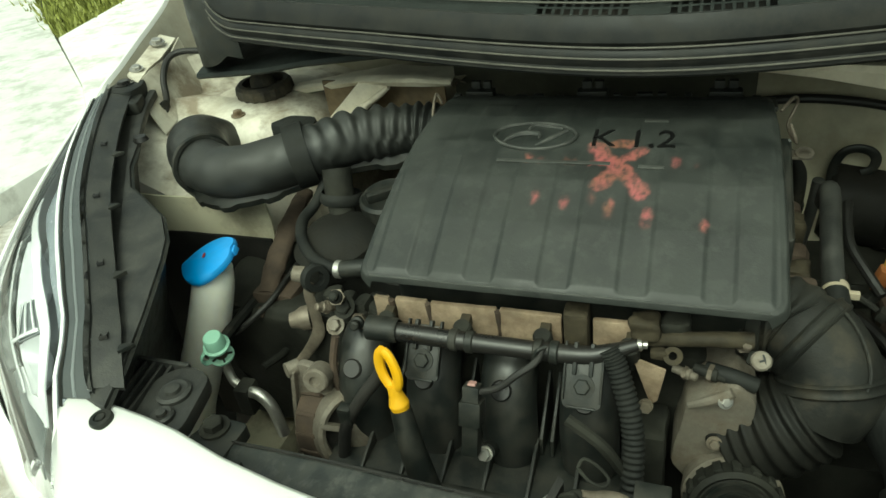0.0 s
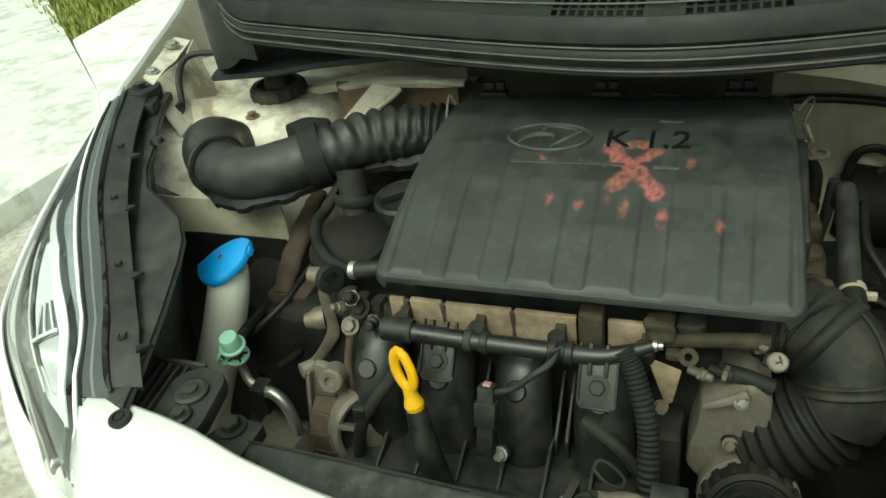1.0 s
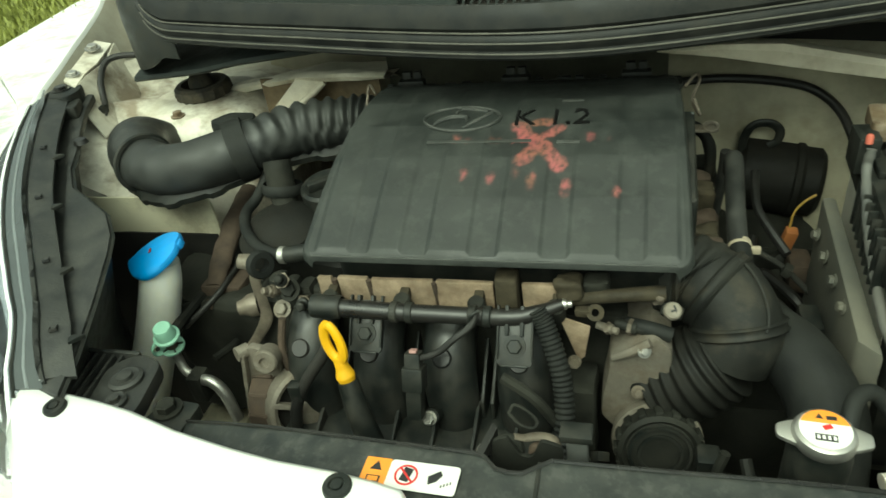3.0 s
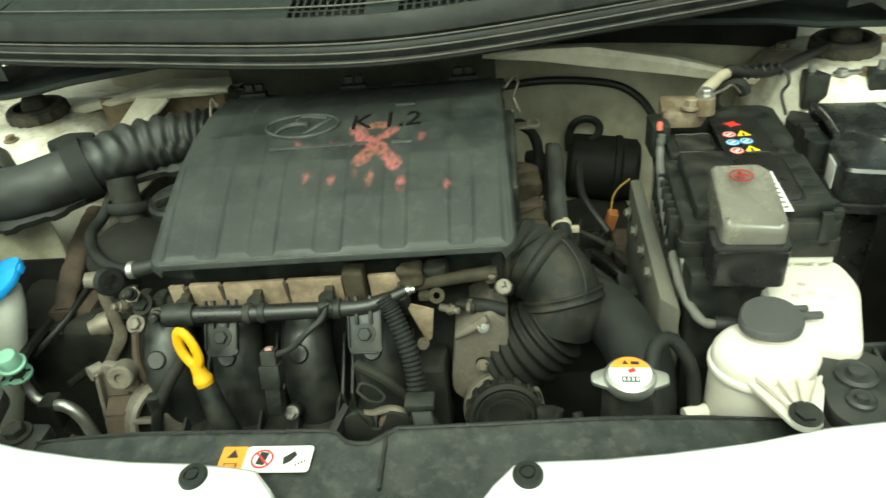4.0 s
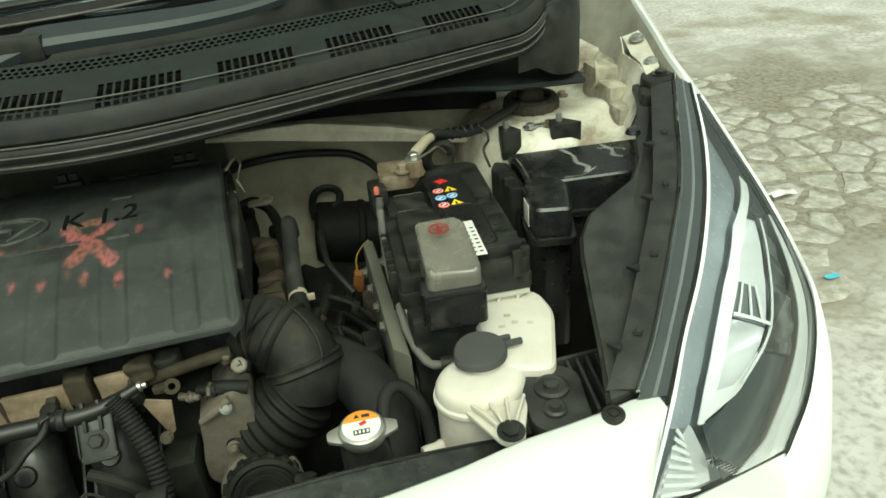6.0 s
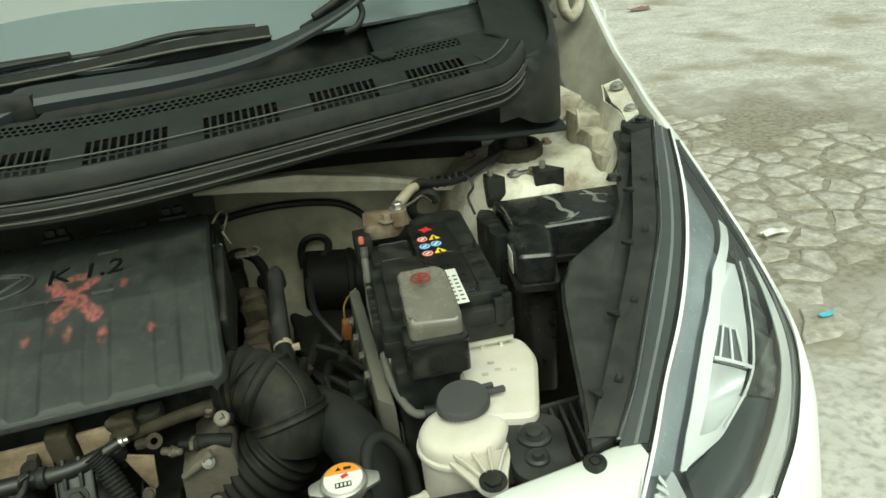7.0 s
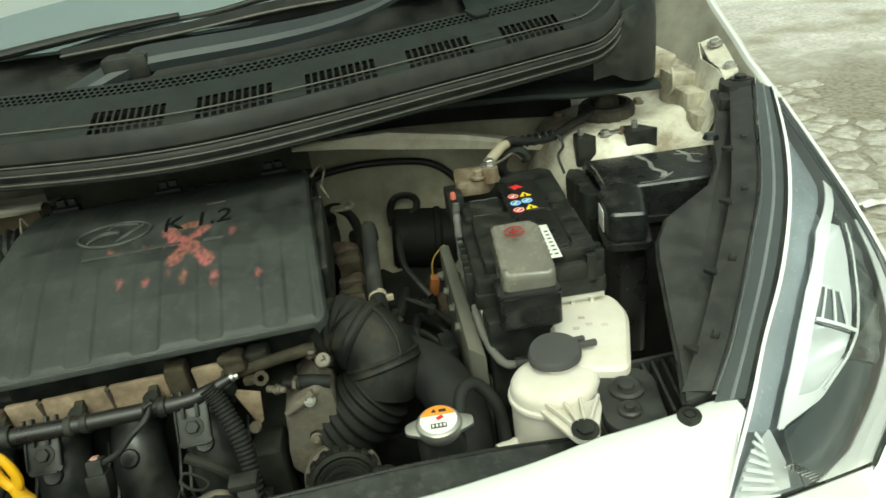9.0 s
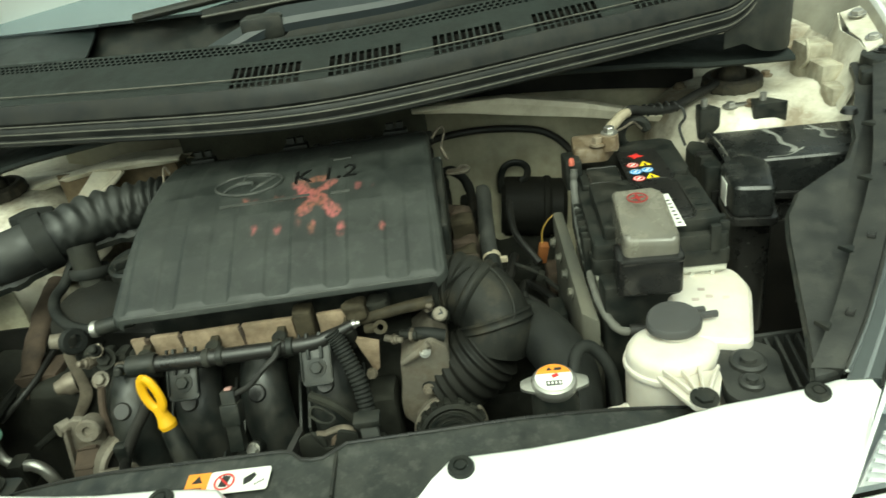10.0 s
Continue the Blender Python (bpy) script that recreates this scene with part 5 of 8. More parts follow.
M_MARK = mat("worn_raised_letters", (0.006, 0.006, 0.006), 0.3, var=0.1, spec=0.6)
slope = math.degrees(math.atan2(lid_z(0.32) - lid_z(0.28), 0.04))
words = lettering("K 1.2", 0.0335, pose(-0.0415, 0.2772, lid_z(0.2772) + 0.0022, slope, 0, 0), M_MARK, air)
span = max(v.co.x for v in words.data.vertices) + 0.0415
for v in words.data.vertices:
    v.co.x = -0.0415 + (v.co.x + 0.0415) * 0.0667 / span
bar_slope = math.degrees(math.atan2(lid_z(0.27) - lid_z(0.25), 0.02))
for x0, x1, y in ((-0.114, -0.022, 0.2580), (-0.0005, 0.0185, 0.2558), (-0.001, 0.018, 0.3155)):
    part("raised_mark", box(x0, x1, -0.0019, 0.0019, -0.001, 0.0013, 0.0005, m=pose(0, y, lid_z(y) + 0.001, bar_slope if y < 0.3 else 3, 0, 0)), M_WORN, air, "raised moulded bar")

# rear flange behind the lid with its broken lugs
rr = random.Random(31)
part("rear_flange", prism(rounded([(-0.196, 0.3865), (0.104, 0.3865), (0.104, 0.3965), (-0.196, 0.3965)], 0.003), 0.826, 0.8385, 0.0015), M_LID, air, "flange behind the lid")
for q in range(15):
    x = -0.190 + 0.0195 * q + rr.uniform(-0.003, 0.003)
    part("flange_lug", box(x, x + rr.uniform(0.006, 0.014), 0.389, 0.3955, 0.834, rr.uniform(0.8405, 0.8445), 0.0012), M_LID, air)
for x in (-0.1915, 0.1010):
    part("corner_bead", pipe([(x, 0.360, 0.842), (x, 0.378, 0.8405), (x * 0.985, 0.387, 0.8375)], 0.0022, seg=8), M_LID, air)

part("worn_edge", pipe([(x, 0.1512, 0.7899) for x in np.linspace(-0.194, 0.094, 30)], 0.0007, seg=6, n=1, wobble=0.3), M_WORN, air, "worn pale front edge")

# rim lip and lower box with its side clips
a0, b0 = -0.206, 0.106
a1, b1 = lid_side(0.385)
rim = prism(rounded([(a0 + 0.008, 0.1715), (b0 - 0.006, 0.1715), (b1 + 0.002, 0.392), (a1 - 0.002, 0.392)], 0.030), lambda x, y: lid_z(max(0.162, min(0.375, y))) - 0.020, lambda x, y: lid_z(max(0.162, min(0.375, y))) - 0.011, 0.0015)
part("rim", rim, M_BLACK, air)
part("lower_box", prism(rounded([(a0 + 0.012, 0.182), (b0 - 0.008, 0.182), (b1 + 0.004, 0.388), (a1, 0.388)], 0.02), 0.738, lambda x, y: lid_z(max(0.155, min(0.375, y))) - 0.02, 0.004), M_BLACK, air, "black lower box")
for x in (-0.165, -0.055, 0.062):
    part("clip_bracket", join(box(x - 0.014, x + 0.014, 0.386, 0.398, 0.832, 0.847, 0.002), box(x - 0.010, x - 0.001, 0.394, 0.400, 0.840, 0.854, 0.0012), box(x + 0.002, x + 0.010, 0.394, 0.400, 0.840, 0.854, 0.0012)), M_BLACK, air, "lid hinge bracket")
part("spring_clip", pipe([(0.104, 0.350, 0.845), (0.114, 0.362, 0.852), (0.118, 0.372, 0.842), (0.112, 0.360, 0.828), (0.118, 0.340, 0.822), (0.112, 0.345, 0.836)], 0.0014, seg=8), M_OILY, air, "bent steel spring clip")
part("spring_clip", pipe([(-0.195, 0.36, 0.845), (-0.205, 0.372, 0.85), (-0.208, 0.365, 0.835), (-0.204, 0.35, 0.825)], 0.0014, seg=8), M_OILY, air)
part("side_flange", prism(rounded([(0.102, 0.215), (0.111, 0.215), (0.112, 0.325), (0.101, 0.325)], 0.004), 0.765, lambda x, y: lid_z(y) - 0.016, 0.003), M_BLACK, air)

# ---- left intake duct ----
duct = thing("intake_duct", "black corrugated air intake duct bending over the inner wing", "air duct")
D = [(-0.210, 0.392, 0.802), (-0.245, 0.390, 0.804), (-0.297, 0.366, 0.805), (-0.344, 0.330, 0.801), (-0.384, 0.305, 0.796), (-0.430, 0.300, 0.791), (-0.468, 0.318, 0.790), (-0.498, 0.348, 0.790), (-0.520, 0.385, 0.780), (-0.515, 0.425, 0.750)]
bel = pipe(D[:4], [0.0255, 0.0260, 0.0275, 0.0285], seg=36, n=40)
mid = spline(D[:4], 40)
for v in bel.verts:
    i = min(range(len(mid)), key=lambda q: (mid[q] - v.co).length_squared)
    r = v.co - mid[i]
    w = math.sin(i * 0.55 + math.atan2(r.z, r.y) * 1.6 + 4.0 * noise.noise(v.co * 22)) * (0.55 + 1.3 * noise.noise(v.co * 26)) + 0.7 * noise.noise(v.co * 55)
    v.co += r * (0.105 * w * min(1.0, min(i, 120 - i) / 14))
part("bellows", bel, M_DUCT, duct, "wrinkled rubber bellows", 60)
elb = pipe(D[3:8], [0.028, 0.028, 0.028, 0.029, 0.030], seg=28, n=12)
for v in elb.verts:
    v.co += Vector((noise.noise(v.co * 40), noise.noise(v.co * 40 + V(5, 0, 0)), noise.noise(v.co * 40 + V(9, 0, 0)))) * 0.0022
part("elbow", elb, M_DUCT, duct, "smooth black elbow", 60)
part("collar", pipe(D[6:], [0.0325, 0.034, 0.036, 0.036], seg=32, n=10), M_LEDGE, duct, "wide grey end sleeve", 60)
cm_ = aim(D[6], Vector(D[7]) - Vector(D[5]))
part("sleeve_lip", lathe([(0.030, -0.003), (0.034, -0.003), (0.0352, 0.0), (0.034, 0.004), (0.030, 0.004)], cm_, 36), M_BLACK, duct)
part("clamp_band", pipe([Vector(D[3]).lerp(Vector(D[4]), -0.12), Vector(D[3]).lerp(Vector(D[4]), 0.1), Vector(D[3]).lerp(Vector(D[4]), 0.32)], 0.0335, seg=32, n=4), M_RUBBER, duct, "flat black clamp band", 40)
fl = []
for i, p in enumerate(spline(D[:9], 8)):
    side_ = Vector((-0.18, -0.62, -0.76)).normalized()
    if i > 48:
        side_ = Vector((-0.55 - 0.02 * (i - 48), -0.42, -0.55)).normalized()
    w = 0.037 + (0.003 if (i // 3) % 3 == 0 else 0.0)
    fl.append([p + side_ * 0.024 + V(0, 0, 0.002), p + side_ * w + V(0, 0.0, 0.001), p + side_ * w + V(0, 0.002, -0.006), p + side_ * 0.024 + V(0, 0.004, -0.006)])
part("flange", sheet(fl, 0.0015), M_BLACK, duct, "lower flange with tabs", 30)
part("resonator", prism(rounded([(-0.395, 0.350), (-0.380, 0.375), (-0.345, 0.372), (-0.338, 0.350), (-0.360, 0.335)], 0.008), 0.79, 0.826, 0.006), M_RUBBER, duct, "knobbed black block")

# ---- washer filler ----
washer = thing("washer_filler", "grey washer bottle neck with a bright blue cap", "washer bottle")
part("neck", pipe([(-0.4065, 0.2125, 0.7325), (-0.4115, 0.207, 0.706), (-0.4370, 0.197, 0.6415), (-0.463, 0.192, 0.590), (-0.490, 0.187, 0.530), (-0.50, 0.185, 0.48)], [0.0200, 0.0212, 0.0228, 0.0236, 0.024, 0.024], seg=28), M_NECK, washer, "", 60)
wm = aim((-0.407, 0.212, 0.741), (-0.33, -0.28, 1.0)) @ pose(0, 0, 0, 0, 0, 20)
cap = lathe([(0.0, 0.0042), (0.012, 0.0044), (0.024, 0.0040), (0.0290, 0.0022), (0.0300, -0.0010), (0.0290, -0.0045), (0.021, -0.0055)], wm, 48)
inv = wm.inverted()
for v in cap.verts:
    q = inv @ v.co
    a = math.atan2(q.y, q.x)
    r = math.hypot(q.x, q.y) / 0.0285
    k = 1 + 0.16 * max(0, math.cos(a - 0.35)) ** 10 + 0.13 * max(0, math.cos(a - 1.05)) ** 12 + 0.10 * max(0, math.cos(a + 2.5)) ** 8
    q.z += 0.0015 * r * r * math.cos(2 * (a - 0.7)) + 0.002 * r * math.exp(-((q.y - q.x * 0.8) / 0.006) ** 2)
    v.co = wm @ Vector((q.x * k, q.y * k, q.z))
blue = part("cap", cap, M_BLUE, washer, "bright blue snap cap", 50)
part("mark", box(-0.003, 0.003, -0.0015, 0.0015, 0.0044, 0.0050, 0.0003, m=wm @ pose(-0.003, 0.0, 0.0012, 0, 0, -40)), M_REDMARK, blue)
part("hinge_tab", box(0.025, 0.036, -0.005, 0.005, -0.004, 0.003, 0.002, m=wm @ pose(0, 0, 0, 0, 0, 40)), M_BLUE, blue)

# ---- battery ----
battery = thing("battery", "white car battery with a black top and warning stickers", "battery")
BM = Matrix.Translation((0.311, 0.28, 0)) @ pose(0, 0, 0, 0, 0, -4.6)
part("case", box(-0.057, 0.057, -0.102, 0.104, 0.585, 0.755, 0.005, m=BM), M_BATBODY, battery, "white ribbed case")
for k in range(6):
    x = -0.046 + 0.0185 * k
    part("rib", box(x, x + 0.004, -0.1055, -0.100, 0.60, 0.748, 0.001, m=BM), M_BATBODY, battery)
for k in range(9):
    y = -0.085 + 0.02 * k
    part("rib", box(0.055, 0.0595, y, y + 0.004, 0.60, 0.748, 0.001, m=BM), M_BATBODY, battery)
part("case_ledge", box(-0.059, 0.0605, -0.107, 0.106, 0.742, 0.7485, 0.0015, m=BM), M_BATBODY, battery)
top = part("lid", prism(rounded([(-0.061, -0.108), (0.061, -0.108), (0.061, 0.108), (-0.061, 0.108)], 0.005), 0.749, 0.782, 0.003, m=BM), M_BLACK, battery, "black moulded top")
part("lid_skirt", prism(rounded([(-0.0625, -0.1095), (0.0625, -0.1095), (0.0625, 0.1095), (-0.0625, 0.1095)], 0.005), 0.7495, 0.766, 0.002, m=BM), M_BLACK, battery)
part("raised_top", prism(rounded([(-0.050, -0.100), (0.056, -0.100), (0.056, -0.012), (0.043, 0.000), (-0.050, 0.000)], 0.004), 0.781, 0.7945, 0.002, m=BM), M_BLACK, battery, "raised front block")
part("raised_top", prism(rounded([(-0.006, 0.008), (0.052, 0.008), (0.056, 0.016), (0.056, 0.092), (0.046, 0.102), (0.010, 0.102), (-0.006, 0.086)], 0.004), 0.781, 0.7945, 0.002, m=BM), M_BLACK, battery, "raised rear block")
part("raised_top", prism(rounded([(-0.056, 0.008), (-0.012, 0.008), (-0.012, 0.050), (-0.056, 0.050)], 0.003), 0.781, 0.7885, 0.002, m=BM), M_BLACK, battery)
for loop_ in ([(-0.004, -0.096), (0.031, -0.096), (0.036, -0.086), (0.036, -0.020), (0.027, -0.007), (-0.004, -0.007)], [(-0.046, 0.010), (-0.014, 0.010), (-0.014, 0.048), (-0.046, 0.048)]):
    part("edge_line", pipe([BM @ V(x, y, 0.795 if loop_[0][0] > -0.01 else 0.789) for x, y in [q for p, r in zip(loop_, loop_[1:] + loop_[:1]) for q in (p, (p[0] * 0.5 + r[0] * 0.5, p[1] * 0.5 + r[1] * 0.5))] + loop_[:1]], 0.0009, seg=6, n=2), M_GLOSS, battery)
part("inset_panel", prism(rounded([(-0.002, -0.094), (0.030, -0.094), (0.034, -0.086), (0.034, -0.022), (0.026, -0.010), (-0.002, -0.010)], 0.003), 0.794, 0.7956, 0.0005, m=BM), M_GLOSS, battery, "glossy black panel")
for k in range(9):
    y = -0.088 + 0.0125 * k
    part("side_fin", box(-0.068, -0.059, y, y + 0.0035, 0.735, 0.778, 0.001, m=BM), M_BLACK, battery)
for k in range(4):
    y = -0.09 + 0.014 * k
    part("side_fin", box(0.0605, 0.0655, y, y + 0.003, 0.752, 0.776, 0.0008, m=BM), M_BLACK, battery)
for x, y in ((0.047, -0.106), (0.056, -0.100), (0.056, -0.088)):
    part("corner_lug", box(x - 0.003, x + 0.006, y - 0.0035, y + 0.0025, 0.760, 0.7905, 0.001, m=BM), M_BLACK, battery)
for k in range(5):
    part("raised_mark", box(0.040, 0.0505, -0.085 + 0.0125 * k, -0.082 + 0.0125 * k, 0.7943, 0.7953, 0.0003, m=BM), M_BLACK, battery)


def sticker(name, cx, cy, z, w, h, turn, material, parent, label=""):
    return part(name, box(-w / 2, w / 2, -h / 2, h / 2, 0, 0.0006, 0.0002, m=pose(cx, cy, z, 0, 0, turn)), material, parent, label)


st = part("warning_sticker", prism(rounded([(0.300, 0.262), (0.336, 0.259), (0.347, 0.270), (0.349, 0.348), (0.306, 0.351)], 0.005), 0.7946, 0.7954, 0.0002), M_GLOSS, battery, "black warning sticker with coloured symbols")
for mtl, x, y, shape in ((M_REDINK, 0.3235, 0.3335, 4), (M_REDINK, 0.3147, 0.3109, 20), (M_YELINK, 0.3273, 0.3100, 3), (M_BLUEINK, 0.3130, 0.2936, 20), (M_BLUEINK, 0.3256, 0.2946, 20), (M_REDINK, 0.3119, 0.2764, 20), (M_YELINK, 0.3253, 0.2775, 3)):
    if shape == 4:
        star = [(x + (0.0085 if q % 2 else 0.0045) * math.cos(q * math.pi / 4 + 0.4), y + (0.0075 if q % 2 else 0.004) * math.sin(q * math.pi / 4 + 0.4)) for q in range(8)]
        part("symbol", prism(star, 0.7954, 0.7957, 0.0), M_REDINK, st)
        continue
    r = 0.0062 if shape != 3 else 0.0076
    sym = part("symbol", lathe([(r, 0), (r, 0.0004), (0, 0.0004)], pose(x, y, 0.7953, 0, 0, 90), shape), mtl, st)
    if shape == 20:
        part("ring", lathe([(r * 0.72, 0.0004), (r * 0.84, 0.0004), (r * 0.84, 0.0007), (r * 0.72, 0.0007)], pose(x, y, 0.7953), 20), M_PAPER, st)
    part("bar", box(-0.003, 0.003, -0.0011, 0.0011, 0.0004, 0.0007, 0.0001, m=pose(x, y - (0.001 if shape == 3 else 0), 0.7953, 0, 0, 40 if shape == 20 else 90)), M_PAPER if shape == 20 else M_INK, st)
ws = sticker("type_label", 0.3185, 0.200, 0.7957, 0.0135, 0.066, -4.6, M_PAPER, battery, "white label with rows of small print")
for k in range(7):
    for q, w in ((-0.0055, 0.004), (0.001, 0.0035)):
        part("print_bar", box(q, q + w, -0.028 + k * 0.0075, -0.0258 + k * 0.0075, 0.0006, 0.0009, 0.0001, m=pose(0.3185, 0.200, 0.7957, 0, 0, -4.6)), M_INK, ws)

cover = thing("terminal_cover", "smoky grey plastic cover over the positive battery terminal", "terminal cover")
cover.location = (0.002, -0.004, -0.004)
ctop = lambda x, y: 0.808 + 0.014 * min(1, max(0, (y - 0.133) / 0.02)) + 0.005 * min(1, max(0, (y - 0.155) / 0.05))
part("hood", prism(rounded([(0.257, 0.138), (0.304, 0.133), (0.307, 0.196), (0.300, 0.205), (0.263, 0.207)], 0.007), 0.770, ctop, 0.005, segments=3), M_COVER, cover)
part("skirt", prism(rounded([(0.250, 0.134), (0.306, 0.128), (0.309, 0.165), (0.254, 0.17)], 0.006), 0.757, 0.793, 0.004, segments=3), M_GLOSS, cover, "darker lower skirt")
part("skirt_lip", prism(rounded([(0.2495, 0.1335), (0.3065, 0.1275), (0.3095, 0.160), (0.2535, 0.165)], 0.006), 0.789, 0.795, 0.002), M_GLOSS, cover, "moulded lip")
mk = part("plus_mark", lathe([(0.0078, 0), (0.0092, 0), (0.0092, 0.0006), (0.0078, 0.0006), (0.0078, 0)], pose(0.281, 0.184, 0.8274, 2, 0, 0), 28), M_REDMARK, cover, "dark red plus sign")
part("stroke", box(-0.0060, 0.0060, -0.0012, 0.0012, 0, 0.0007, 0.0002, m=pose(0.281, 0.184, 0.8274)), M_REDMARK, mk)
part("stroke", box(-0.0012, 0.0012, -0.0060, 0.0060, 0, 0.0009, 0.0002, m=pose(0.281, 0.184, 0.8274)), M_REDMARK, mk)

term = thing("battery_clamp", "dull brass negative battery clamp with bolts", "battery clamp")
part("block", prism(rounded([(0.256, 0.335), (0.292, 0.33), (0.306, 0.352), (0.298, 0.376), (0.262, 0.38)], 0.006), 0.795, 0.812, 0.003), M_BRASS, term)
part("post", lathe([(0.011, 0), (0.010, 0.016), (0, 0.016)], Matrix.Translation((0.296, 0.338, 0.808)), 20), M_BRASS, term)
bolt(term, (0.283, 0.335, 0.815), (0, 0, 1), 0.006, 0.010, M_BRASS)
bolt(term, (0.297, 0.340, 0.824), (0, 0, 1), 0.006, 0.008, M_STEEL)
part("taped_cable", pipe([(0.2895, 0.346, 0.8155), (0.305, 0.362, 0.823), (0.3205, 0.376, 0.8285), (0.328, 0.382, 0.829)], [0.0045, 0.0058, 0.0065, 0.0055], wobble=0.25), M_TAPE, term, "cream-taped cable end")
part("cable_end", box(0.244, 0.262, 0.318, 0.350, 0.772, 0.806, 0.003), M_BLACK, term)

# battery tray, bracket and tube
tray = thing("battery_tray", "pale grey plastic battery side plate", "battery tray")
part("plate", prism([(0.225, 0.165), (0.240, 0.150), (0.240, 0.335), (0.228, 0.335)], 0.58, lambda x, y: 0.715 + 0.14 * (y - 0.15), 0.004), M_TRAY, tray)
part("front_plate", box(0.242, 0.33, 0.160, 0.172, 0.58, 0.680, 0.004), M_TRAY, tray)
part("clamp_foot", box(0.244, 0.314, 0.148, 0.1765, 0.60, 0.752, 0.004), M_BLACK, tray, "black hold-down")
for k in range(4):
    bolt(tray, (0.2255, 0.21 + 0.035 * k, 0.712), (-1, 0, 0.2), 0.0042, 0.005, M_TRAY)
drain = thing("grey_hose", "thin grey corrugated hose looped down beside the battery", "hose")
part("tube", pipe([(0.2505, 0.306, 0.803), (0.2485, 0.300, 0.784), (0.2425, 0.250, 0.763), (0.2415, 0.205, 0.743), (0.2420, 0.165, 0.728), (0.2520, 0.136, 0.716), (0.268, 0.128, 0.716)], 0.0040, seg=12, n=12, ribs=60, rib_depth=0.07), M_GREYHOSE, drain)
part("tip", lathe([(0.003, 0), (0.003, 0.006), (0.002, 0.008), (0, 0.008)], aim((0.2495, 0.3125, 0.805), (0, 0.1, 1)), 14), M_RED, drain, "pink plug")
part("end_sleeve", pipe([(0.262, 0.130, 0.716), (0.275, 0.128, 0.716), (0.288, 0.126, 0.714)], 0.0060), M_BITUMEN, drain)

# ---- fuse box ----
fuse = thing("fuse_box", "black plastic fuse box with dusty smears on its lid", "fuse box")
M_FUSE = mat("dusty_fuse_lid", (0.012, 0.013, 0.013), 0.20, dust=(0.07, 0.07, 0.065), dust_amount=0.12, dust_scale=16, bump=0.05, stain=(0.10, 0.10, 0.09), stain_amount=0.35, stain_scale=9)
part("lower_case", prism(rounded([(0.414, 0.276), (0.452, 0.268), (0.464, 0.318), (0.552, 0.304), (0.578, 0.396), (0.430, 0.422), (0.412, 0.40)], 0.010), 0.58, 0.735, 0.004), M_GLOSS, fuse)
part("lid", prism(rounded([(0.436, 0.322), (0.562, 0.296), (0.590, 0.380), (0.428, 0.418)], 0.010), 0.736, lambda x, y: 0.776 + 0.04 * (x - 0.45), 0.007, segments=3), M_FUSE, fuse)
part("front_lid", prism(rounded([(0.405, 0.262), (0.444, 0.252), (0.463, 0.308), (0.462, 0.328), (0.440, 0.345), (0.414, 0.325)], 0.008), 0.740, lambda x, y: 0.777 - 0.05 * max(0.0, 0.275 - y), 0.007, segments=3), M_FUSE, fuse)
M_SMEAR = mat("pale_dust_smear", (0.20, 0.20, 0.185), 0.6, var=0.35, scale=60)
for pts in (((0.493, 0.395), (0.498, 0.372), (0.494, 0.352), (0.500, 0.335), (0.492, 0.322)), ((0.540, 0.384), (0.545, 0.365), (0.540, 0.350), (0.548, 0.338)), ((0.532, 0.376), (0.556, 0.362), (0.558, 0.354)), ((0.466, 0.322), (0.486, 0.318), (0.508, 0.330))):
    line = spline([(x, y, 0.7765 + 0.04 * (x - 0.45)) for x, y in pts], 4)
    rows = []
    for i, p in enumerate(line):
        w = 0.0042 * (0.75 + 0.6 * noise.noise(p * 90)) * (1 if pts[0][0] < 0.55 and pts[0][1] > 0.38 else 0.55)
        rows.append([p + V(-w, 0, -0.0004), p + V(-w * 0.6, 0, 0.0003), p + V(w * 0.6, 0, 0.0003), p + V(w, 0, -0.0004)])
    part("dust_smear", sheet(rows), M_SMEAR, fuse, "pale dust streak")
part("lid_ridge", pipe([(0.432, 0.408, 0.7755), (0.430, 0.370, 0.7765), (0.424, 0.330, 0.7775)], 0.0035, seg=8), M_FUSE, fuse, "raised lid seam")
part("rim", prism(rounded([(0.432, 0.316), (0.566, 0.291), (0.594, 0.383), (0.424, 0.422)], 0.011), 0.730, 0.738, 0.002), M_GLOSS, fuse, "lid rim")
part("front_rim", prism(rounded([(0.401, 0.258), (0.447, 0.247), (0.467, 0.306), (0.464, 0.330), (0.412, 0.334)], 0.008), 0.733, 0.742, 0.002), M_GLOSS, fuse, "lid rim")
part("side_block", prism(rounded([(0.404, 0.338), (0.424, 0.332), (0.428, 0.410), (0.414, 0.420), (0.402, 0.40)], 0.006), 0.70, 0.768, 0.006), M_BLACK, fuse, "black side lug")
latch_ = part("latch", box(0.403, 0.416, 0.350, 0.372, 0.744, 0.774, 0.002), M_BLACK, fuse)
part("latch_bar", box(0.400, 0.418, 0.357, 0.361, 0.772, 0.7775, 0.001), M_GLOSS, latch_)
part("latch", box(0.584, 0.596, 0.345, 0.372, 0.715, 0.765, 0.003), M_BLACK, fuse)
part("side_label", box(-0.0004, 0.0004, -0.011, 0.011, -0.013, 0.013, 0.0002, m=pose(0.4082, 0.295, 0.757, 0, 0, -8)), M_PAPER, fuse, "small pale label")
for k in range(3):
    part("seam_bar", box(0.428, 0.448, 0.2685, 0.270, 0.70 - 0.03 * k, 0.702 - 0.03 * k, 0.0004, m=pose(0, 0.004, 0)), M_GREYHOSE, fuse)

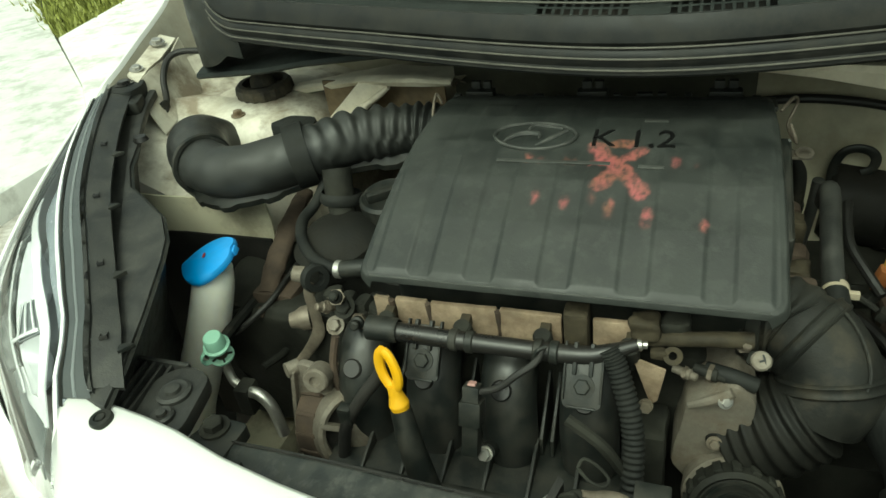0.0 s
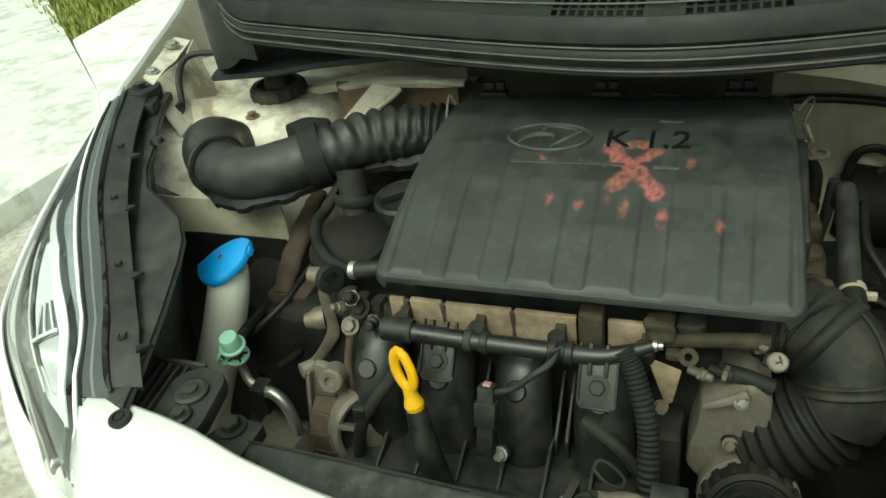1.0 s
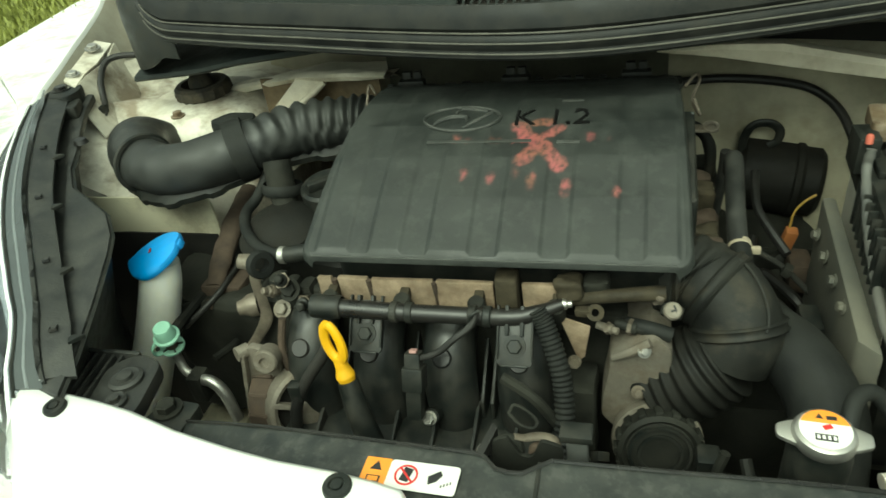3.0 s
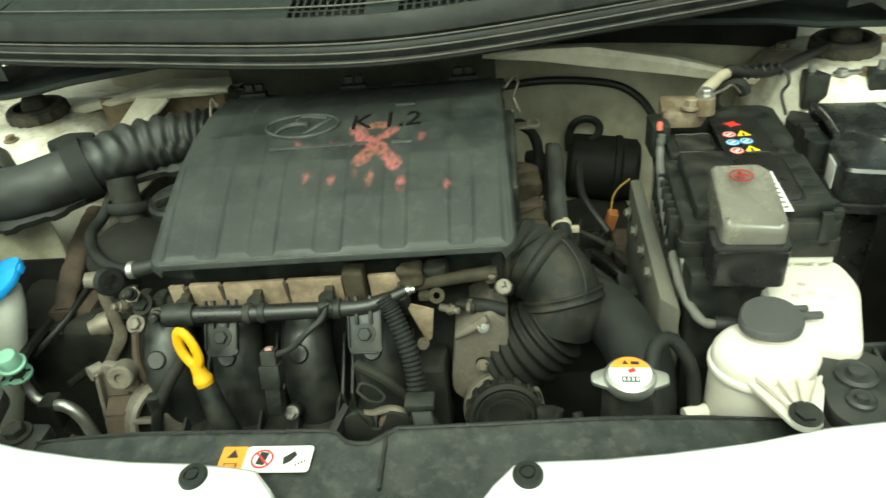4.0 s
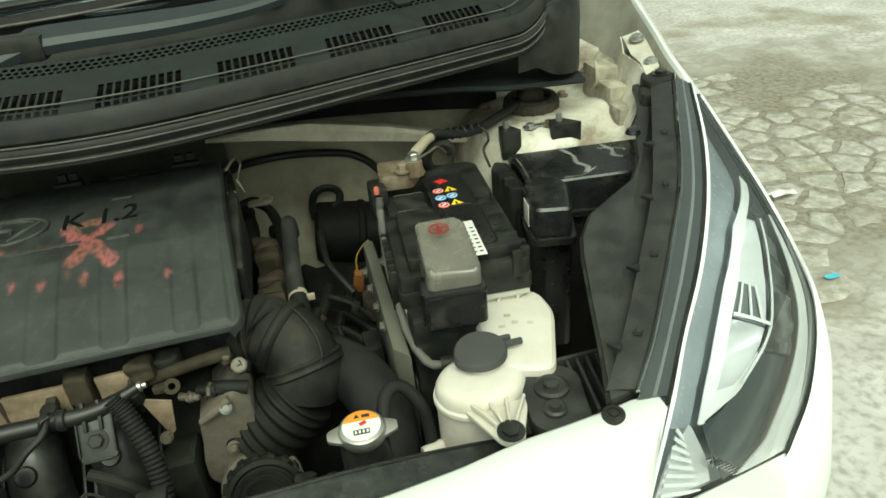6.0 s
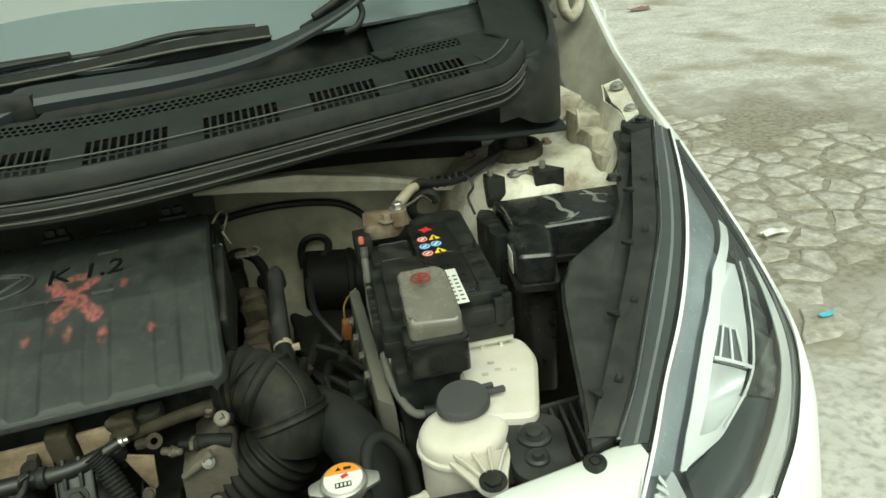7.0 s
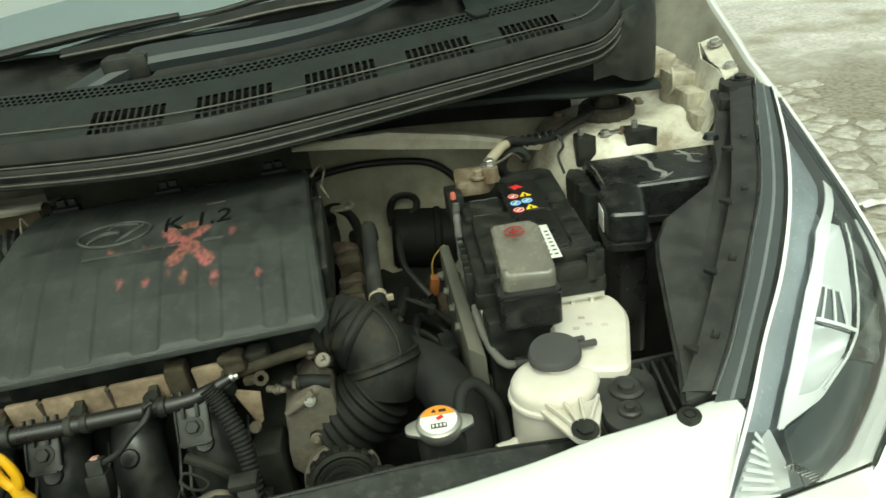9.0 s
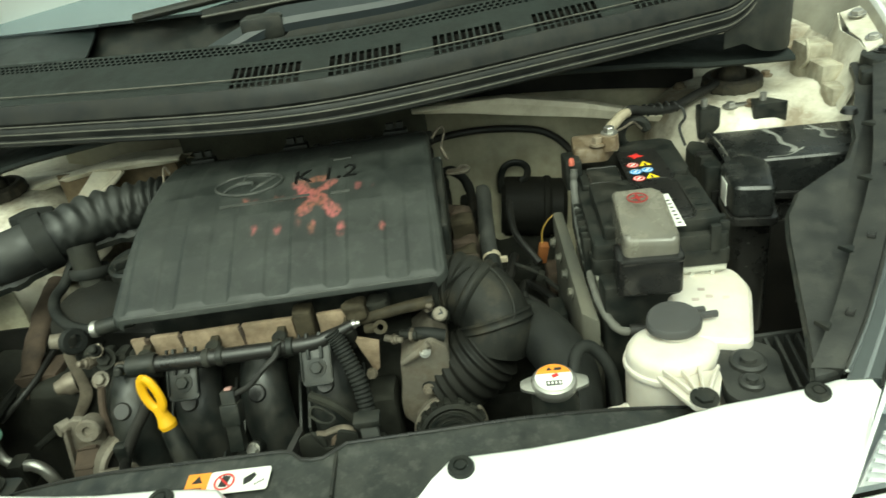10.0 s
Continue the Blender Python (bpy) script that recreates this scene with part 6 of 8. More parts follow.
# ---- coolant reservoir ----
tank = thing("coolant_reservoir", "milky white coolant reservoir with a dark grey cap", "coolant reservoir")
BACK = rounded([(0.302, 0.082), (0.346, 0.067), (0.377, 0.145), (0.374, 0.182), (0.318, 0.190), (0.300, 0.150)], 0.014, 5)
part("back_chamber", prism(BACK, 0.60, 0.737, 0.008, segments=3), M_TANK, tank)
FRONT = [(0.2845 + 0.0385 * math.cos(a), 0.083 + 0.032 * math.sin(a)) for a in np.linspace(0, 2 * math.pi, 32, endpoint=False)]
part("front_chamber", prism(FRONT, 0.60, 0.7355, 0.013, segments=4), M_TANK, tank)
part("seam", prism([(0.2845 + 0.0410 * math.cos(a), 0.082 + 0.0345 * math.sin(a)) for a in np.linspace(0, 2 * math.pi, 32, endpoint=False)], 0.715, 0.721, 0.002), M_TANK, tank)
M_CAP = mat("dark_grey_cap", (0.050, 0.051, 0.053), 0.5, var=0.1, dust=(0.11, 0.10, 0.085), dust_amount=0.3, bump=0.1)
part("cap_neck", lathe([(0.019, -0.016), (0.019, 0.004), (0, 0.004)], pose(0.2915, 0.1000, 0.741, 3, 0, 0), 36), M_TANK, tank)
lob = lathe([(0.0205, -0.001), (0.0222, 0.001), (0.0222, 0.006), (0.0207, 0.008), (0.0, 0.0086)], pose(0.2915, 0.1000, 0.741, 3, 0, 0), 48)
for v in lob.verts:
    d = Vector((v.co.x - 0.2915, v.co.y - 0.1000))
    k = 1 + 0.16 * max(0.0, math.cos(math.atan2(d.y, d.x) + 2.7)) ** 6
    v.co.x, v.co.y = 0.2915 + d.x * k, 0.1000 + d.y * k
tcap = part("cap", lob, M_CAP, tank, "flat dark grey flip cap", 40)
for dy in (0.0, 0.008):
    part("cap_tab", box(0.310, 0.329 - dy, 0.099 + dy, 0.104 + dy, 0.742, 0.747, 0.0015), M_CAP, tcap)
TONGUE = rounded([(0.262, 0.060), (0.316, 0.054), (0.301, 0.022), (0.297, 0.010), (0.287, 0.006), (0.278, 0.012)], 0.006)
part("strap", prism(TONGUE, lambda x, y: 0.7245 - 0.2 * max(0, y - 0.03), lambda x, y: 0.7285 - 0.15 * max(0, y - 0.03), 0.0015), M_TANK, tank, "moulded bracket tongue")
for q in range(4):
    a0, a1 = Vector((0.268 + 0.0145 * q, 0.058 - 0.0015 * q, 0.728)), Vector((0.281 + 0.0048 * q, 0.027, 0.730))
    part("rib", pipe([a0, a0.lerp(a1, 0.5) + V(0, 0, 0.001), a1], 0.0016, seg=8, flat=1.8), M_TANK, tank)
part("boss", lathe([(0.0105, 0), (0.0105, 0.0025), (0.0095, 0.0035), (0.0, 0.0035)], aim((0.288, 0.018, 0.7280), (0, -0.05, 1)), 28), M_TANK, tank)
bolt(tank, (0.288, 0.018, 0.7312), (0, -0.05, 1), 0.0072, 0.004, M_BLACK)
for dx, dy in ((0.0, 0.0), (0.013, 0.002), (0.026, -0.003), (0.010, 0.014)):
    part("print_mark", box(-0.003, 0.003, -0.002, 0.002, 0, 0.0004, 0.0001, m=pose(0.322 + dx, 0.135 + dy, 0.7372, 0, 0, -12)), mat("faded_print", (0.55, 0.46, 0.42), 0.6, bump=0), tank)
spout = part("spout", pipe([(0.246, 0.078, 0.672), (0.228, 0.074, 0.672)], 0.006), M_TANK, tank)

# ---- radiator cap and neck ----
rad = thing("radiator_filler", "radiator filler with an eared steel cap and orange label", "radiator filler")
rm = pose(0.181, 0.058, 0.731, 3, 0, -4)
capb = lathe([(0.0, 0.0055), (0.0150, 0.0055), (0.0175, 0.004), (0.0188, 0.001), (0.0188, -0.003), (0.017, -0.006), (0.0, -0.006)], rm, 40)
rcap = part("cap", capb, M_STEEL, rad, "pressed steel cap")
for s in (1, -1):
    ear = prism(rounded([(s * 0.014, -0.0105), (s * 0.0225, -0.007), (s * 0.0275, -0.0045), (s * 0.0275, 0.0045), (s * 0.0225, 0.007), (s * 0.014, 0.0105)][::s], 0.003), -0.003, 0.0005, 0.001, m=rm)
    part("ear", ear, M_STEEL, rcap)
lab = part("label", lathe([(0.0152, 0.0055), (0.0150, 0.0060), (0, 0.0062)], rm, 36), M_PAPER, rad, "white printed label")
half = prism([(0.0146 * math.cos(a), 0.0146 * math.sin(a)) for a in np.linspace(0.30, math.pi - 0.30, 18)], 0.0061, 0.0066, 0.0001, m=rm)
part("orange_band", half, M_ORANGE, lab)
part("triangle", lathe([(0.0026, 0), (0.0026, 0.0002), (0, 0.0002)], rm @ pose(-0.003, 0.0085, 0.0067, 0, 0, 90), 3), M_INK, lab)
part("print_bar", box(0.001, 0.007, 0.0070, 0.0100, 0.0066, 0.0068, 0.0001, m=rm), M_INK, lab)
part("red_mark", box(-0.001, 0.0045, -0.0010, 0.0025, 0.0062, 0.0065, 0.0001, m=rm @ pose(0, 0, 0, 0, 0, 25)), M_REDINK, lab)
part("print_bar", box(-0.0065, 0.006, -0.0095, -0.0045, 0.0062, 0.0065, 0.0001, m=rm), M_INK, lab)
for k in range(4):
    part("print_bar", box(-0.0055 + 0.003 * k, -0.0038 + 0.003 * k, -0.0085, -0.0055, 0.0065, 0.0067, 0.0001, m=rm), M_PAPER, lab)
part("filler_neck", lathe([(0.017, 0), (0.017, -0.01), (0.0195, -0.016), (0.0195, -0.07), (0, -0.07)], rm, 28), M_BLACK, rad)
over = thing("overflow_hose", "thin black overflow hose from the radiator neck", "hose")
part("tube", pipe([(0.198, 0.068, 0.715), (0.205, 0.090, 0.730), (0.220, 0.100, 0.728), (0.235, 0.092, 0.705), (0.238, 0.080, 0.665)], 0.0056, seg=14), M_RUBBER, over)


# ---- engine: block, manifold, fuel rail ----
engine = thing("engine_block", "grimy dark engine block and gearbox below the air cleaner", "engine")


def lumpy(bm, amount, scale, seed=0.0):
    for v in bm.verts:
        v.co += v.normal * (amount * noise.noise(v.co * scale + Vector((seed, 0, 0))))
    return bm


def fine_box(x0, x1, y0, y1, z0, z1, cuts=6, amount=0.006, scale=25, seed=0.0, bevel=0.006):
    bm = box(x0, x1, y0, y1, z0, z1, bevel)
    bmesh.ops.subdivide_edges(bm, edges=bm.edges[:], cuts=cuts, use_grid_fill=True)
    bm.normal_update()
    return lumpy(bm, amount, scale, seed)


part("cylinder_head", fine_box(-0.235, 0.06, 0.185, 0.36, 0.45, 0.712, seed=1), M_BLOCK, engine)
part("gearbox", fine_box(0.05, 0.235, 0.20, 0.42, 0.42, 0.60, seed=2, amount=0.015), M_BLOCK, engine, "grimy gearbox housing")
part("timing_cover", fine_box(-0.30, -0.225, 0.19, 0.37, 0.45, 0.705, seed=3), M_BLOCK, engine, "dark timing cover")
part("cam_cover", prism(rounded([(-0.318, 0.235), (-0.19, 0.205), (-0.19, 0.37), (-0.31, 0.36)], 0.02), 0.69, 0.738, 0.008, segments=3), M_BELLOWS, engine, "black cam cover")
part("engine_mount", fine_box(-0.445, -0.29, 0.232, 0.36, 0.50, 0.665, seed=5, amount=0.016), M_BLOCK, engine, "engine mount in shadow")
part("mount_dome", lathe([(0.046, 0), (0.044, 0.018), (0.030, 0.030), (0.0, 0.034)], pose(-0.285, 0.262, 0.727, 8, -6, 0), 30), M_BELLOWS, engine, "round black cover")
part("rusty_bracket", join(pipe([(-0.402, 0.395, 0.715), (-0.395, 0.345, 0.708), (-0.388, 0.290, 0.690), (-0.384, 0.25, 0.672)], [0.010, 0.012, 0.013, 0.011], flat=0.6, wobble=0.16), box(-0.40, -0.35, 0.245, 0.285, 0.655, 0.675, 0.004)), M_RUST, engine, "rust-brown steel mount arm")
oil = thing("oil_filler_cap", "black oil filler cap with a raised grip", "oil cap")
part("cap", lathe([(0.026, -0.03), (0.030, -0.02), (0.031, 0.0), (0.028, 0.003), (0.022, 0.001), (0.0, 0.001)], pose(-0.243, 0.305, 0.770, 5, 0, 0), 30), M_BLACK, oil)
part("grip", box(-0.024, 0.024, -0.005, 0.005, 0, 0.010, 0.003, m=pose(-0.243, 0.305, 0.770, 5, 0, 40)), M_BLACK, oil)
neckp = thing("breather_elbow", "black breather elbow on the cam cover", "hose elbow")
part("tube", pipe([(-0.300, 0.312, 0.795), (-0.296, 0.300, 0.770), (-0.288, 0.285, 0.745), (-0.283, 0.275, 0.735)], [0.015, 0.015, 0.012, 0.011]), M_BLOCK, neckp)
part("ring", lathe([(0.020, 0), (0.022, 0.003), (0.022, 0.009), (0.020, 0.012)], aim((-0.296, 0.300, 0.762), (0.05, 0.3, 1)), 24), M_RUBBER, neckp)
pcv = thing("breather_hose", "thin grimy hose round the cam cover", "hose")
part("tube", pipe([(-0.322, 0.325, 0.775), (-0.328, 0.298, 0.758), (-0.330, 0.275, 0.754), (-0.314, 0.243, 0.754), (-0.285, 0.213, 0.754), (-0.253, 0.200, 0.754), (-0.225, 0.204, 0.756)], 0.0058, seg=12, wobble=0.05), M_RUBBER, pcv)
part("end_sleeve", pipe([(-0.250, 0.200, 0.7545), (-0.215, 0.206, 0.757)], 0.008), M_BLACK, pcv)
part("clamp", lathe([(0.0075, 0), (0.0085, 0.001), (0.0085, 0.006), (0.0075, 0.007)], aim((-0.256, 0.2005, 0.754), (1, 0, 0)), 16), M_STEEL, pcv)

# left bracket cluster: lifting lever, tensioner, alternator
lever = thing("lifting_bracket", "dusty steel engine bracket with a rubber eye", "bracket")
part("strap", pipe([(-0.276, 0.187, 0.745), (-0.281, 0.185, 0.733), (-0.2796, 0.184, 0.7096), (-0.2815, 0.183, 0.689), (-0.2986, 0.180, 0.664), (-0.3145, 0.175, 0.647)], [0.0065, 0.0055, 0.0060, 0.0065, 0.0050, 0.0045], flat=0.28, up=(0, 1, 0)), M_OILY, lever, "bent steel strap")
part("eye", lathe([(0.007, -0.005), (0.012, -0.005), (0.0135, -0.002), (0.0135, 0.002), (0.012, 0.005), (0.007, 0.005), (0.007, -0.005)], aim((-0.271, 0.187, 0.752), (0.8, -0.5, 0.2)), 24), M_RUBBER, lever)
part("nub", lathe([(0.008, 0), (0.007, 0.010), (0, 0.012)], aim((-0.284, 0.190, 0.752), (-0.9, -0.3, 0.3)), 18), M_ALU, lever)
part("boss", lathe([(0.012, 0), (0.0115, 0.008), (0.0085, 0.013), (0.007, 0.019), (0, 0.021)], aim((-0.292, 0.192, 0.700), (-0.85, -0.45, 0.0)), 20), M_OILY, lever, "cast stub")
for i in range(6):
    part("casting", fine_box(-0.262 + 0.014 * i, -0.248 + 0.014 * i, 0.176, 0.195, 0.700 + 0.006 * (i % 2), 0.742 - 0.003 * i, 2, 0.004, 60, i), M_BLOCK, lever)
bolt(lever, (-0.238, 0.172, 0.735), (0, -0.7, 0.7), 0.007, 0.006, M_BLOCK)
bolt(lever, (-0.252, 0.172, 0.712), (0, -0.7, 0.7), 0.006, 0.006, M_ALU)
part("wire", pipe([(-0.240, 0.150, 0.72), (-0.243, 0.140, 0.695), (-0.240, 0.135, 0.67), (-0.236, 0.13, 0.64)], 0.0035, seg=8), M_RUST, lever)

alt = thing("alternator", "dusty cast alternator with slotted end cover", "alternator")
PLATE = [(-0.026, -0.125), (0.016, -0.125), (0.015, -0.05), (0.018, -0.012), (0.014, 0.001), (-0.0110, 0.003), (-0.018, -0.006)]
part("bracket", prism(rounded(PLATE, 0.004), -0.004, 0.004, 0.0015, m=pose(-0.262, 0.136, 0.694, 90, 0, 0) @ pose(0, 0, 0, 0, 0, -8)), M_ALU, alt, "upright cast bracket")
part("bracket_rib", prism([(-0.0255, -0.12), (-0.021, -0.12), (-0.0135, -0.004), (-0.0175, -0.004)], -0.003, 0.010, 0.001, m=pose(-0.262, 0.136, 0.694, 90, 0, 0) @ pose(0, 0, 0, 0, 0, -8)), M_ALU, alt)
part("boss", lathe([(0.0115, 0), (0.0115, 0.016), (0.010, 0.018), (0.005, 0.018), (0.004, 0.015), (0, 0.015)], aim((-0.254, 0.136, 0.688), (0.15, -1, 0.3)), 24), M_ALU, alt)
part("boss", lathe([(0.007, 0), (0.007, 0.012), (0, 0.012)], aim((-0.278, 0.138, 0.690), (-0.6, -0.8, 0.1)), 18), M_ALU, alt)
sm = aim((-0.272, 0.150, 0.618), (1, -0.12, 0.15))
part("stator", lathe([(0.0, 0), (0.046, 0), (0.047, 0.012), (0.046, 0.024), (0.0, 0.024)], sm, 36), M_RUST, alt, "brown laminated stator")
for i in range(16):
    part("lamination", box(0.0445, 0.0485, -0.0018, 0.0018, 0.001, 0.023, 0.0005, m=sm @ pose(0, 0, 0, 0, 0, 22.5 * i)), M_RUST, alt)
em = aim((-0.226, 0.134, 0.630), (0.55, -0.75, 0.35))
part("end_cover", lathe([(0.040, -0.002), (0.045, 0.0), (0.045, 0.006), (0.041, 0.014), (0.037, 0.016), (0.034, 0.014), (0.034, 0.004)], em, 40), M_ALU, alt, "cast end cover rim")
part("rotor", lathe([(0.0, 0.004), (0.036, 0.004), (0.036, 0.0), (0, 0)], em, 28), M_DARK, alt, "dark rotor inside")
for i in range(7):
    part("spoke", box(0.014, 0.040, -0.0028, 0.0028, 0.008, 0.016, 0.0015, m=em @ pose(0, 0, 0, 0, 0, 360 / 7 * i)), M_ALU, alt)
part("hub", lathe([(0.017, 0.004), (0.017, 0.016), (0.012, 0.019), (0, 0.019)], em, 24), M_ALU, alt)
part("rear_cap", fine_box(-0.212, -0.190, 0.105, 0.14, 0.575, 0.622, 3, 0.002, 40, 4), M_BLACK, alt, "black regulator cover")
rod = thing("wiring_sleeve", "black sleeved cable beside the dipstick", "cable")
part("tube", pipe([(-0.176, 0.122, 0.735), (-0.188, 0.118, 0.712), (-0.206, 0.112, 0.688), (-0.224, 0.106, 0.655), (-0.234, 0.100, 0.60)], 0.0055, seg=12), M_BITUMEN, rod)
part("plug", box(-0.226, -0.214, 0.103, 0.113, 0.664, 0.682, 0.002), M_BLACK, rod)

manifold = thing("intake_manifold", "black plastic intake manifold with curved runners", "intake manifold")
for i, x in enumerate((-0.222, -0.156, -0.090, -0.024)):
    run = part("runner", pipe([(x, 0.235, 0.695), (x, 0.195, 0.706), (x, 0.165, 0.696), (x + 0.001, 0.146, 0.668), (x + 0.003, 0.140, 0.630), (x + 0.004, 0.150, 0.56)], [0.020, 0.022, 0.0232, 0.0238, 0.0235, 0.021], seg=24, flat=0.9), M_RUNNER, manifold, "smooth curved runner")
    part("boss", lathe([(0.0088, 0), (0.0088, 0.004), (0.0075, 0.0055), (0, 0.0055)], aim((x - 0.001, 0.1400, 0.6945), (0, -0.75, 0.65)), 18), M_GLOSS, run)
    for s in (-1, 1):
        part("flange", prism([(x + s * 0.0285 - 0.0015, 0.138), (x + s * 0.0285 + 0.0015, 0.138), (x + s * 0.0285 + 0.0015, 0.21), (x + s * 0.0285 - 0.0015, 0.21)], 0.60, lambda x_, y: 0.645 + 0.75 * (y - 0.138), 0.0008), M_BLACK, run)
part("plenum", prism(rounded([(-0.245, 0.090), (0.02, 0.088), (0.02, 0.17), (-0.245, 0.17)], 0.012), 0.50, 0.626, 0.006), M_BLACK, manifold, "plenum shelf")
for i in range(7):
    x = -0.21 + 0.036 * i
    part("web", prism([(x, 0.090), (x + 0.003, 0.090), (x + 0.003, 0.14), (x, 0.14)], 0.60, lambda x_, y: 0.628 + 0.35 * (y - 0.090), 0.0008), M_BLACK, manifold)
part("shelf_edge", box(-0.24, 0.015, 0.084, 0.090, 0.612, 0.632, 0.0015), M_BLACK, manifold)
bolt(manifold, (-0.0985, 0.105, 0.658), (0, -0.8, 0.55), 0.0052, 0.007, M_STEEL, 1.2)
part("bolt_stub", pipe([(-0.099, 0.15, 0.625), (-0.0985, 0.107, 0.657)], 0.007), M_BLACK, manifold)

rail = thing("fuel_rail", "black fuel rail tube with two bolted brackets", "fuel rail")
part("tube", pipe([(-0.196, 0.138, 0.747), (-0.15, 0.138, 0.7455), (-0.09, 0.138, 0.7445), (-0.03, 0.139, 0.7445), (-0.008, 0.142, 0.7480), (0.0115, 0.149, 0.7520)], [0.0078, 0.0076, 0.0074, 0.0070, 0.0062, 0.0045], seg=20), M_GLOSS, rail)
part("end_collar", lathe([(0.0, 0), (0.0102, 0), (0.0102, 0.024), (0.009, 0.026)], aim((-0.197, 0.138, 0.747), (1, 0, 0)), 20), M_BLACK, rail)
part("fitting", lathe([(0.0044, 0), (0.0044, 0.003), (0.003, 0.004), (0.003, 0.007), (0, 0.007)], aim((0.0115, 0.149, 0.7520), (0.97, 0.1, 0.05)), 14), M_STEEL, rail, "steel end fitting")
for x in (-0.128, -0.115, -0.062, -0.050):
    part("collar", lathe([(0.0076, 0), (0.0088, 0.001), (0.0088, 0.006), (0.0076, 0.007)], aim((x, 0.138, 0.7448), (1, 0, 0)), 20), M_BLACK, rail)
for x, y in ((-0.1505, 0.1405), (-0.0242, 0.136)):
    z = 0.7315
    m_ = pose(x, y - 0.004, z, -38, 0, 0)
    b1_ = part("bracket", prism(rounded([(-0.0145, -0.0245), (0.0145, -0.0245), (0.0145, 0.020), (-0.0145, 0.020)], 0.006), -0.0005, 0.003, 0.001, m=m_ @ pose(0, 0, 0, 90, 0, 0)), M_RUNNER, rail, "bolted plastic bracket")
    for a in ((-0.0145, -0.0128, -0.0055, 0.0, -0.019, 0.024), (0.0128, 0.0145, -0.0055, 0.0, -0.019, 0.024), (-0.0105, 0.0105, -0.005, 0.0, -0.0245, -0.0225), (-0.008, -0.005, -0.007, 0.0, 0.0, 0.024), (0.004, 0.007, -0.007, 0.0, 0.0, 0.024)):
        part("rib", box(*a, 0.001, m=m_), M_BLACK, b1_)
    bolt(b1_, m_ @ Vector((0.0, -0.003, -0.008)), m_.to_3x3() @ Vector((0, -1, 0)), 0.006, 0.005, M_BLACK)
conn = thing("injector_connector", "black injector connector with a dangling cable", "connector")
part("body", join(box(-0.0065, 0.0065, -0.006, 0.006, -0.055, 0.002, 0.0015, m=pose(-0.1045, 0.112, 0.7235, -22, 0, 0)), box(-0.0085, 0.0085, -0.008, 0.008, -0.030, -0.010, 0.0015, m=pose(-0.1045, 0.112, 0.7235, -22, 0, 0))), M_BLACK, conn)
part("pink_pin", box(-0.003, 0.003, -0.003, 0.003, 0.001, 0.004, 0.0005, m=pose(-0.1045, 0.112, 0.7235, -22, 0, 0)), mat("dusty_pink", (0.35, 0.2, 0.18), 0.6), conn)
part("cable", pipe([(-0.100, 0.110, 0.721), (-0.083, 0.110, 0.729), (-0.069, 0.114, 0.741), (-0.0575, 0.122, 0.7475), (-0.0525, 0.129, 0.757)], 0.0027, seg=10), M_BITUMEN, conn)
part("cable_tie", pipe([(-0.060, 0.124, 0.745), (-0.056, 0.124, 0.757), (-0.050, 0.128, 0.759)], 0.0015, seg=8), M_BLACK, conn)
shield = thing("tan_heat_shields", "baked tan heat shield plates above the fuel rail", "heat shield")
for a, b_ in ((-0.200, -0.187), (-0.181, -0.154), (-0.151, -0.096), (-0.093, -0.045), (-0.022, 0.006)):
    part("plate", fine_box(a, b_, 0.160, 0.165, 0.722, 0.7605, 3, 0.0011, 70, a * 40, 0.0012), M_TAN, shield)
for a in (-0.184, -0.1525, -0.0945):
    part("stud", pipe([(a, 0.165, 0.725), (a, 0.160, 0.7595)], 0.0024), M_RUST, shield)
part("dark_post", fine_box(-0.0425, -0.0245, 0.152, 0.172, 0.715, 0.7695, 3, 0.0012, 60, 3, 0.003), M_GREASE, shield, "rusty brown post")

# dipstick
dip = thing("dipstick", "bright yellow dipstick loop handle on a black tube", "dipstick")
T, B = Vector((-0.1695, 0.104, 0.757)), Vector((-0.160, 0.096, 0.7045))
ax, sd = (B - T).normalized(), Vector((0.75, -0.2, 0.35)).normalized()
sd = (sd - ax * sd.dot(ax)).normalized()
L_ = (B - T).length
loop = [T + ax * (L_ * a) + sd * b_ for a, b_ in ((0.0, 0.001), (0.10, 0.0055), (0.30, 0.0080), (0.50, 0.0068), (0.62, 0.0015), (0.60, -0.0030), (0.45, -0.0072), (0.25, -0.0078), (0.08, -0.0040), (0.0, 0.001))]
part("handle", join(pipe(loop, 0.0034, seg=10, n=6, flat=1.4), pipe([T + ax * (L_ * 0.56), T + ax * (L_ * 0.75), T + ax * (L_ * 0.90), B], [0.0052, 0.0058, 0.0082, 0.0070], seg=16)), M_YELLOW, dip)
part("tube", pipe([B, (-0.152, 0.086, 0.675), (-0.138, 0.074, 0.63), (-0.120, 0.06, 0.56)], [0.0085, 0.0105, 0.0115, 0.012]), M_BLACK, dip, "black guide tube")

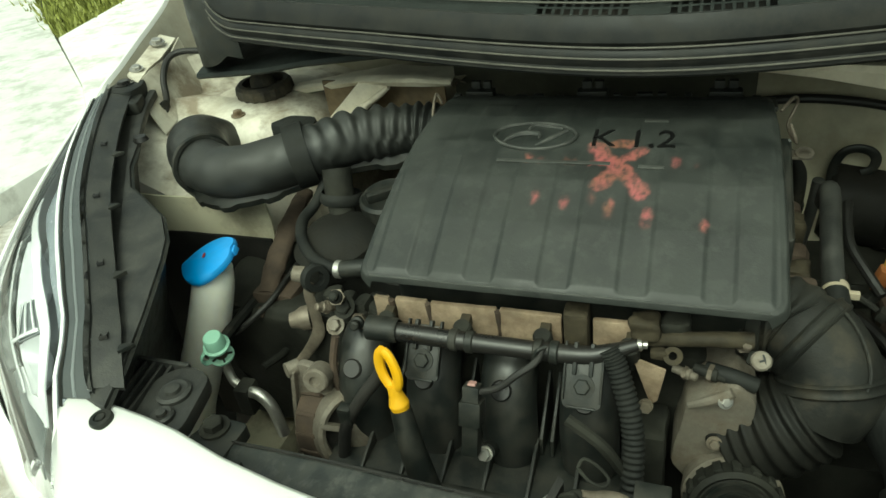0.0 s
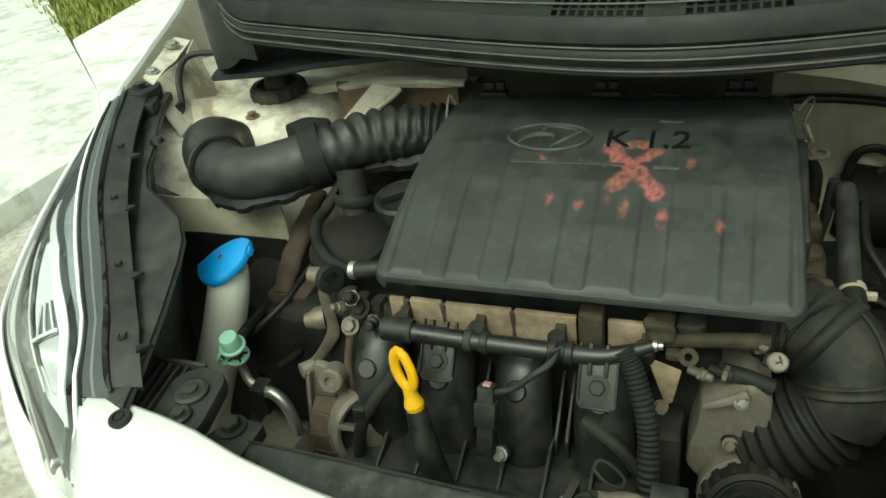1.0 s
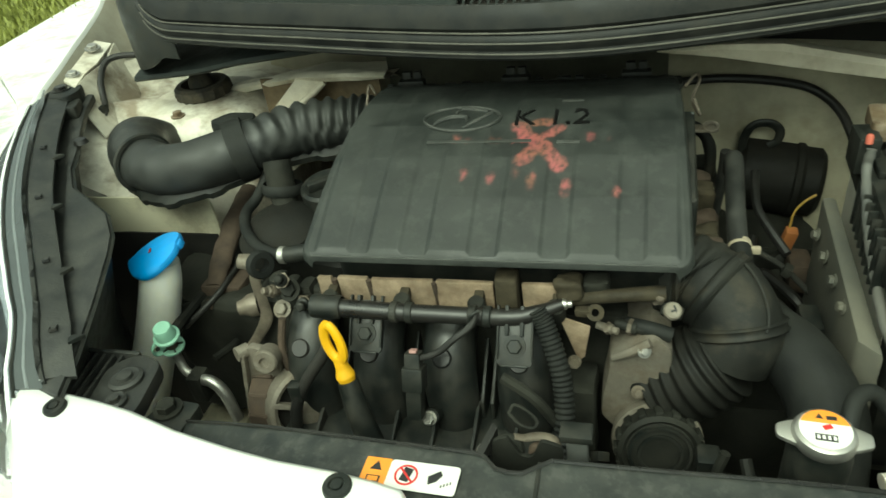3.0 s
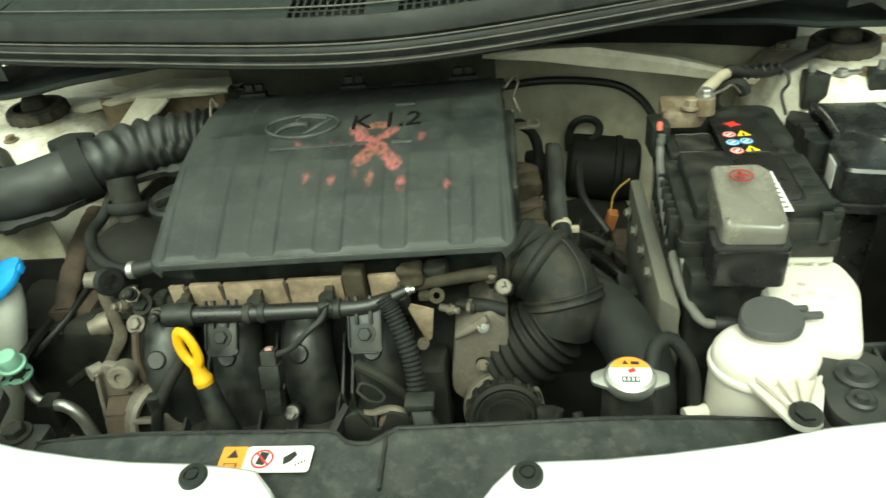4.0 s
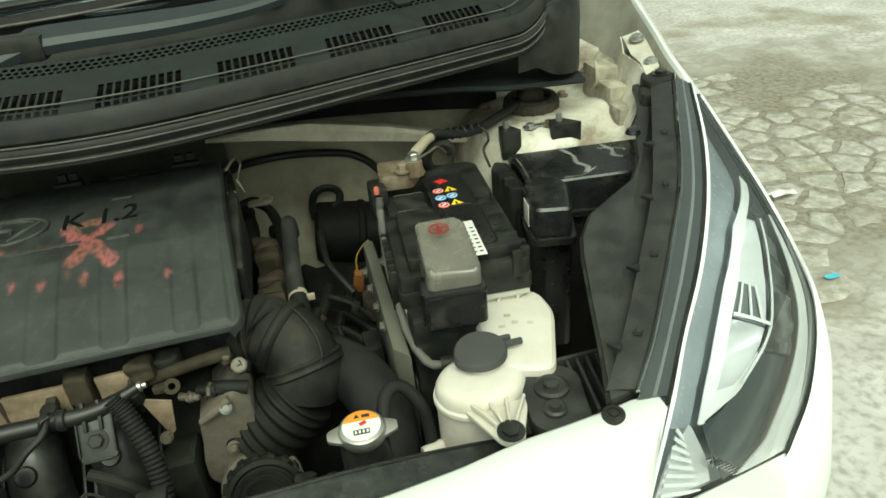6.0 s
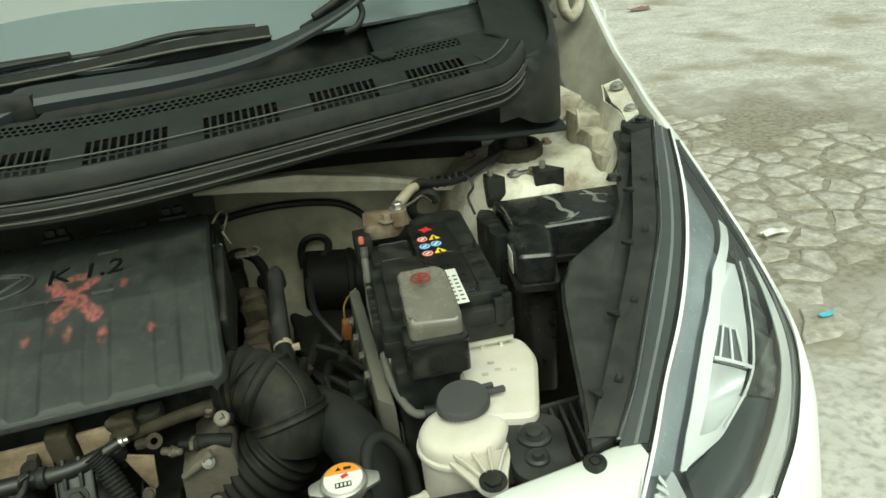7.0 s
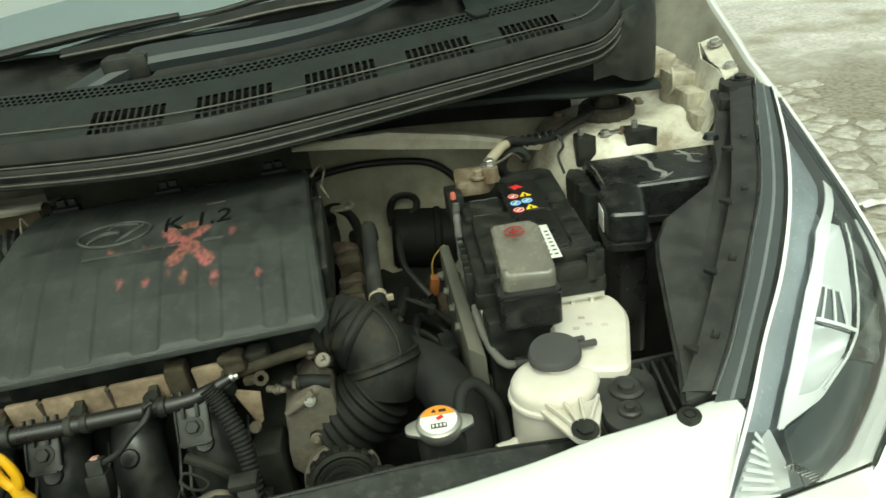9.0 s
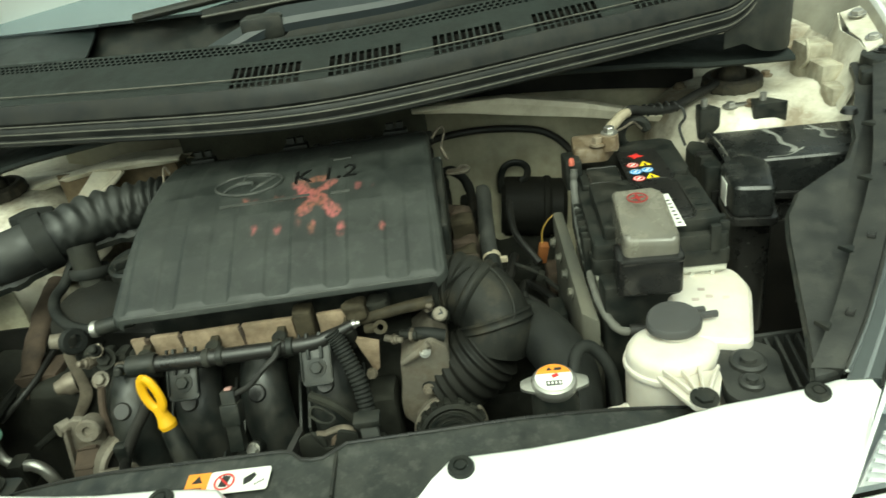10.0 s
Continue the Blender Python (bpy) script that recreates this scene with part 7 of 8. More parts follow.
# corrugated hose and latch
cor = thing("corrugated_conduit", "grey-black corrugated wiring conduit", "conduit")
part("tube", pipe([(-0.008, 0.142, 0.752), (-0.002, 0.138, 0.741), (0.0045, 0.130, 0.7255), (0.011, 0.120, 0.708), (0.0142, 0.110, 0.690), (0.0150, 0.098, 0.670), (0.0150, 0.088, 0.645)], 0.0078, seg=14, n=30, ribs=30, rib_depth=0.09), M_RUBBER, cor)
post = thing("harness_guide", "black plastic harness guide at the latch", "cable guide")
part("plate", box(0.025, 0.039, 0.024, 0.030, 0.695, 0.745, 0.002), M_GREYHOSE, post, "grey upright plate")
part("lip", box(0.021, 0.042, 0.022, 0.036, 0.742, 0.748, 0.0015), M_BLACK, post)
latch = thing("bonnet_latch", "greasy steel bonnet latch with lever and spring", "latch")
part("plate", prism(rounded([(-0.028, 0.660), (0.024, 0.660), (0.024, 0.742), (0.010, 0.747), (0.004, 0.730), (-0.004, 0.730), (-0.012, 0.748), (-0.022, 0.742)], 0.004), -0.003, 0.0, 0.0008, m=pose(0, 0.018, 0, 90, 0, 0)), M_BLOCK, latch, "black base plate")
part("side_plate", prism(rounded([(-0.030, 0.010), (-0.026, 0.004), (-0.020, 0.030), (-0.024, 0.034)], 0.001), 0.70, 0.742, 0.001), M_GLOSS, latch)
loop = [(-0.012, 0.032, 0.754), (-0.009, 0.036, 0.758), (-0.001, 0.036, 0.754), (0.006, 0.033, 0.748), (0.004, 0.028, 0.747), (-0.004, 0.027, 0.750), (-0.012, 0.032, 0.754)]
part("lever_loop", pipe(loop, 0.0011, seg=8, n=6), M_BLOCK, latch, "bent steel release loop")
part("jaw", pipe([(-0.008, 0.024, 0.742), (-0.002, 0.026, 0.739), (0.004, 0.026, 0.741), (0.012, 0.025, 0.743), (0.019, 0.024, 0.741), (0.022, 0.022, 0.734)], [0.0024, 0.003, 0.0034, 0.0034, 0.003, 0.002], seg=10, flat=0.6), M_OILY, latch, "worn steel jaw")
part("hook", pipe([(-0.018, 0.022, 0.734), (-0.012, 0.024, 0.740), (-0.006, 0.024, 0.736), (-0.005, 0.023, 0.728), (-0.010, 0.022, 0.724)], 0.003, seg=10), M_BLOCK, latch)
part("hook", pipe([(0.004, 0.022, 0.720), (0.004, 0.024, 0.732), (0.011, 0.024, 0.735), (0.017, 0.023, 0.730), (0.018, 0.022, 0.718)], 0.003, seg=10), M_RUST, latch)
part("spring", pipe([(0.008 * math.cos(a) * (1 + 0.1 * math.sin(9 * a)) - 0.002, 0.023, 0.718 + 0.006 * math.sin(a)) for a in np.linspace(0, 6.2, 14)], 0.0012, seg=8, n=3), M_RUST, latch, "rusty spring")
part("cable", pipe([(-0.024, 0.024, 0.735), (-0.032, 0.022, 0.725), (-0.034, 0.02, 0.70), (-0.034, 0.02, 0.66)], 0.003, seg=10), M_STEEL, latch)

# ---- service port, small parts at the left ----
port = thing("service_port", "pale green service port cap on a silver pipe", "service port")
pm = aim((-0.361, 0.142, 0.706), (0.12, -0.22, 1)) @ Matrix.Scale(0.74, 4)
part("cap", lathe([(0.0, 0.018), (0.0105, 0.017), (0.012, 0.015), (0.0135, 0.0), (0.017, -0.001), (0.017, -0.004), (0.0, -0.004)], pm, 28), M_GREEN, port)
part("collar", lathe([(0.007, -0.026), (0.016, -0.026), (0.016, -0.023), (0.007, -0.023)], pm, 28), M_GREEN, port)
part("strap", pipe([pm @ Vector(p) for p in ((-0.014, -0.006, -0.002), (-0.021, -0.010, -0.010), (-0.020, -0.010, -0.020), (-0.013, -0.006, -0.0245))], 0.003, flat=0.5), M_GREEN, port)
part("valve", lathe([(0.007, -0.030), (0.0085, -0.020), (0.0085, -0.004)], pm, 18), M_RUST, port)
for i in range(5):
    part("lug", box(0.008, 0.014, -0.0012, 0.0012, -0.0235, -0.0215, 0.0003, m=pm @ pose(0, 0, 0, 0, 0, 72 * i)), M_BLOCK, port)
part("pipe", pipe([(-0.363, 0.146, 0.688), (-0.362, 0.145, 0.672), (-0.357, 0.142, 0.660), (-0.347, 0.140, 0.655)], 0.0045), M_STEEL, port, "silver pipe")
part("clamp_block", box(-0.350, -0.334, 0.128, 0.148, 0.630, 0.662, 0.003), M_BLOCK, port)
part("pipe", pipe([(-0.342, 0.136, 0.655), (-0.326, 0.135, 0.655), (-0.314, 0.133, 0.642), (-0.308, 0.130, 0.61)], 0.0058), M_STEEL, port, "silver pipe bend")
port.location = (-0.006, 0.0, -0.009)
bb = thing("support_bolt", "dark hexagon bolt on the front support", "bolt")
bolt(bb, (-0.292, 0.040, lip_z(-0.29) - 0.038), (0, 0, 1), 0.008, 0.009, M_BLOCK)
part("bracket", prism(rounded([(-0.315, 0.010), (-0.270, 0.010), (-0.268, 0.050), (-0.300, 0.052)], 0.005), lip_z(-0.29) - 0.050, lip_z(-0.29) - 0.038, 0.001), M_BLACK, bb)

# ---- right side: intake hose, throttle body, hoses ----
hose = thing("intake_hose", "grey-black ribbed rubber intake hose to the throttle body", "intake hose")
H_ = [(0.086, 0.214, 0.737), (0.110, 0.208, 0.739), (0.133, 0.194, 0.732), (0.145, 0.178, 0.710), (0.137, 0.172, 0.689), (0.114, 0.170, 0.670), (0.088, 0.174, 0.652)]
part("cuff", pipe([H_[0], H_[1], Vector(H_[1]).lerp(Vector(H_[2]), 0.25)], [0.0335, 0.0345, 0.0345], seg=36, n=24, ribs=6, rib_depth=0.035), M_HOSE, hose, "ribbed cuff", 60)
cd_ = Vector(H_[1]) - Vector(H_[0])
part("hose_clamp", lathe([(0.0345, -0.005), (0.0362, -0.0045), (0.0362, 0.0045), (0.0345, 0.005)], aim(Vector(H_[0]).lerp(Vector(H_[1]), 0.45), cd_), 40), M_BLOCK, hose, "dull steel hose clamp")
part("bend", pipe(H_[1:5], [0.0325, 0.034, 0.034, 0.034], seg=32, n=10, wobble=0.02), M_HOSE, hose, "smooth bend", 60)
path_ = spline(H_[1:5], 10)
for i in (8, 19):
    d_ = path_[i + 1] - path_[i - 1]
    part("bend_rim", lathe([(0.031, -0.006), (0.0362, -0.005), (0.0372, -0.0035), (0.0358, -0.002), (0.0358, 0.002), (0.0372, 0.0035), (0.0362, 0.005), (0.031, 0.006)], aim(path_[i], d_), 36), M_HOSE, hose, "moulded ring", 60)
for a_ in (0.15,):
    line = []
    for i in range(8, 20):
        d_ = (path_[i + 1] - path_[i - 1]).normalized()
        e1 = d_.cross(V(0, 0, 1)).normalized()
        line.append(path_[i] - (e1 * math.sin(a_) - e1.cross(d_) * math.cos(a_)) * 0.0352)
    part("bend_rib", pipe(line, 0.0014, seg=8, n=2), M_HOSE, hose, "moulded rib")
part("bellows", pipe(H_[4:], [0.034, 0.0375, 0.038], seg=32, n=28, ribs=6.5, rib_depth=0.05), M_BELLOWS, hose, "deep bellows", 60)
part("clamp_block", box(-0.008, 0.008, -0.005, 0.005, -0.004, 0.004, 0.002, m=pose(0.093, 0.156, 0.744, 40, 0, -20)), M_BLOCK, hose)
part("clamp_screw", lathe([(0.0068, 0), (0.0068, 0.006), (0.0056, 0.007), (0, 0.0065)], pose(0.093, 0.153, 0.746, 40, 0, 0), 20), M_ALU, hose, "steel clamp screw")
part("cross_slot", join(box(-0.004, 0.004, -0.0007, 0.0007, 0.0066, 0.0072, 0.0001, m=pose(0.093, 0.153, 0.746, 40, 0, 30)), box(-0.0007, 0.0007, -0.004, 0.004, 0.0066, 0.0073, 0.0001, m=pose(0.093, 0.153, 0.746, 40, 0, 30))), M_INK, hose)
thr = thing("throttle_body", "dusty cast aluminium throttle body with a black motor cover", "throttle body")
thr.location = (-0.003, -0.003, 0.021)
BODY = rounded([(0.0505, 0.680), (0.066, 0.693), (0.084, 0.704), (0.098, 0.690), (0.098, 0.660), (0.112, 0.632), (0.104, 0.600), (0.060, 0.590), (0.043, 0.612), (0.0435, 0.632), (0.048, 0.655)], 0.005)
cast = prism(BODY, -0.060, 0.0, 0.004, m=pose(0, 0.150, 0, 90, 0, 0), segments=2)
part("casting", cast, M_ALU, thr, "dusty tan casting", 40)
part("casting_rib", pipe([(0.053, 0.149, 0.681), (0.066, 0.147, 0.690), (0.081, 0.148, 0.700)], [0.003, 0.0042, 0.004], seg=10), M_ALU, thr)
part("neck", lathe([(0.031, -0.01), (0.035, 0.0), (0.035, 0.012), (0.031, 0.016)], aim((0.094, 0.181, 0.640), (0.45, 0.25, 0.85)) @ Matrix.Scale(0.86, 4), 32), M_BLOCK, thr)
tm = aim((0.090, 0.128, 0.606), (0.10, -0.95, 0.28)) @ Matrix.Scale(0.92, 4)
part("collar", lathe([(0.030, -0.034), (0.0370, -0.028), (0.0385, -0.020), (0.0385, -0.013), (0.0400, -0.012), (0.0400, -0.005), (0.033, -0.004)], tm, 36), M_ALU, thr, "pale machined collar", 40)
part("motor_cover", lathe([(0.033, -0.01), (0.0362, -0.004), (0.0362, 0.010), (0.0325, 0.013), (0.029, 0.010), (0.024, 0.012), (0.010, 0.013), (0.0, 0.012)], tm, 36), M_BLOCK, thr, "round black motor cover")
for r_ in (0.018, 0.026):
    part("ring", lathe([(r_ - 0.0015, 0.009), (r_ - 0.0012, 0.0145), (r_ + 0.0012, 0.0145), (r_ + 0.0015, 0.009)], tm, 30), M_BLACK, thr)
for i in range(16):
    part("tooth", box(0.0350, 0.0392, -0.0035, 0.0035, -0.003, 0.009, 0.001, m=tm @ pose(0, 0, 0, 0, 0, 360 / 16 * i)), M_BLOCK, thr)
bolt(thr, (0.0729, 0.1460, 0.6478), (0.05, -0.9, 0.4), 0.0038, 0.005, M_OILY)
bolt(thr, (0.0765, 0.1450, 0.6934), (0.3, -0.8, 0.4), 0.0036, 0.004, M_STEEL)
# Dark disc that paints the shade round the bolt head.
part("bolt_shade", lathe([(0.0062, 0.0), (0.0062, 0.002), (0, 0.002)], aim((0.0729, 0.1505, 0.6478), (0.0, -1, 0.0)), 18), M_DARK, thr)
part("connector", box(0.118, 0.136, 0.105, 0.125, 0.59, 0.618, 0.003), M_BLACK, thr)
sens = thing("coolant_outlet", "rusty pipe and small fittings beside the throttle", "pipe")
part("pipe", pipe([(0.0146, 0.162, 0.748), (0.040, 0.160, 0.752), (0.065, 0.160, 0.756), (0.088, 0.161, 0.757)], 0.0058, wobble=0.12), M_GREASE, sens, "grimy brown pipe")
part("plate", prism([(0.0079, 0.738), (0.0322, 0.7288), (0.0275, 0.697), (0.0225, 0.692)], -0.1525, -0.1500, 0.0008, m=pose(0, 0, 0, 90, 0, 0) @ pose(0, 0, 0)), M_TAN, sens, "tan triangular plate")
bolt(sens, (0.0195, 0.146, 0.695), (0, -0.9, 0.4), 0.0050, 0.006, M_ALU, 1.1)
part("flange", lathe([(0.003, -0.0015), (0.0068, -0.0015), (0.0068, 0.0015), (0.003, 0.0015)], aim((0.036, 0.152, 0.7425), (0.1, -0.75, 0.66)), 22), M_GREASE, sens, "grimy flange")
part("flange_lobe", fine_box(0.020, 0.032, 0.150, 0.158, 0.738, 0.745, 2, 0.0012, 90, 6, 0.002), M_GREASE, sens)
part("grimy_lump", fine_box(0.005, 0.026, 0.152, 0.168, 0.752, 0.769, 4, 0.004, 110, 5, 0.003), M_GREASE, sens, "grease-caked connector")
part("grimy_lump", fine_box(0.026, 0.046, 0.160, 0.176, 0.750, 0.765, 3, 0.003, 110, 7, 0.003), M_BLOCK, sens)
part("elbow", pipe([(0.060, 0.165, 0.722), (0.078, 0.158, 0.724), (0.094, 0.156, 0.720)], 0.006), M_RUBBER, sens)
part("lower_block", fine_box(0.008, 0.036, 0.14, 0.18, 0.58, 0.665, 3, 0.004, 50, 8), M_BLOCK, sens)

low = thing("radiator_hose", "thick black radiator hose beside the intake hose", "hose")
part("tube", pipe([(0.165, 0.205, 0.690), (0.190, 0.170, 0.690), (0.205, 0.130, 0.675), (0.200, 0.090, 0.65), (0.19, 0.05, 0.62)], 0.027, seg=24), M_RUBBER, low)
part("clamp", lathe([(0.027, -0.005), (0.0288, -0.004), (0.0288, 0.004), (0.027, 0.005)], aim((0.2035, 0.118, 0.6665), (-0.1, -1, -0.42)), 30), M_BLOCK, low, "dark spring clamp")
part("seam", pipe([(0.184, 0.196, 0.7105), (0.203, 0.165, 0.7100), (0.2165, 0.130, 0.6965)], 0.0014, seg=6), M_RUBBER, low)
vent = thing("heater_hose", "grey-black straight hose with a tan clamp", "hose")
part("tube", pipe([(0.1545, 0.378, 0.744), (0.1540, 0.370, 0.760), (0.1530, 0.360, 0.767), (0.1527, 0.3456, 0.765), (0.150, 0.298, 0.754), (0.1485, 0.250, 0.743)], 0.0085), M_LEDGE, vent)
part("clamp", join(lathe([(0.0085, 0), (0.0098, 0.001), (0.0098, 0.006), (0.0085, 0.007)], aim((0.150, 0.247, 0.741), (0, 1, 0.1)), 18), box(0.157, 0.166, 0.243, 0.248, 0.738, 0.744, 0.001)), M_TAPE, vent, "tan hose clamp")
part("lower", pipe([(0.150, 0.248, 0.741), (0.151, 0.225, 0.735), (0.149, 0.205, 0.725)], 0.009), M_RUBBER, vent)
tab = thing("steel_bracket", "small steel bracket with a hole behind the air cleaner", "bracket")
part("plate", join(prism(rounded([(0.112, 0.392), (0.140, 0.390), (0.144, 0.404), (0.114, 0.406)], 0.005), 0.772, 0.775, 0.0008, m=pose(0, 0, 0.008)), lathe([(0.005, 0), (0.008, 0), (0.008, 0.002), (0.005, 0.002)], aim((0.134, 0.397, 0.783), (0, -0.3, 1)), 18)), M_ALU, tab)
clutter = thing("rear_engine_fittings", "rust-brown greasy fittings behind the air cleaner", "engine fittings")
for x0, x1, y0, y1, z0, z1, m_, q in ((0.098, 0.140, 0.43, 0.47, 0.60, 0.695, "M_GREASE", 1), (0.105, 0.130, 0.40, 0.425, 0.69, 0.728, "M_RUST", 2), (0.125, 0.150, 0.45, 0.48, 0.66, 0.712, "M_BLOCK", 3), (0.085, 0.112, 0.44, 0.48, 0.66, 0.742, "M_BLOCK", 4), (0.108, 0.126, 0.395, 0.42, 0.640, 0.690, "M_GREASE", 5)):
    part("casting", fine_box(x0, x1, y0, y1, z0, z1, 4, 0.006, 60, q), {"M_GREASE": M_GREASE, "M_RUST": M_RUST, "M_BLOCK": M_BLOCK}[m_], clutter)
part("conduit", pipe([(0.100, 0.430, 0.765), (0.118, 0.425, 0.772), (0.135, 0.425, 0.755), (0.140, 0.430, 0.720), (0.132, 0.435, 0.68)], 0.006, seg=12, n=8, ribs=4, rib_depth=0.06), M_HOSE, clutter, "ribbed conduit")
part("pipe", pipe([(0.152, 0.41, 0.750), (0.151, 0.415, 0.71), (0.148, 0.42, 0.67), (0.145, 0.425, 0.62)], 0.0055, seg=12), M_LEDGE, clutter, "grey pipe")
for i in range(5):
    part("casting", fine_box(0.110, 0.138, 0.24 + 0.033 * i, 0.262 + 0.033 * i, 0.69, 0.745 - 0.006 * (i % 3), 3, 0.005, 60, 11 + i), M_GREASE if i % 2 else M_RUST, tab)

servo = thing("brake_booster", "black round brake booster against the bulkhead", "brake booster")
part("drum", lathe([(0.0, -0.002), (0.040, -0.002), (0.0445, 0.004), (0.0445, 0.058), (0.0465, 0.060), (0.0465, 0.066), (0.043, 0.070), (0.043, 0.086), (0.036, 0.092), (0.0, 0.094)], aim((0.186, 0.548, 0.652), (1, -0.12, -0.10)), 44), M_BELLOWS, servo)
part("loop", pipe([(0.186, 0.535, 0.680), (0.1860, 0.535, 0.700), (0.192, 0.535, 0.717), (0.204, 0.535, 0.723), (0.218, 0.535, 0.720), (0.2250, 0.535, 0.711), (0.2230, 0.535, 0.699), (0.214, 0.535, 0.693)], 0.0052, flat=0.5, up=(0, 1, 0)), M_BLACK, servo, "flat bracket loop")
part("lower_body", fine_box(0.155, 0.265, 0.44, 0.56, 0.50, 0.612, 4, 0.012, 30, 20), M_BLOCK, servo, "grimy lower casting")
wire = thing("wiring_bundle", "loose dark wires and an orange plug near the battery", "wiring")
part("orange_plug", box(-0.006, 0.006, -0.006, 0.006, -0.014, 0.014, 0.002, m=pose(0.2213, 0.40, 0.650, 10, 10, 0)), mat("dull_orange", (0.32, 0.12, 0.04), 0.5), wire)
part("wire", pipe([(0.2213, 0.401, 0.664), (0.2235, 0.402, 0.682), (0.231, 0.403, 0.694), (0.242, 0.405, 0.702)], 0.0012, seg=8), mat("ochre_wire", (0.35, 0.22, 0.05), 0.5), wire)
for i in range(3):
    y = 0.28 + 0.045 * i
    part("wire", pipe([(0.145 + 0.01 * i, 0.42 - 0.02 * i, 0.62), (0.165 + 0.008 * i, 0.36 - 0.01 * i, 0.635 - 0.006 * i), (0.195, y, 0.635 - 0.004 * i), (0.225, y - 0.04, 0.62), (0.235, y - 0.05, 0.60)], 0.0035 + 0.001 * (i % 3), seg=8, wobble=0.1), M_BITUMEN, wire)
part("rusty_block", fine_box(0.222, 0.245, 0.37, 0.41, 0.60, 0.635, 2, 0.003, 60, 30), M_RUST, wire)
part("clip_block", box(0.205, 0.222, 0.225, 0.26, 0.645, 0.675, 0.003), M_BLACK, wire)
brake = thing("brake_pipe", "thin black pipe arching across the bulkhead", "pipe")
part("tube", pipe([(0.085, 0.545, 0.765), (0.1066, 0.55, 0.7702), (0.1608, 0.555, 0.7713), (0.2224, 0.555, 0.7645), (0.2594, 0.55, 0.754), (0.2851, 0.53, 0.7338), (0.300, 0.49, 0.700)], 0.005, seg=10), M_BITUMEN, brake)
har = thing("battery_harness", "taped black battery cable with twisted wire", "cable")
part("cable", pipe([(0.322, 0.378, 0.829), (0.335, 0.390, 0.829), (0.352, 0.402, 0.821), (0.392, 0.430, 0.808), (0.430, 0.460, 0.808), (0.470, 0.485, 0.812)], 0.0055, seg=12), M_BITUMEN, har)
part("twisted_wire", pipe([(0.352 + 0.0030 * i, 0.404 + 0.0021 * i + 0.007 * math.cos(i * 1.7), 0.820 - 0.0008 * i + 0.007 * math.sin(i * 1.7)) for i in range(18)], 0.0018, seg=6, n=4), M_BITUMEN, har)
part("loose_wire", pipe([(0.398, 0.436, 0.810), (0.408, 0.432, 0.806), (0.409, 0.424, 0.796), (0.398, 0.41, 0.79), (0.402, 0.40, 0.77)], 0.0018, seg=8), M_BITUMEN, har)
part("earth_wire", pipe([(0.300, 0.343, 0.822), (0.318, 0.356, 0.822), (0.332, 0.372, 0.820), (0.345, 0.385, 0.806)], 0.0015, seg=8), M_OILY, har)
part("coil", pipe([(0.340 + 0.016 * math.cos(a), 0.400, 0.795 + 0.018 * math.sin(a)) for a in np.linspace(0.2, 4.5, 8)], 0.0065, seg=10), M_BLACK, har)
for x, y, s in ((0.437, 0.436, 0.9), (0.505, 0.428, 1.4)):
    brk = thing("mounting_bracket", "black plastic fuse box mounting foot with a stud", "bracket", "fuse box feet")
    part("foot", prism(rounded([(x - 0.012 * s, y - 0.014), (x + 0.018 * s, y - 0.014), (x + 0.006 * s, y + 0.010), (x - 0.008 * s, y + 0.012)], 0.004), 0.765, 0.802, 0.003), M_BLACK, brk)
    part("stud", lathe([(0.004, 0), (0.004, 0.010), (0, 0.011)], Matrix.Translation((x, y + 0.002, 0.801)), 14), M_STEEL, brk)
nut = thing("earth_stud", "small steel earth stud on the inner wing", "stud")
bolt(nut, (0.470, 0.440, 0.795), (0, 0, 1), 0.006, 0.006, M_STEEL)
part("tab", box(0.472, 0.495, 0.436, 0.444, 0.795, 0.798, 0.001), M_STEEL, nut)

lc = thing("hinge_cable", "thin black cable beside the bolted wing flange", "cable")
part("cable", pipe([(-0.600, 0.42, 0.795), (-0.604, 0.44, 0.813), (-0.614, 0.46, 0.837), (-0.618, 0.485, 0.853), (-0.603, 0.50, 0.857), (-0.560, 0.505, 0.855), (-0.52, 0.52, 0.853)], 0.0042, seg=10), M_BITUMEN, lc)
part("clip", box(-0.613, -0.599, 0.425, 0.439, 0.804, 0.815, 0.002), M_BLACK, lc)

# ---- caution label on the front support ----
cl = thing("caution_label", "orange and white caution label with pictograms", "label")
cm = pose(-0.066, -0.020, lip_z(-0.066) - 0.0188, 0, 0, -1)
part("white_field", prism(rounded([(-0.014, -0.0105), (0.031, -0.0105), (0.031, 0.0105), (-0.014, 0.0105)], 0.003), 0, 0.0005, 0.0001, m=cm), M_PAPER, cl)
part("orange_field", prism(rounded([(-0.031, -0.0105), (-0.014, -0.0105), (-0.014, 0.0105), (-0.031, 0.0105)], 0.001), 0, 0.0005, 0.0001, m=cm), M_ORANGE, cl)
part("triangle", lathe([(0.0045, 0), (0.0045, 0.0003), (0, 0.0003)], cm @ pose(-0.0225, 0.0035, 0.0005, 0, 0, 90), 3), M_INK, cl)
part("book_bar", box(-0.027, -0.018, -0.008, -0.003, 0.0005, 0.0007, 0.0001, m=cm), M_INK, cl)
part("book_page", box(-0.026, -0.019, -0.0072, -0.0038, 0.0007, 0.0009, 0.0001, m=cm), M_ORANGE, cl)
part("red_ring", lathe([(0.0062, 0), (0.0076, 0), (0.0076, 0.0003), (0.0062, 0.0003)], cm @ pose(-0.002, 0, 0.0005), 30), M_REDINK, cl)
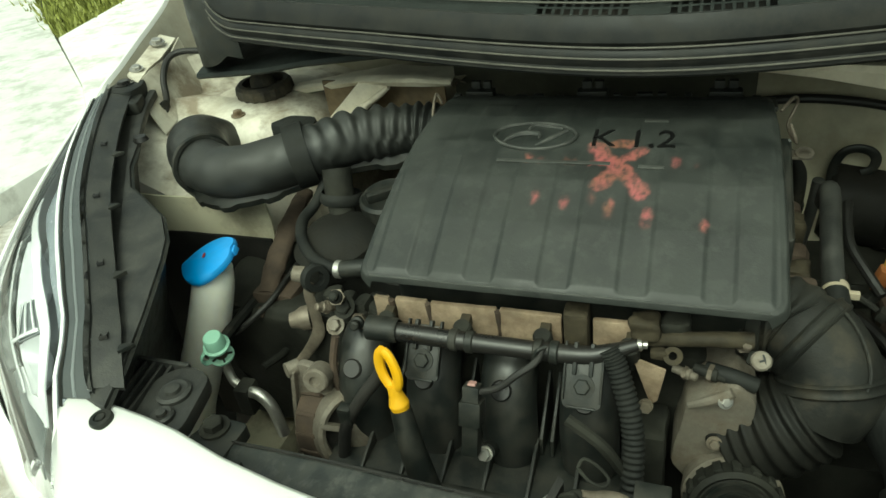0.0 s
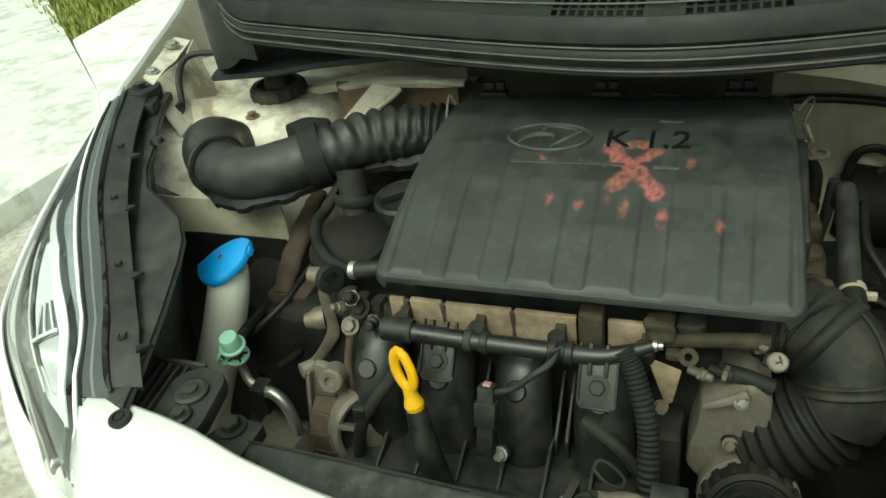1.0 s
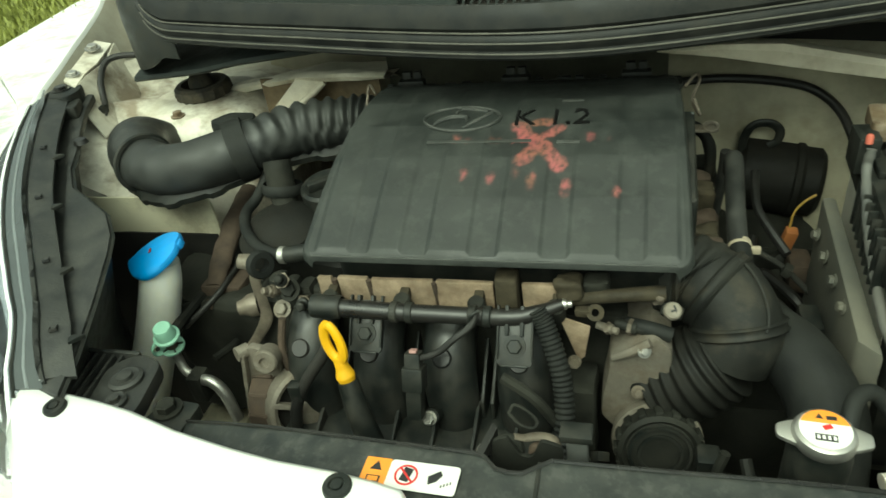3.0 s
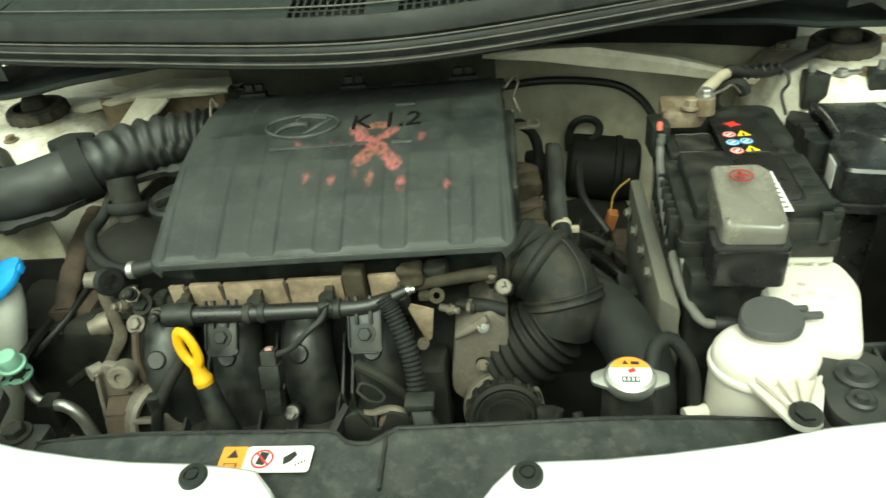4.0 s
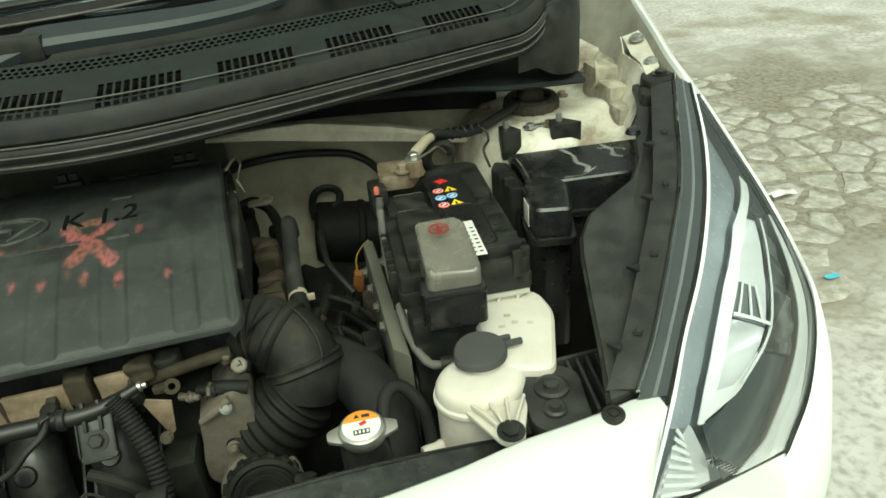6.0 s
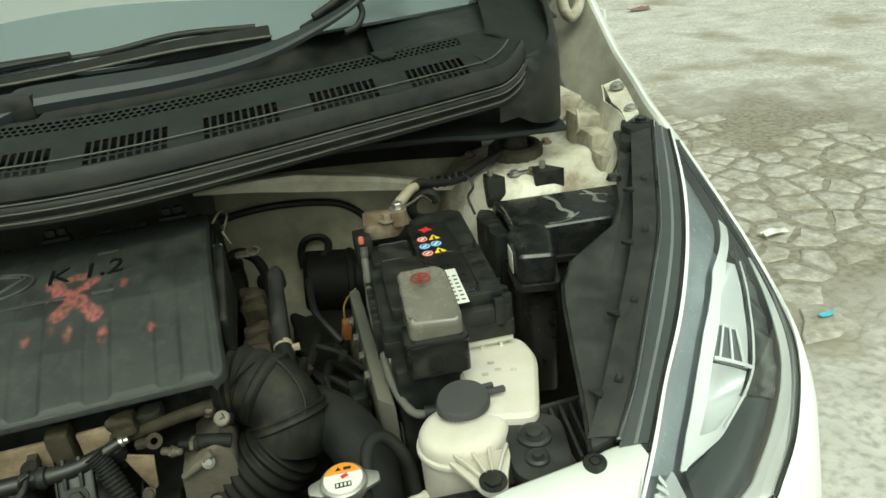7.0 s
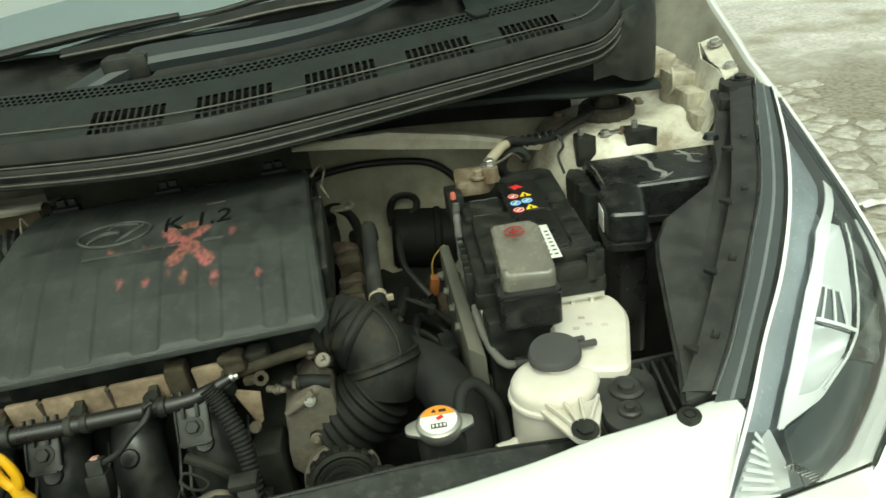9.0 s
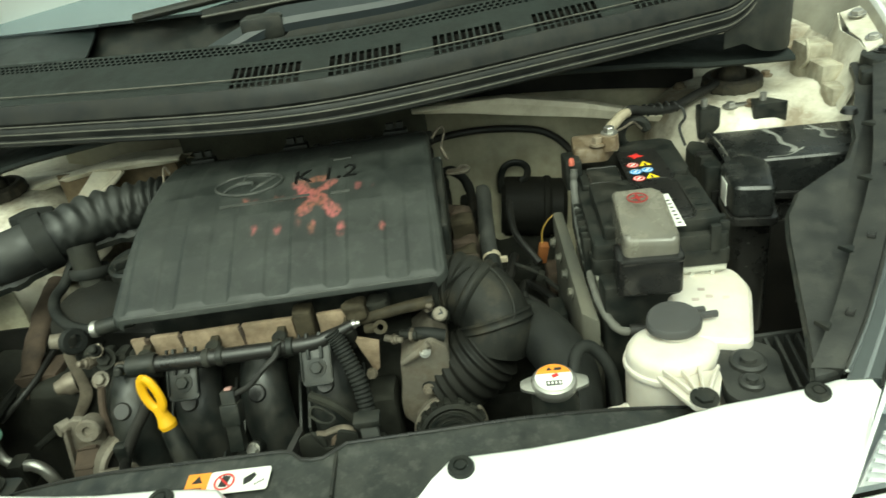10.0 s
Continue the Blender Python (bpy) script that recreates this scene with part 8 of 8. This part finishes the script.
part("pictogram", box(-0.005, 0.001, -0.005, 0.005, 0.0005, 0.0008, 0.0003, m=cm @ pose(0, 0, 0, 0, 0, -10)), M_INK, cl)
part("red_stroke", box(-0.0062, 0.0062, -0.0007, 0.0007, 0.0008, 0.0010, 0.0001, m=cm @ pose(-0.002, 0, 0, 0, 0, -45)), M_REDINK, cl)
part("pictogram", prism([(0.012, 0.001), (0.019, 0.006), (0.021, 0.003), (0.018, -0.002), (0.013, -0.005)], 0.0005, 0.0008, 0.0001, m=cm), M_INK, cl)
for i in range(4):
    part("drop", box(0.021 + 0.0018 * i, 0.022 + 0.0018 * i, -0.006 + 0.001 * i, -0.004 + 0.001 * i, 0.0005, 0.0007, 0.0001, m=cm), M_INK, cl)

# ---- wipers ----
M_ARM = mat("wiper_arm_paint", (0.018, 0.023, 0.026), 0.5, var=0.1, bump=0.05)
w1 = thing("wiper", "black wiper arm and blade lying on the windscreen", "wiper", "wipers")
arm = spline([(-0.140, 0.440, 0.950), (-0.075, 0.455, 0.972), (-0.045, 0.460, 0.977), (0.08, 0.475, 0.976), (0.17, 0.497, 0.979), (0.24, 0.52, 0.992), (0.32, 0.55, 1.022), (0.34, 0.57, 1.06)], 8)
rows = []
for i, p in enumerate(arm):
    k = float(np.interp(i / 8, range(8), [1.0, 1.05, 1.1, 1.0, 0.85, 0.6, 0.42, 0.4]))
    rows.append([p + V(0, dy * k, dz * k) for dy, dz in ((0.017, -0.010), (0.018, 0.004), (0.012, 0.010), (-0.012, 0.002), (-0.016, -0.004), (-0.015, -0.012))])
part("arm", sheet(rows, 0.001), M_ARM, w1, "flat dark wiper arm", 30)
part("arm_head", box(-0.095, -0.045, 0.440, 0.475, 0.958, 0.984, 0.006), M_BLACK, w1)
part("blade", pipe([(0.245, 0.545, 0.992), (0.32, 0.575, 1.018), (0.40, 0.61, 1.045), (0.50, 0.66, 1.08)], 0.006, flat=1.3), M_RUBBER, w1)
part("bridge", pipe([(0.26, 0.54, 1.008), (0.32, 0.565, 1.032), (0.40, 0.60, 1.058)], 0.0045), M_BLACK, w1)
part("tie", pipe([(0.315, 0.552, 1.022), (0.322, 0.55, 1.005), (0.312, 0.545, 0.99), (0.295, 0.54, 0.985)], 0.004), M_BLACK, w1)
w2 = thing("wiper", "black wiper arm and blade lying on the windscreen", "wiper", "wipers")
part("blade", pipe([(0.205, 0.545, 0.992), (0.10, 0.540, 0.992), (-0.02, 0.535, 0.985), (-0.16, 0.535, 0.98)], [0.010, 0.009, 0.008, 0.007], flat=1.5, seg=6), M_RUBBER, w2)
# Pale line for the highlight on the black blade.
part("blade_spine", pipe([(0.207, 0.534, 0.994), (0.10, 0.529, 0.994), (-0.02, 0.524, 0.987), (-0.16, 0.524, 0.982)], 0.0018, seg=6), M_BEAD, w2, "thin pale line painting the blade's highlight")
part("bridge", pipe([(0.19, 0.555, 1.004), (0.10, 0.55, 1.008), (0.02, 0.548, 1.000), (-0.06, 0.548, 0.998)], 0.004), M_BLACK, w2)
part("arm", pipe([(-0.25, 0.545, 0.99), (-0.12, 0.545, 1.000), (-0.02, 0.545, 1.004)], [0.01, 0.009, 0.006], flat=0.6), M_BLACK, w2)


# ---- small fittings in the gaps of the engine ----
def fitting(name, p, axis, r, material, label, category):
    """A stepped union with a hexagon collar and a pipe stub."""
    ob = thing(name, label, category, "engine fittings")
    part("body", lathe([(0, -2.2 * r), (r * 0.8, -2.2 * r), (r * 0.8, -0.4 * r), (r, -0.2 * r), (r, 0.9 * r), (r * 0.7, 1.1 * r), (r * 0.7, 2.0 * r), (r * 0.45, 2.2 * r), (0, 2.2 * r)], aim(p, axis), 16), material, ob)
    part("collar", lathe([(0, -0.3 * r), (r * 1.25, -0.3 * r), (r * 1.25, 0.3 * r), (0, 0.3 * r)], aim(p, axis), 6), M_OILY, ob, "hexagon collar")
    return ob


for p, axis, r, m_ in (((-0.238, 0.164, 0.752), (0.2, -0.7, 0.7), 0.006, M_BLOCK), ((-0.252, 0.166, 0.738), (-0.5, -0.7, 0.5), 0.005, M_OILY), ((-0.222, 0.164, 0.728), (0.1, -0.9, 0.3), 0.006, M_BLACK),
                       ((0.063, 0.160, 0.723), (0.95, -0.3, 0.0), 0.0055, M_BLOCK), ((0.0455, 0.156, 0.724), (0.9, -0.4, 0.0), 0.0042, M_ALU), ((0.082, 0.163, 0.751), (0.2, -0.7, 0.6), 0.005, M_OILY)):
    fitting("pipe_union", p, axis, r, m_, "small grimy pipe union with a hexagon collar", "fitting")
for x in (-0.186, -0.121, -0.0575, 0.006):
    inj = thing("fuel_injector", "grimy fuel injector standing under the rail", "injector", "fuel injectors")
    part("body", lathe([(0, -0.016), (0.0055, -0.016), (0.0055, -0.004), (0.0075, -0.002), (0.0075, 0.012), (0.006, 0.014), (0, 0.014)], aim((x, 0.153, 0.738), (0, -0.35, 1)), 16), M_BLOCK, inj)
    part("connector", box(-0.004, 0.004, -0.004, 0.004, -0.005, 0.005, 0.001, m=aim((x + 0.001, 0.157, 0.7485), (0, -0.2, 1))), M_GREASE, inj, "grimy plug")
# stepped, dirt-caked panel between the strut tower and the bolted flange
M_CAKED = mat("dirt_caked_primer", (0.40, 0.37, 0.29), 0.8, var=0.35, scale=40, dust=(0.15, 0.11, 0.065), dust_amount=0.6, dust_scale=28, bump=0.5, bump_scale=120)
step = thing("stepped_panel", "dirty cream stepped panel beside the strut tower", "panel")
for x0, x1, y0, y1, z0, z1 in ((0.586, 0.612, 0.452, 0.492, 0.770, 0.824), (0.583, 0.606, 0.418, 0.450, 0.765, 0.806), (0.588, 0.620, 0.494, 0.540, 0.775, 0.838)):
    part("step", box(x0, x1, y0, y1, z0, z1, 0.004), M_CAKED, step)
part("sealer", pipe([(0.587, 0.500, 0.846), (0.585, 0.490, 0.836), (0.584, 0.486, 0.824), (0.582, 0.497, 0.812)], [0.002, 0.003, 0.0022, 0.003], seg=8, wobble=0.6), M_CAKED, step, "crumbling sealer")

# ---- scraps on the ground ----
rs = random.Random(9)
for x, y, w, colour, what in ((1.521, 0.926, 0.020, (0.10, 0.42, 0.55), "pale blue"), (1.726, 1.388, 0.045, (0.72, 0.70, 0.64), "white"), (3.683, 5.674, 0.11, (0.22, 0.13, 0.10), "brown")):
    scrap = thing("litter_scrap", "small crumpled " + what + " scrap on the concrete", "litter", "ground litter")
    rows = [[(x + w * (i - 2) / 2, y + w * 0.4 * (j - 2) / 2, 0.014 + w * 0.25 * rs.random()) for i in range(5)] for j in range(5)]
    part("sheet", sheet(rows, 0.001), mat("scrap_" + what.replace(" ", "_"), colour, 0.6), scrap)


# ---- loose looms low in the bay ----
rl = random.Random(21)
for label, x0, x1, y0, y1, z0, z1, n in (("grimy wires and hoses beside the engine mount", -0.43, -0.30, 0.20, 0.30, 0.60, 0.69, 9), ("grimy wires and hoses beside the gearbox", 0.13, 0.23, 0.22, 0.36, 0.62, 0.69, 9), ("grimy wires behind the front support", 0.03, 0.17, 0.06, 0.11, 0.58, 0.66, 7)):
    loom = thing("wiring_loom", label, "wiring", "wiring looms")
    for i in range(n):
        p = Vector((rl.uniform(x0, x1), rl.uniform(y0, y1), rl.uniform(z0, z1)))
        pts = [p]
        d = Vector((rl.uniform(-1, 1), rl.uniform(-1, 1), rl.uniform(-0.5, 0.4))).normalized()
        for q in range(4):
            d = (d + Vector((rl.uniform(-0.6, 0.6), rl.uniform(-0.6, 0.6), rl.uniform(-0.5, 0.2)))).normalized()
            pts.append(pts[-1] + d * 0.028)
        part("cable", pipe(pts, rl.uniform(0.002, 0.006), seg=8, n=5, wobble=0.06), rl.choice((M_BITUMEN, M_BLOCK, M_HOSE)), loom)
    for i in range(4):
        c = (rl.uniform(x0, x1), rl.uniform(y0, y1), rl.uniform(z0, z1 - 0.02))
        part("clip", box(-0.006, 0.006, -0.004, 0.004, -0.005, 0.005, 0.001, m=pose(*c, rl.uniform(0, 60), rl.uniform(0, 60), rl.uniform(0, 180))), rl.choice((M_BLOCK, M_HOSE, M_RUST)), loom)


# ---- irregular paving stones set in the ground beside the car ----
M_STONE = mat("worn_paving_stone", (0.46, 0.435, 0.40), 0.9, var=0.30, scale=24, dust=(0.20, 0.175, 0.12), dust_amount=0.8, dust_scale=22, bump=1.0, bump_scale=55, stain=(0.24, 0.205, 0.13), stain_amount=0.5, stain_scale=2.4)


def clipped(poly, mx_, my_, nx, ny):
    """The part of a polygon on the near side of a line through (mx_, my_) across (nx, ny)."""
    out = []
    for (ax_, ay_), (bx_, by_) in zip(poly, poly[1:] + poly[:1]):
        da, db = (ax_ - mx_) * nx + (ay_ - my_) * ny, (bx_ - mx_) * nx + (by_ - my_) * ny
        if da <= 0:
            out.append((ax_, ay_))
        if da * db < 0:
            q = da / (da - db)
            out.append((ax_ + (bx_ - ax_) * q, ay_ + (by_ - ay_) * q))
    return out


def paving_stone(poly, cx, cy, z, gap, rnd):
    """One flat stone with a chipped outline and a rounded edge."""
    rim = []
    for (ax_, ay_), (bx_, by_) in zip(poly, poly[1:] + poly[:1]):
        d = math.hypot(bx_ - ax_, by_ - ay_)
        n = max(1, int(d / 0.035))
        for q in range(n):
            x, y = ax_ + (bx_ - ax_) * q / n, ay_ + (by_ - ay_) * q / n
            r = math.hypot(x - cx, y - cy)
            k = 1 - (gap + rnd.uniform(0, 0.009)) / max(r, 0.03)
            rim.append((cx + (x - cx) * k, cy + (y - cy) * k))
    bm = bmesh.new()
    rings = [[bm.verts.new((cx + (x - cx) * f, cy + (y - cy) * f, z + dz)) for x, y in rim] for f, dz in ((1.0, -0.020), (0.975, -0.005), (0.88, 0.0), (0.5, 0.001))]
    n = len(rim)
    for lo, hi in zip(rings, rings[1:]):
        for q in range(n):
            bm.faces.new((lo[q], lo[(q + 1) % n], hi[(q + 1) % n], hi[q]))
    bm.faces.new(rings[-1])
    return bm


rp = random.Random(31)
PITCH = 0.138
seeds = {(i, j): (1.0 + PITCH * (i + 0.5 * (j % 2) + rp.uniform(-0.42, 0.42)), 0.75 + PITCH * (j + rp.uniform(-0.42, 0.42))) for i in range(-2, 22) for j in range(-2, 23)}
for (i, j), (cx, cy) in seeds.items():
    if not (0 <= i < 19 and 0 <= j < 20) or cy < 0.80 + 0.12 * (cx - 1.0) + rp.uniform(-0.1, 0.2) or cx + cy > 4.9 + rp.uniform(-0.5, 0.5) or rp.random() < 0.08:
        continue
    poly = [(cx - 0.4, cy - 0.4), (cx + 0.4, cy - 0.4), (cx + 0.4, cy + 0.4), (cx - 0.4, cy + 0.4)]
    for di in range(-2, 3):
        for dj in range(-2, 3):
            if (di or dj) and (i + di, j + dj) in seeds:
                ox, oy = seeds[(i + di, j + dj)]
                poly = clipped(poly, (cx + ox) / 2, (cy + oy) / 2, ox - cx, oy - cy)
    low = 0.012 * noise.noise(Vector((cx * 1.3, cy * 1.3, 0)))
    part("stone", paving_stone(poly, cx, cy, low + rp.uniform(0.002, 0.006), rp.uniform(0.002, 0.013), rp), M_STONE, ground, smooth=50)
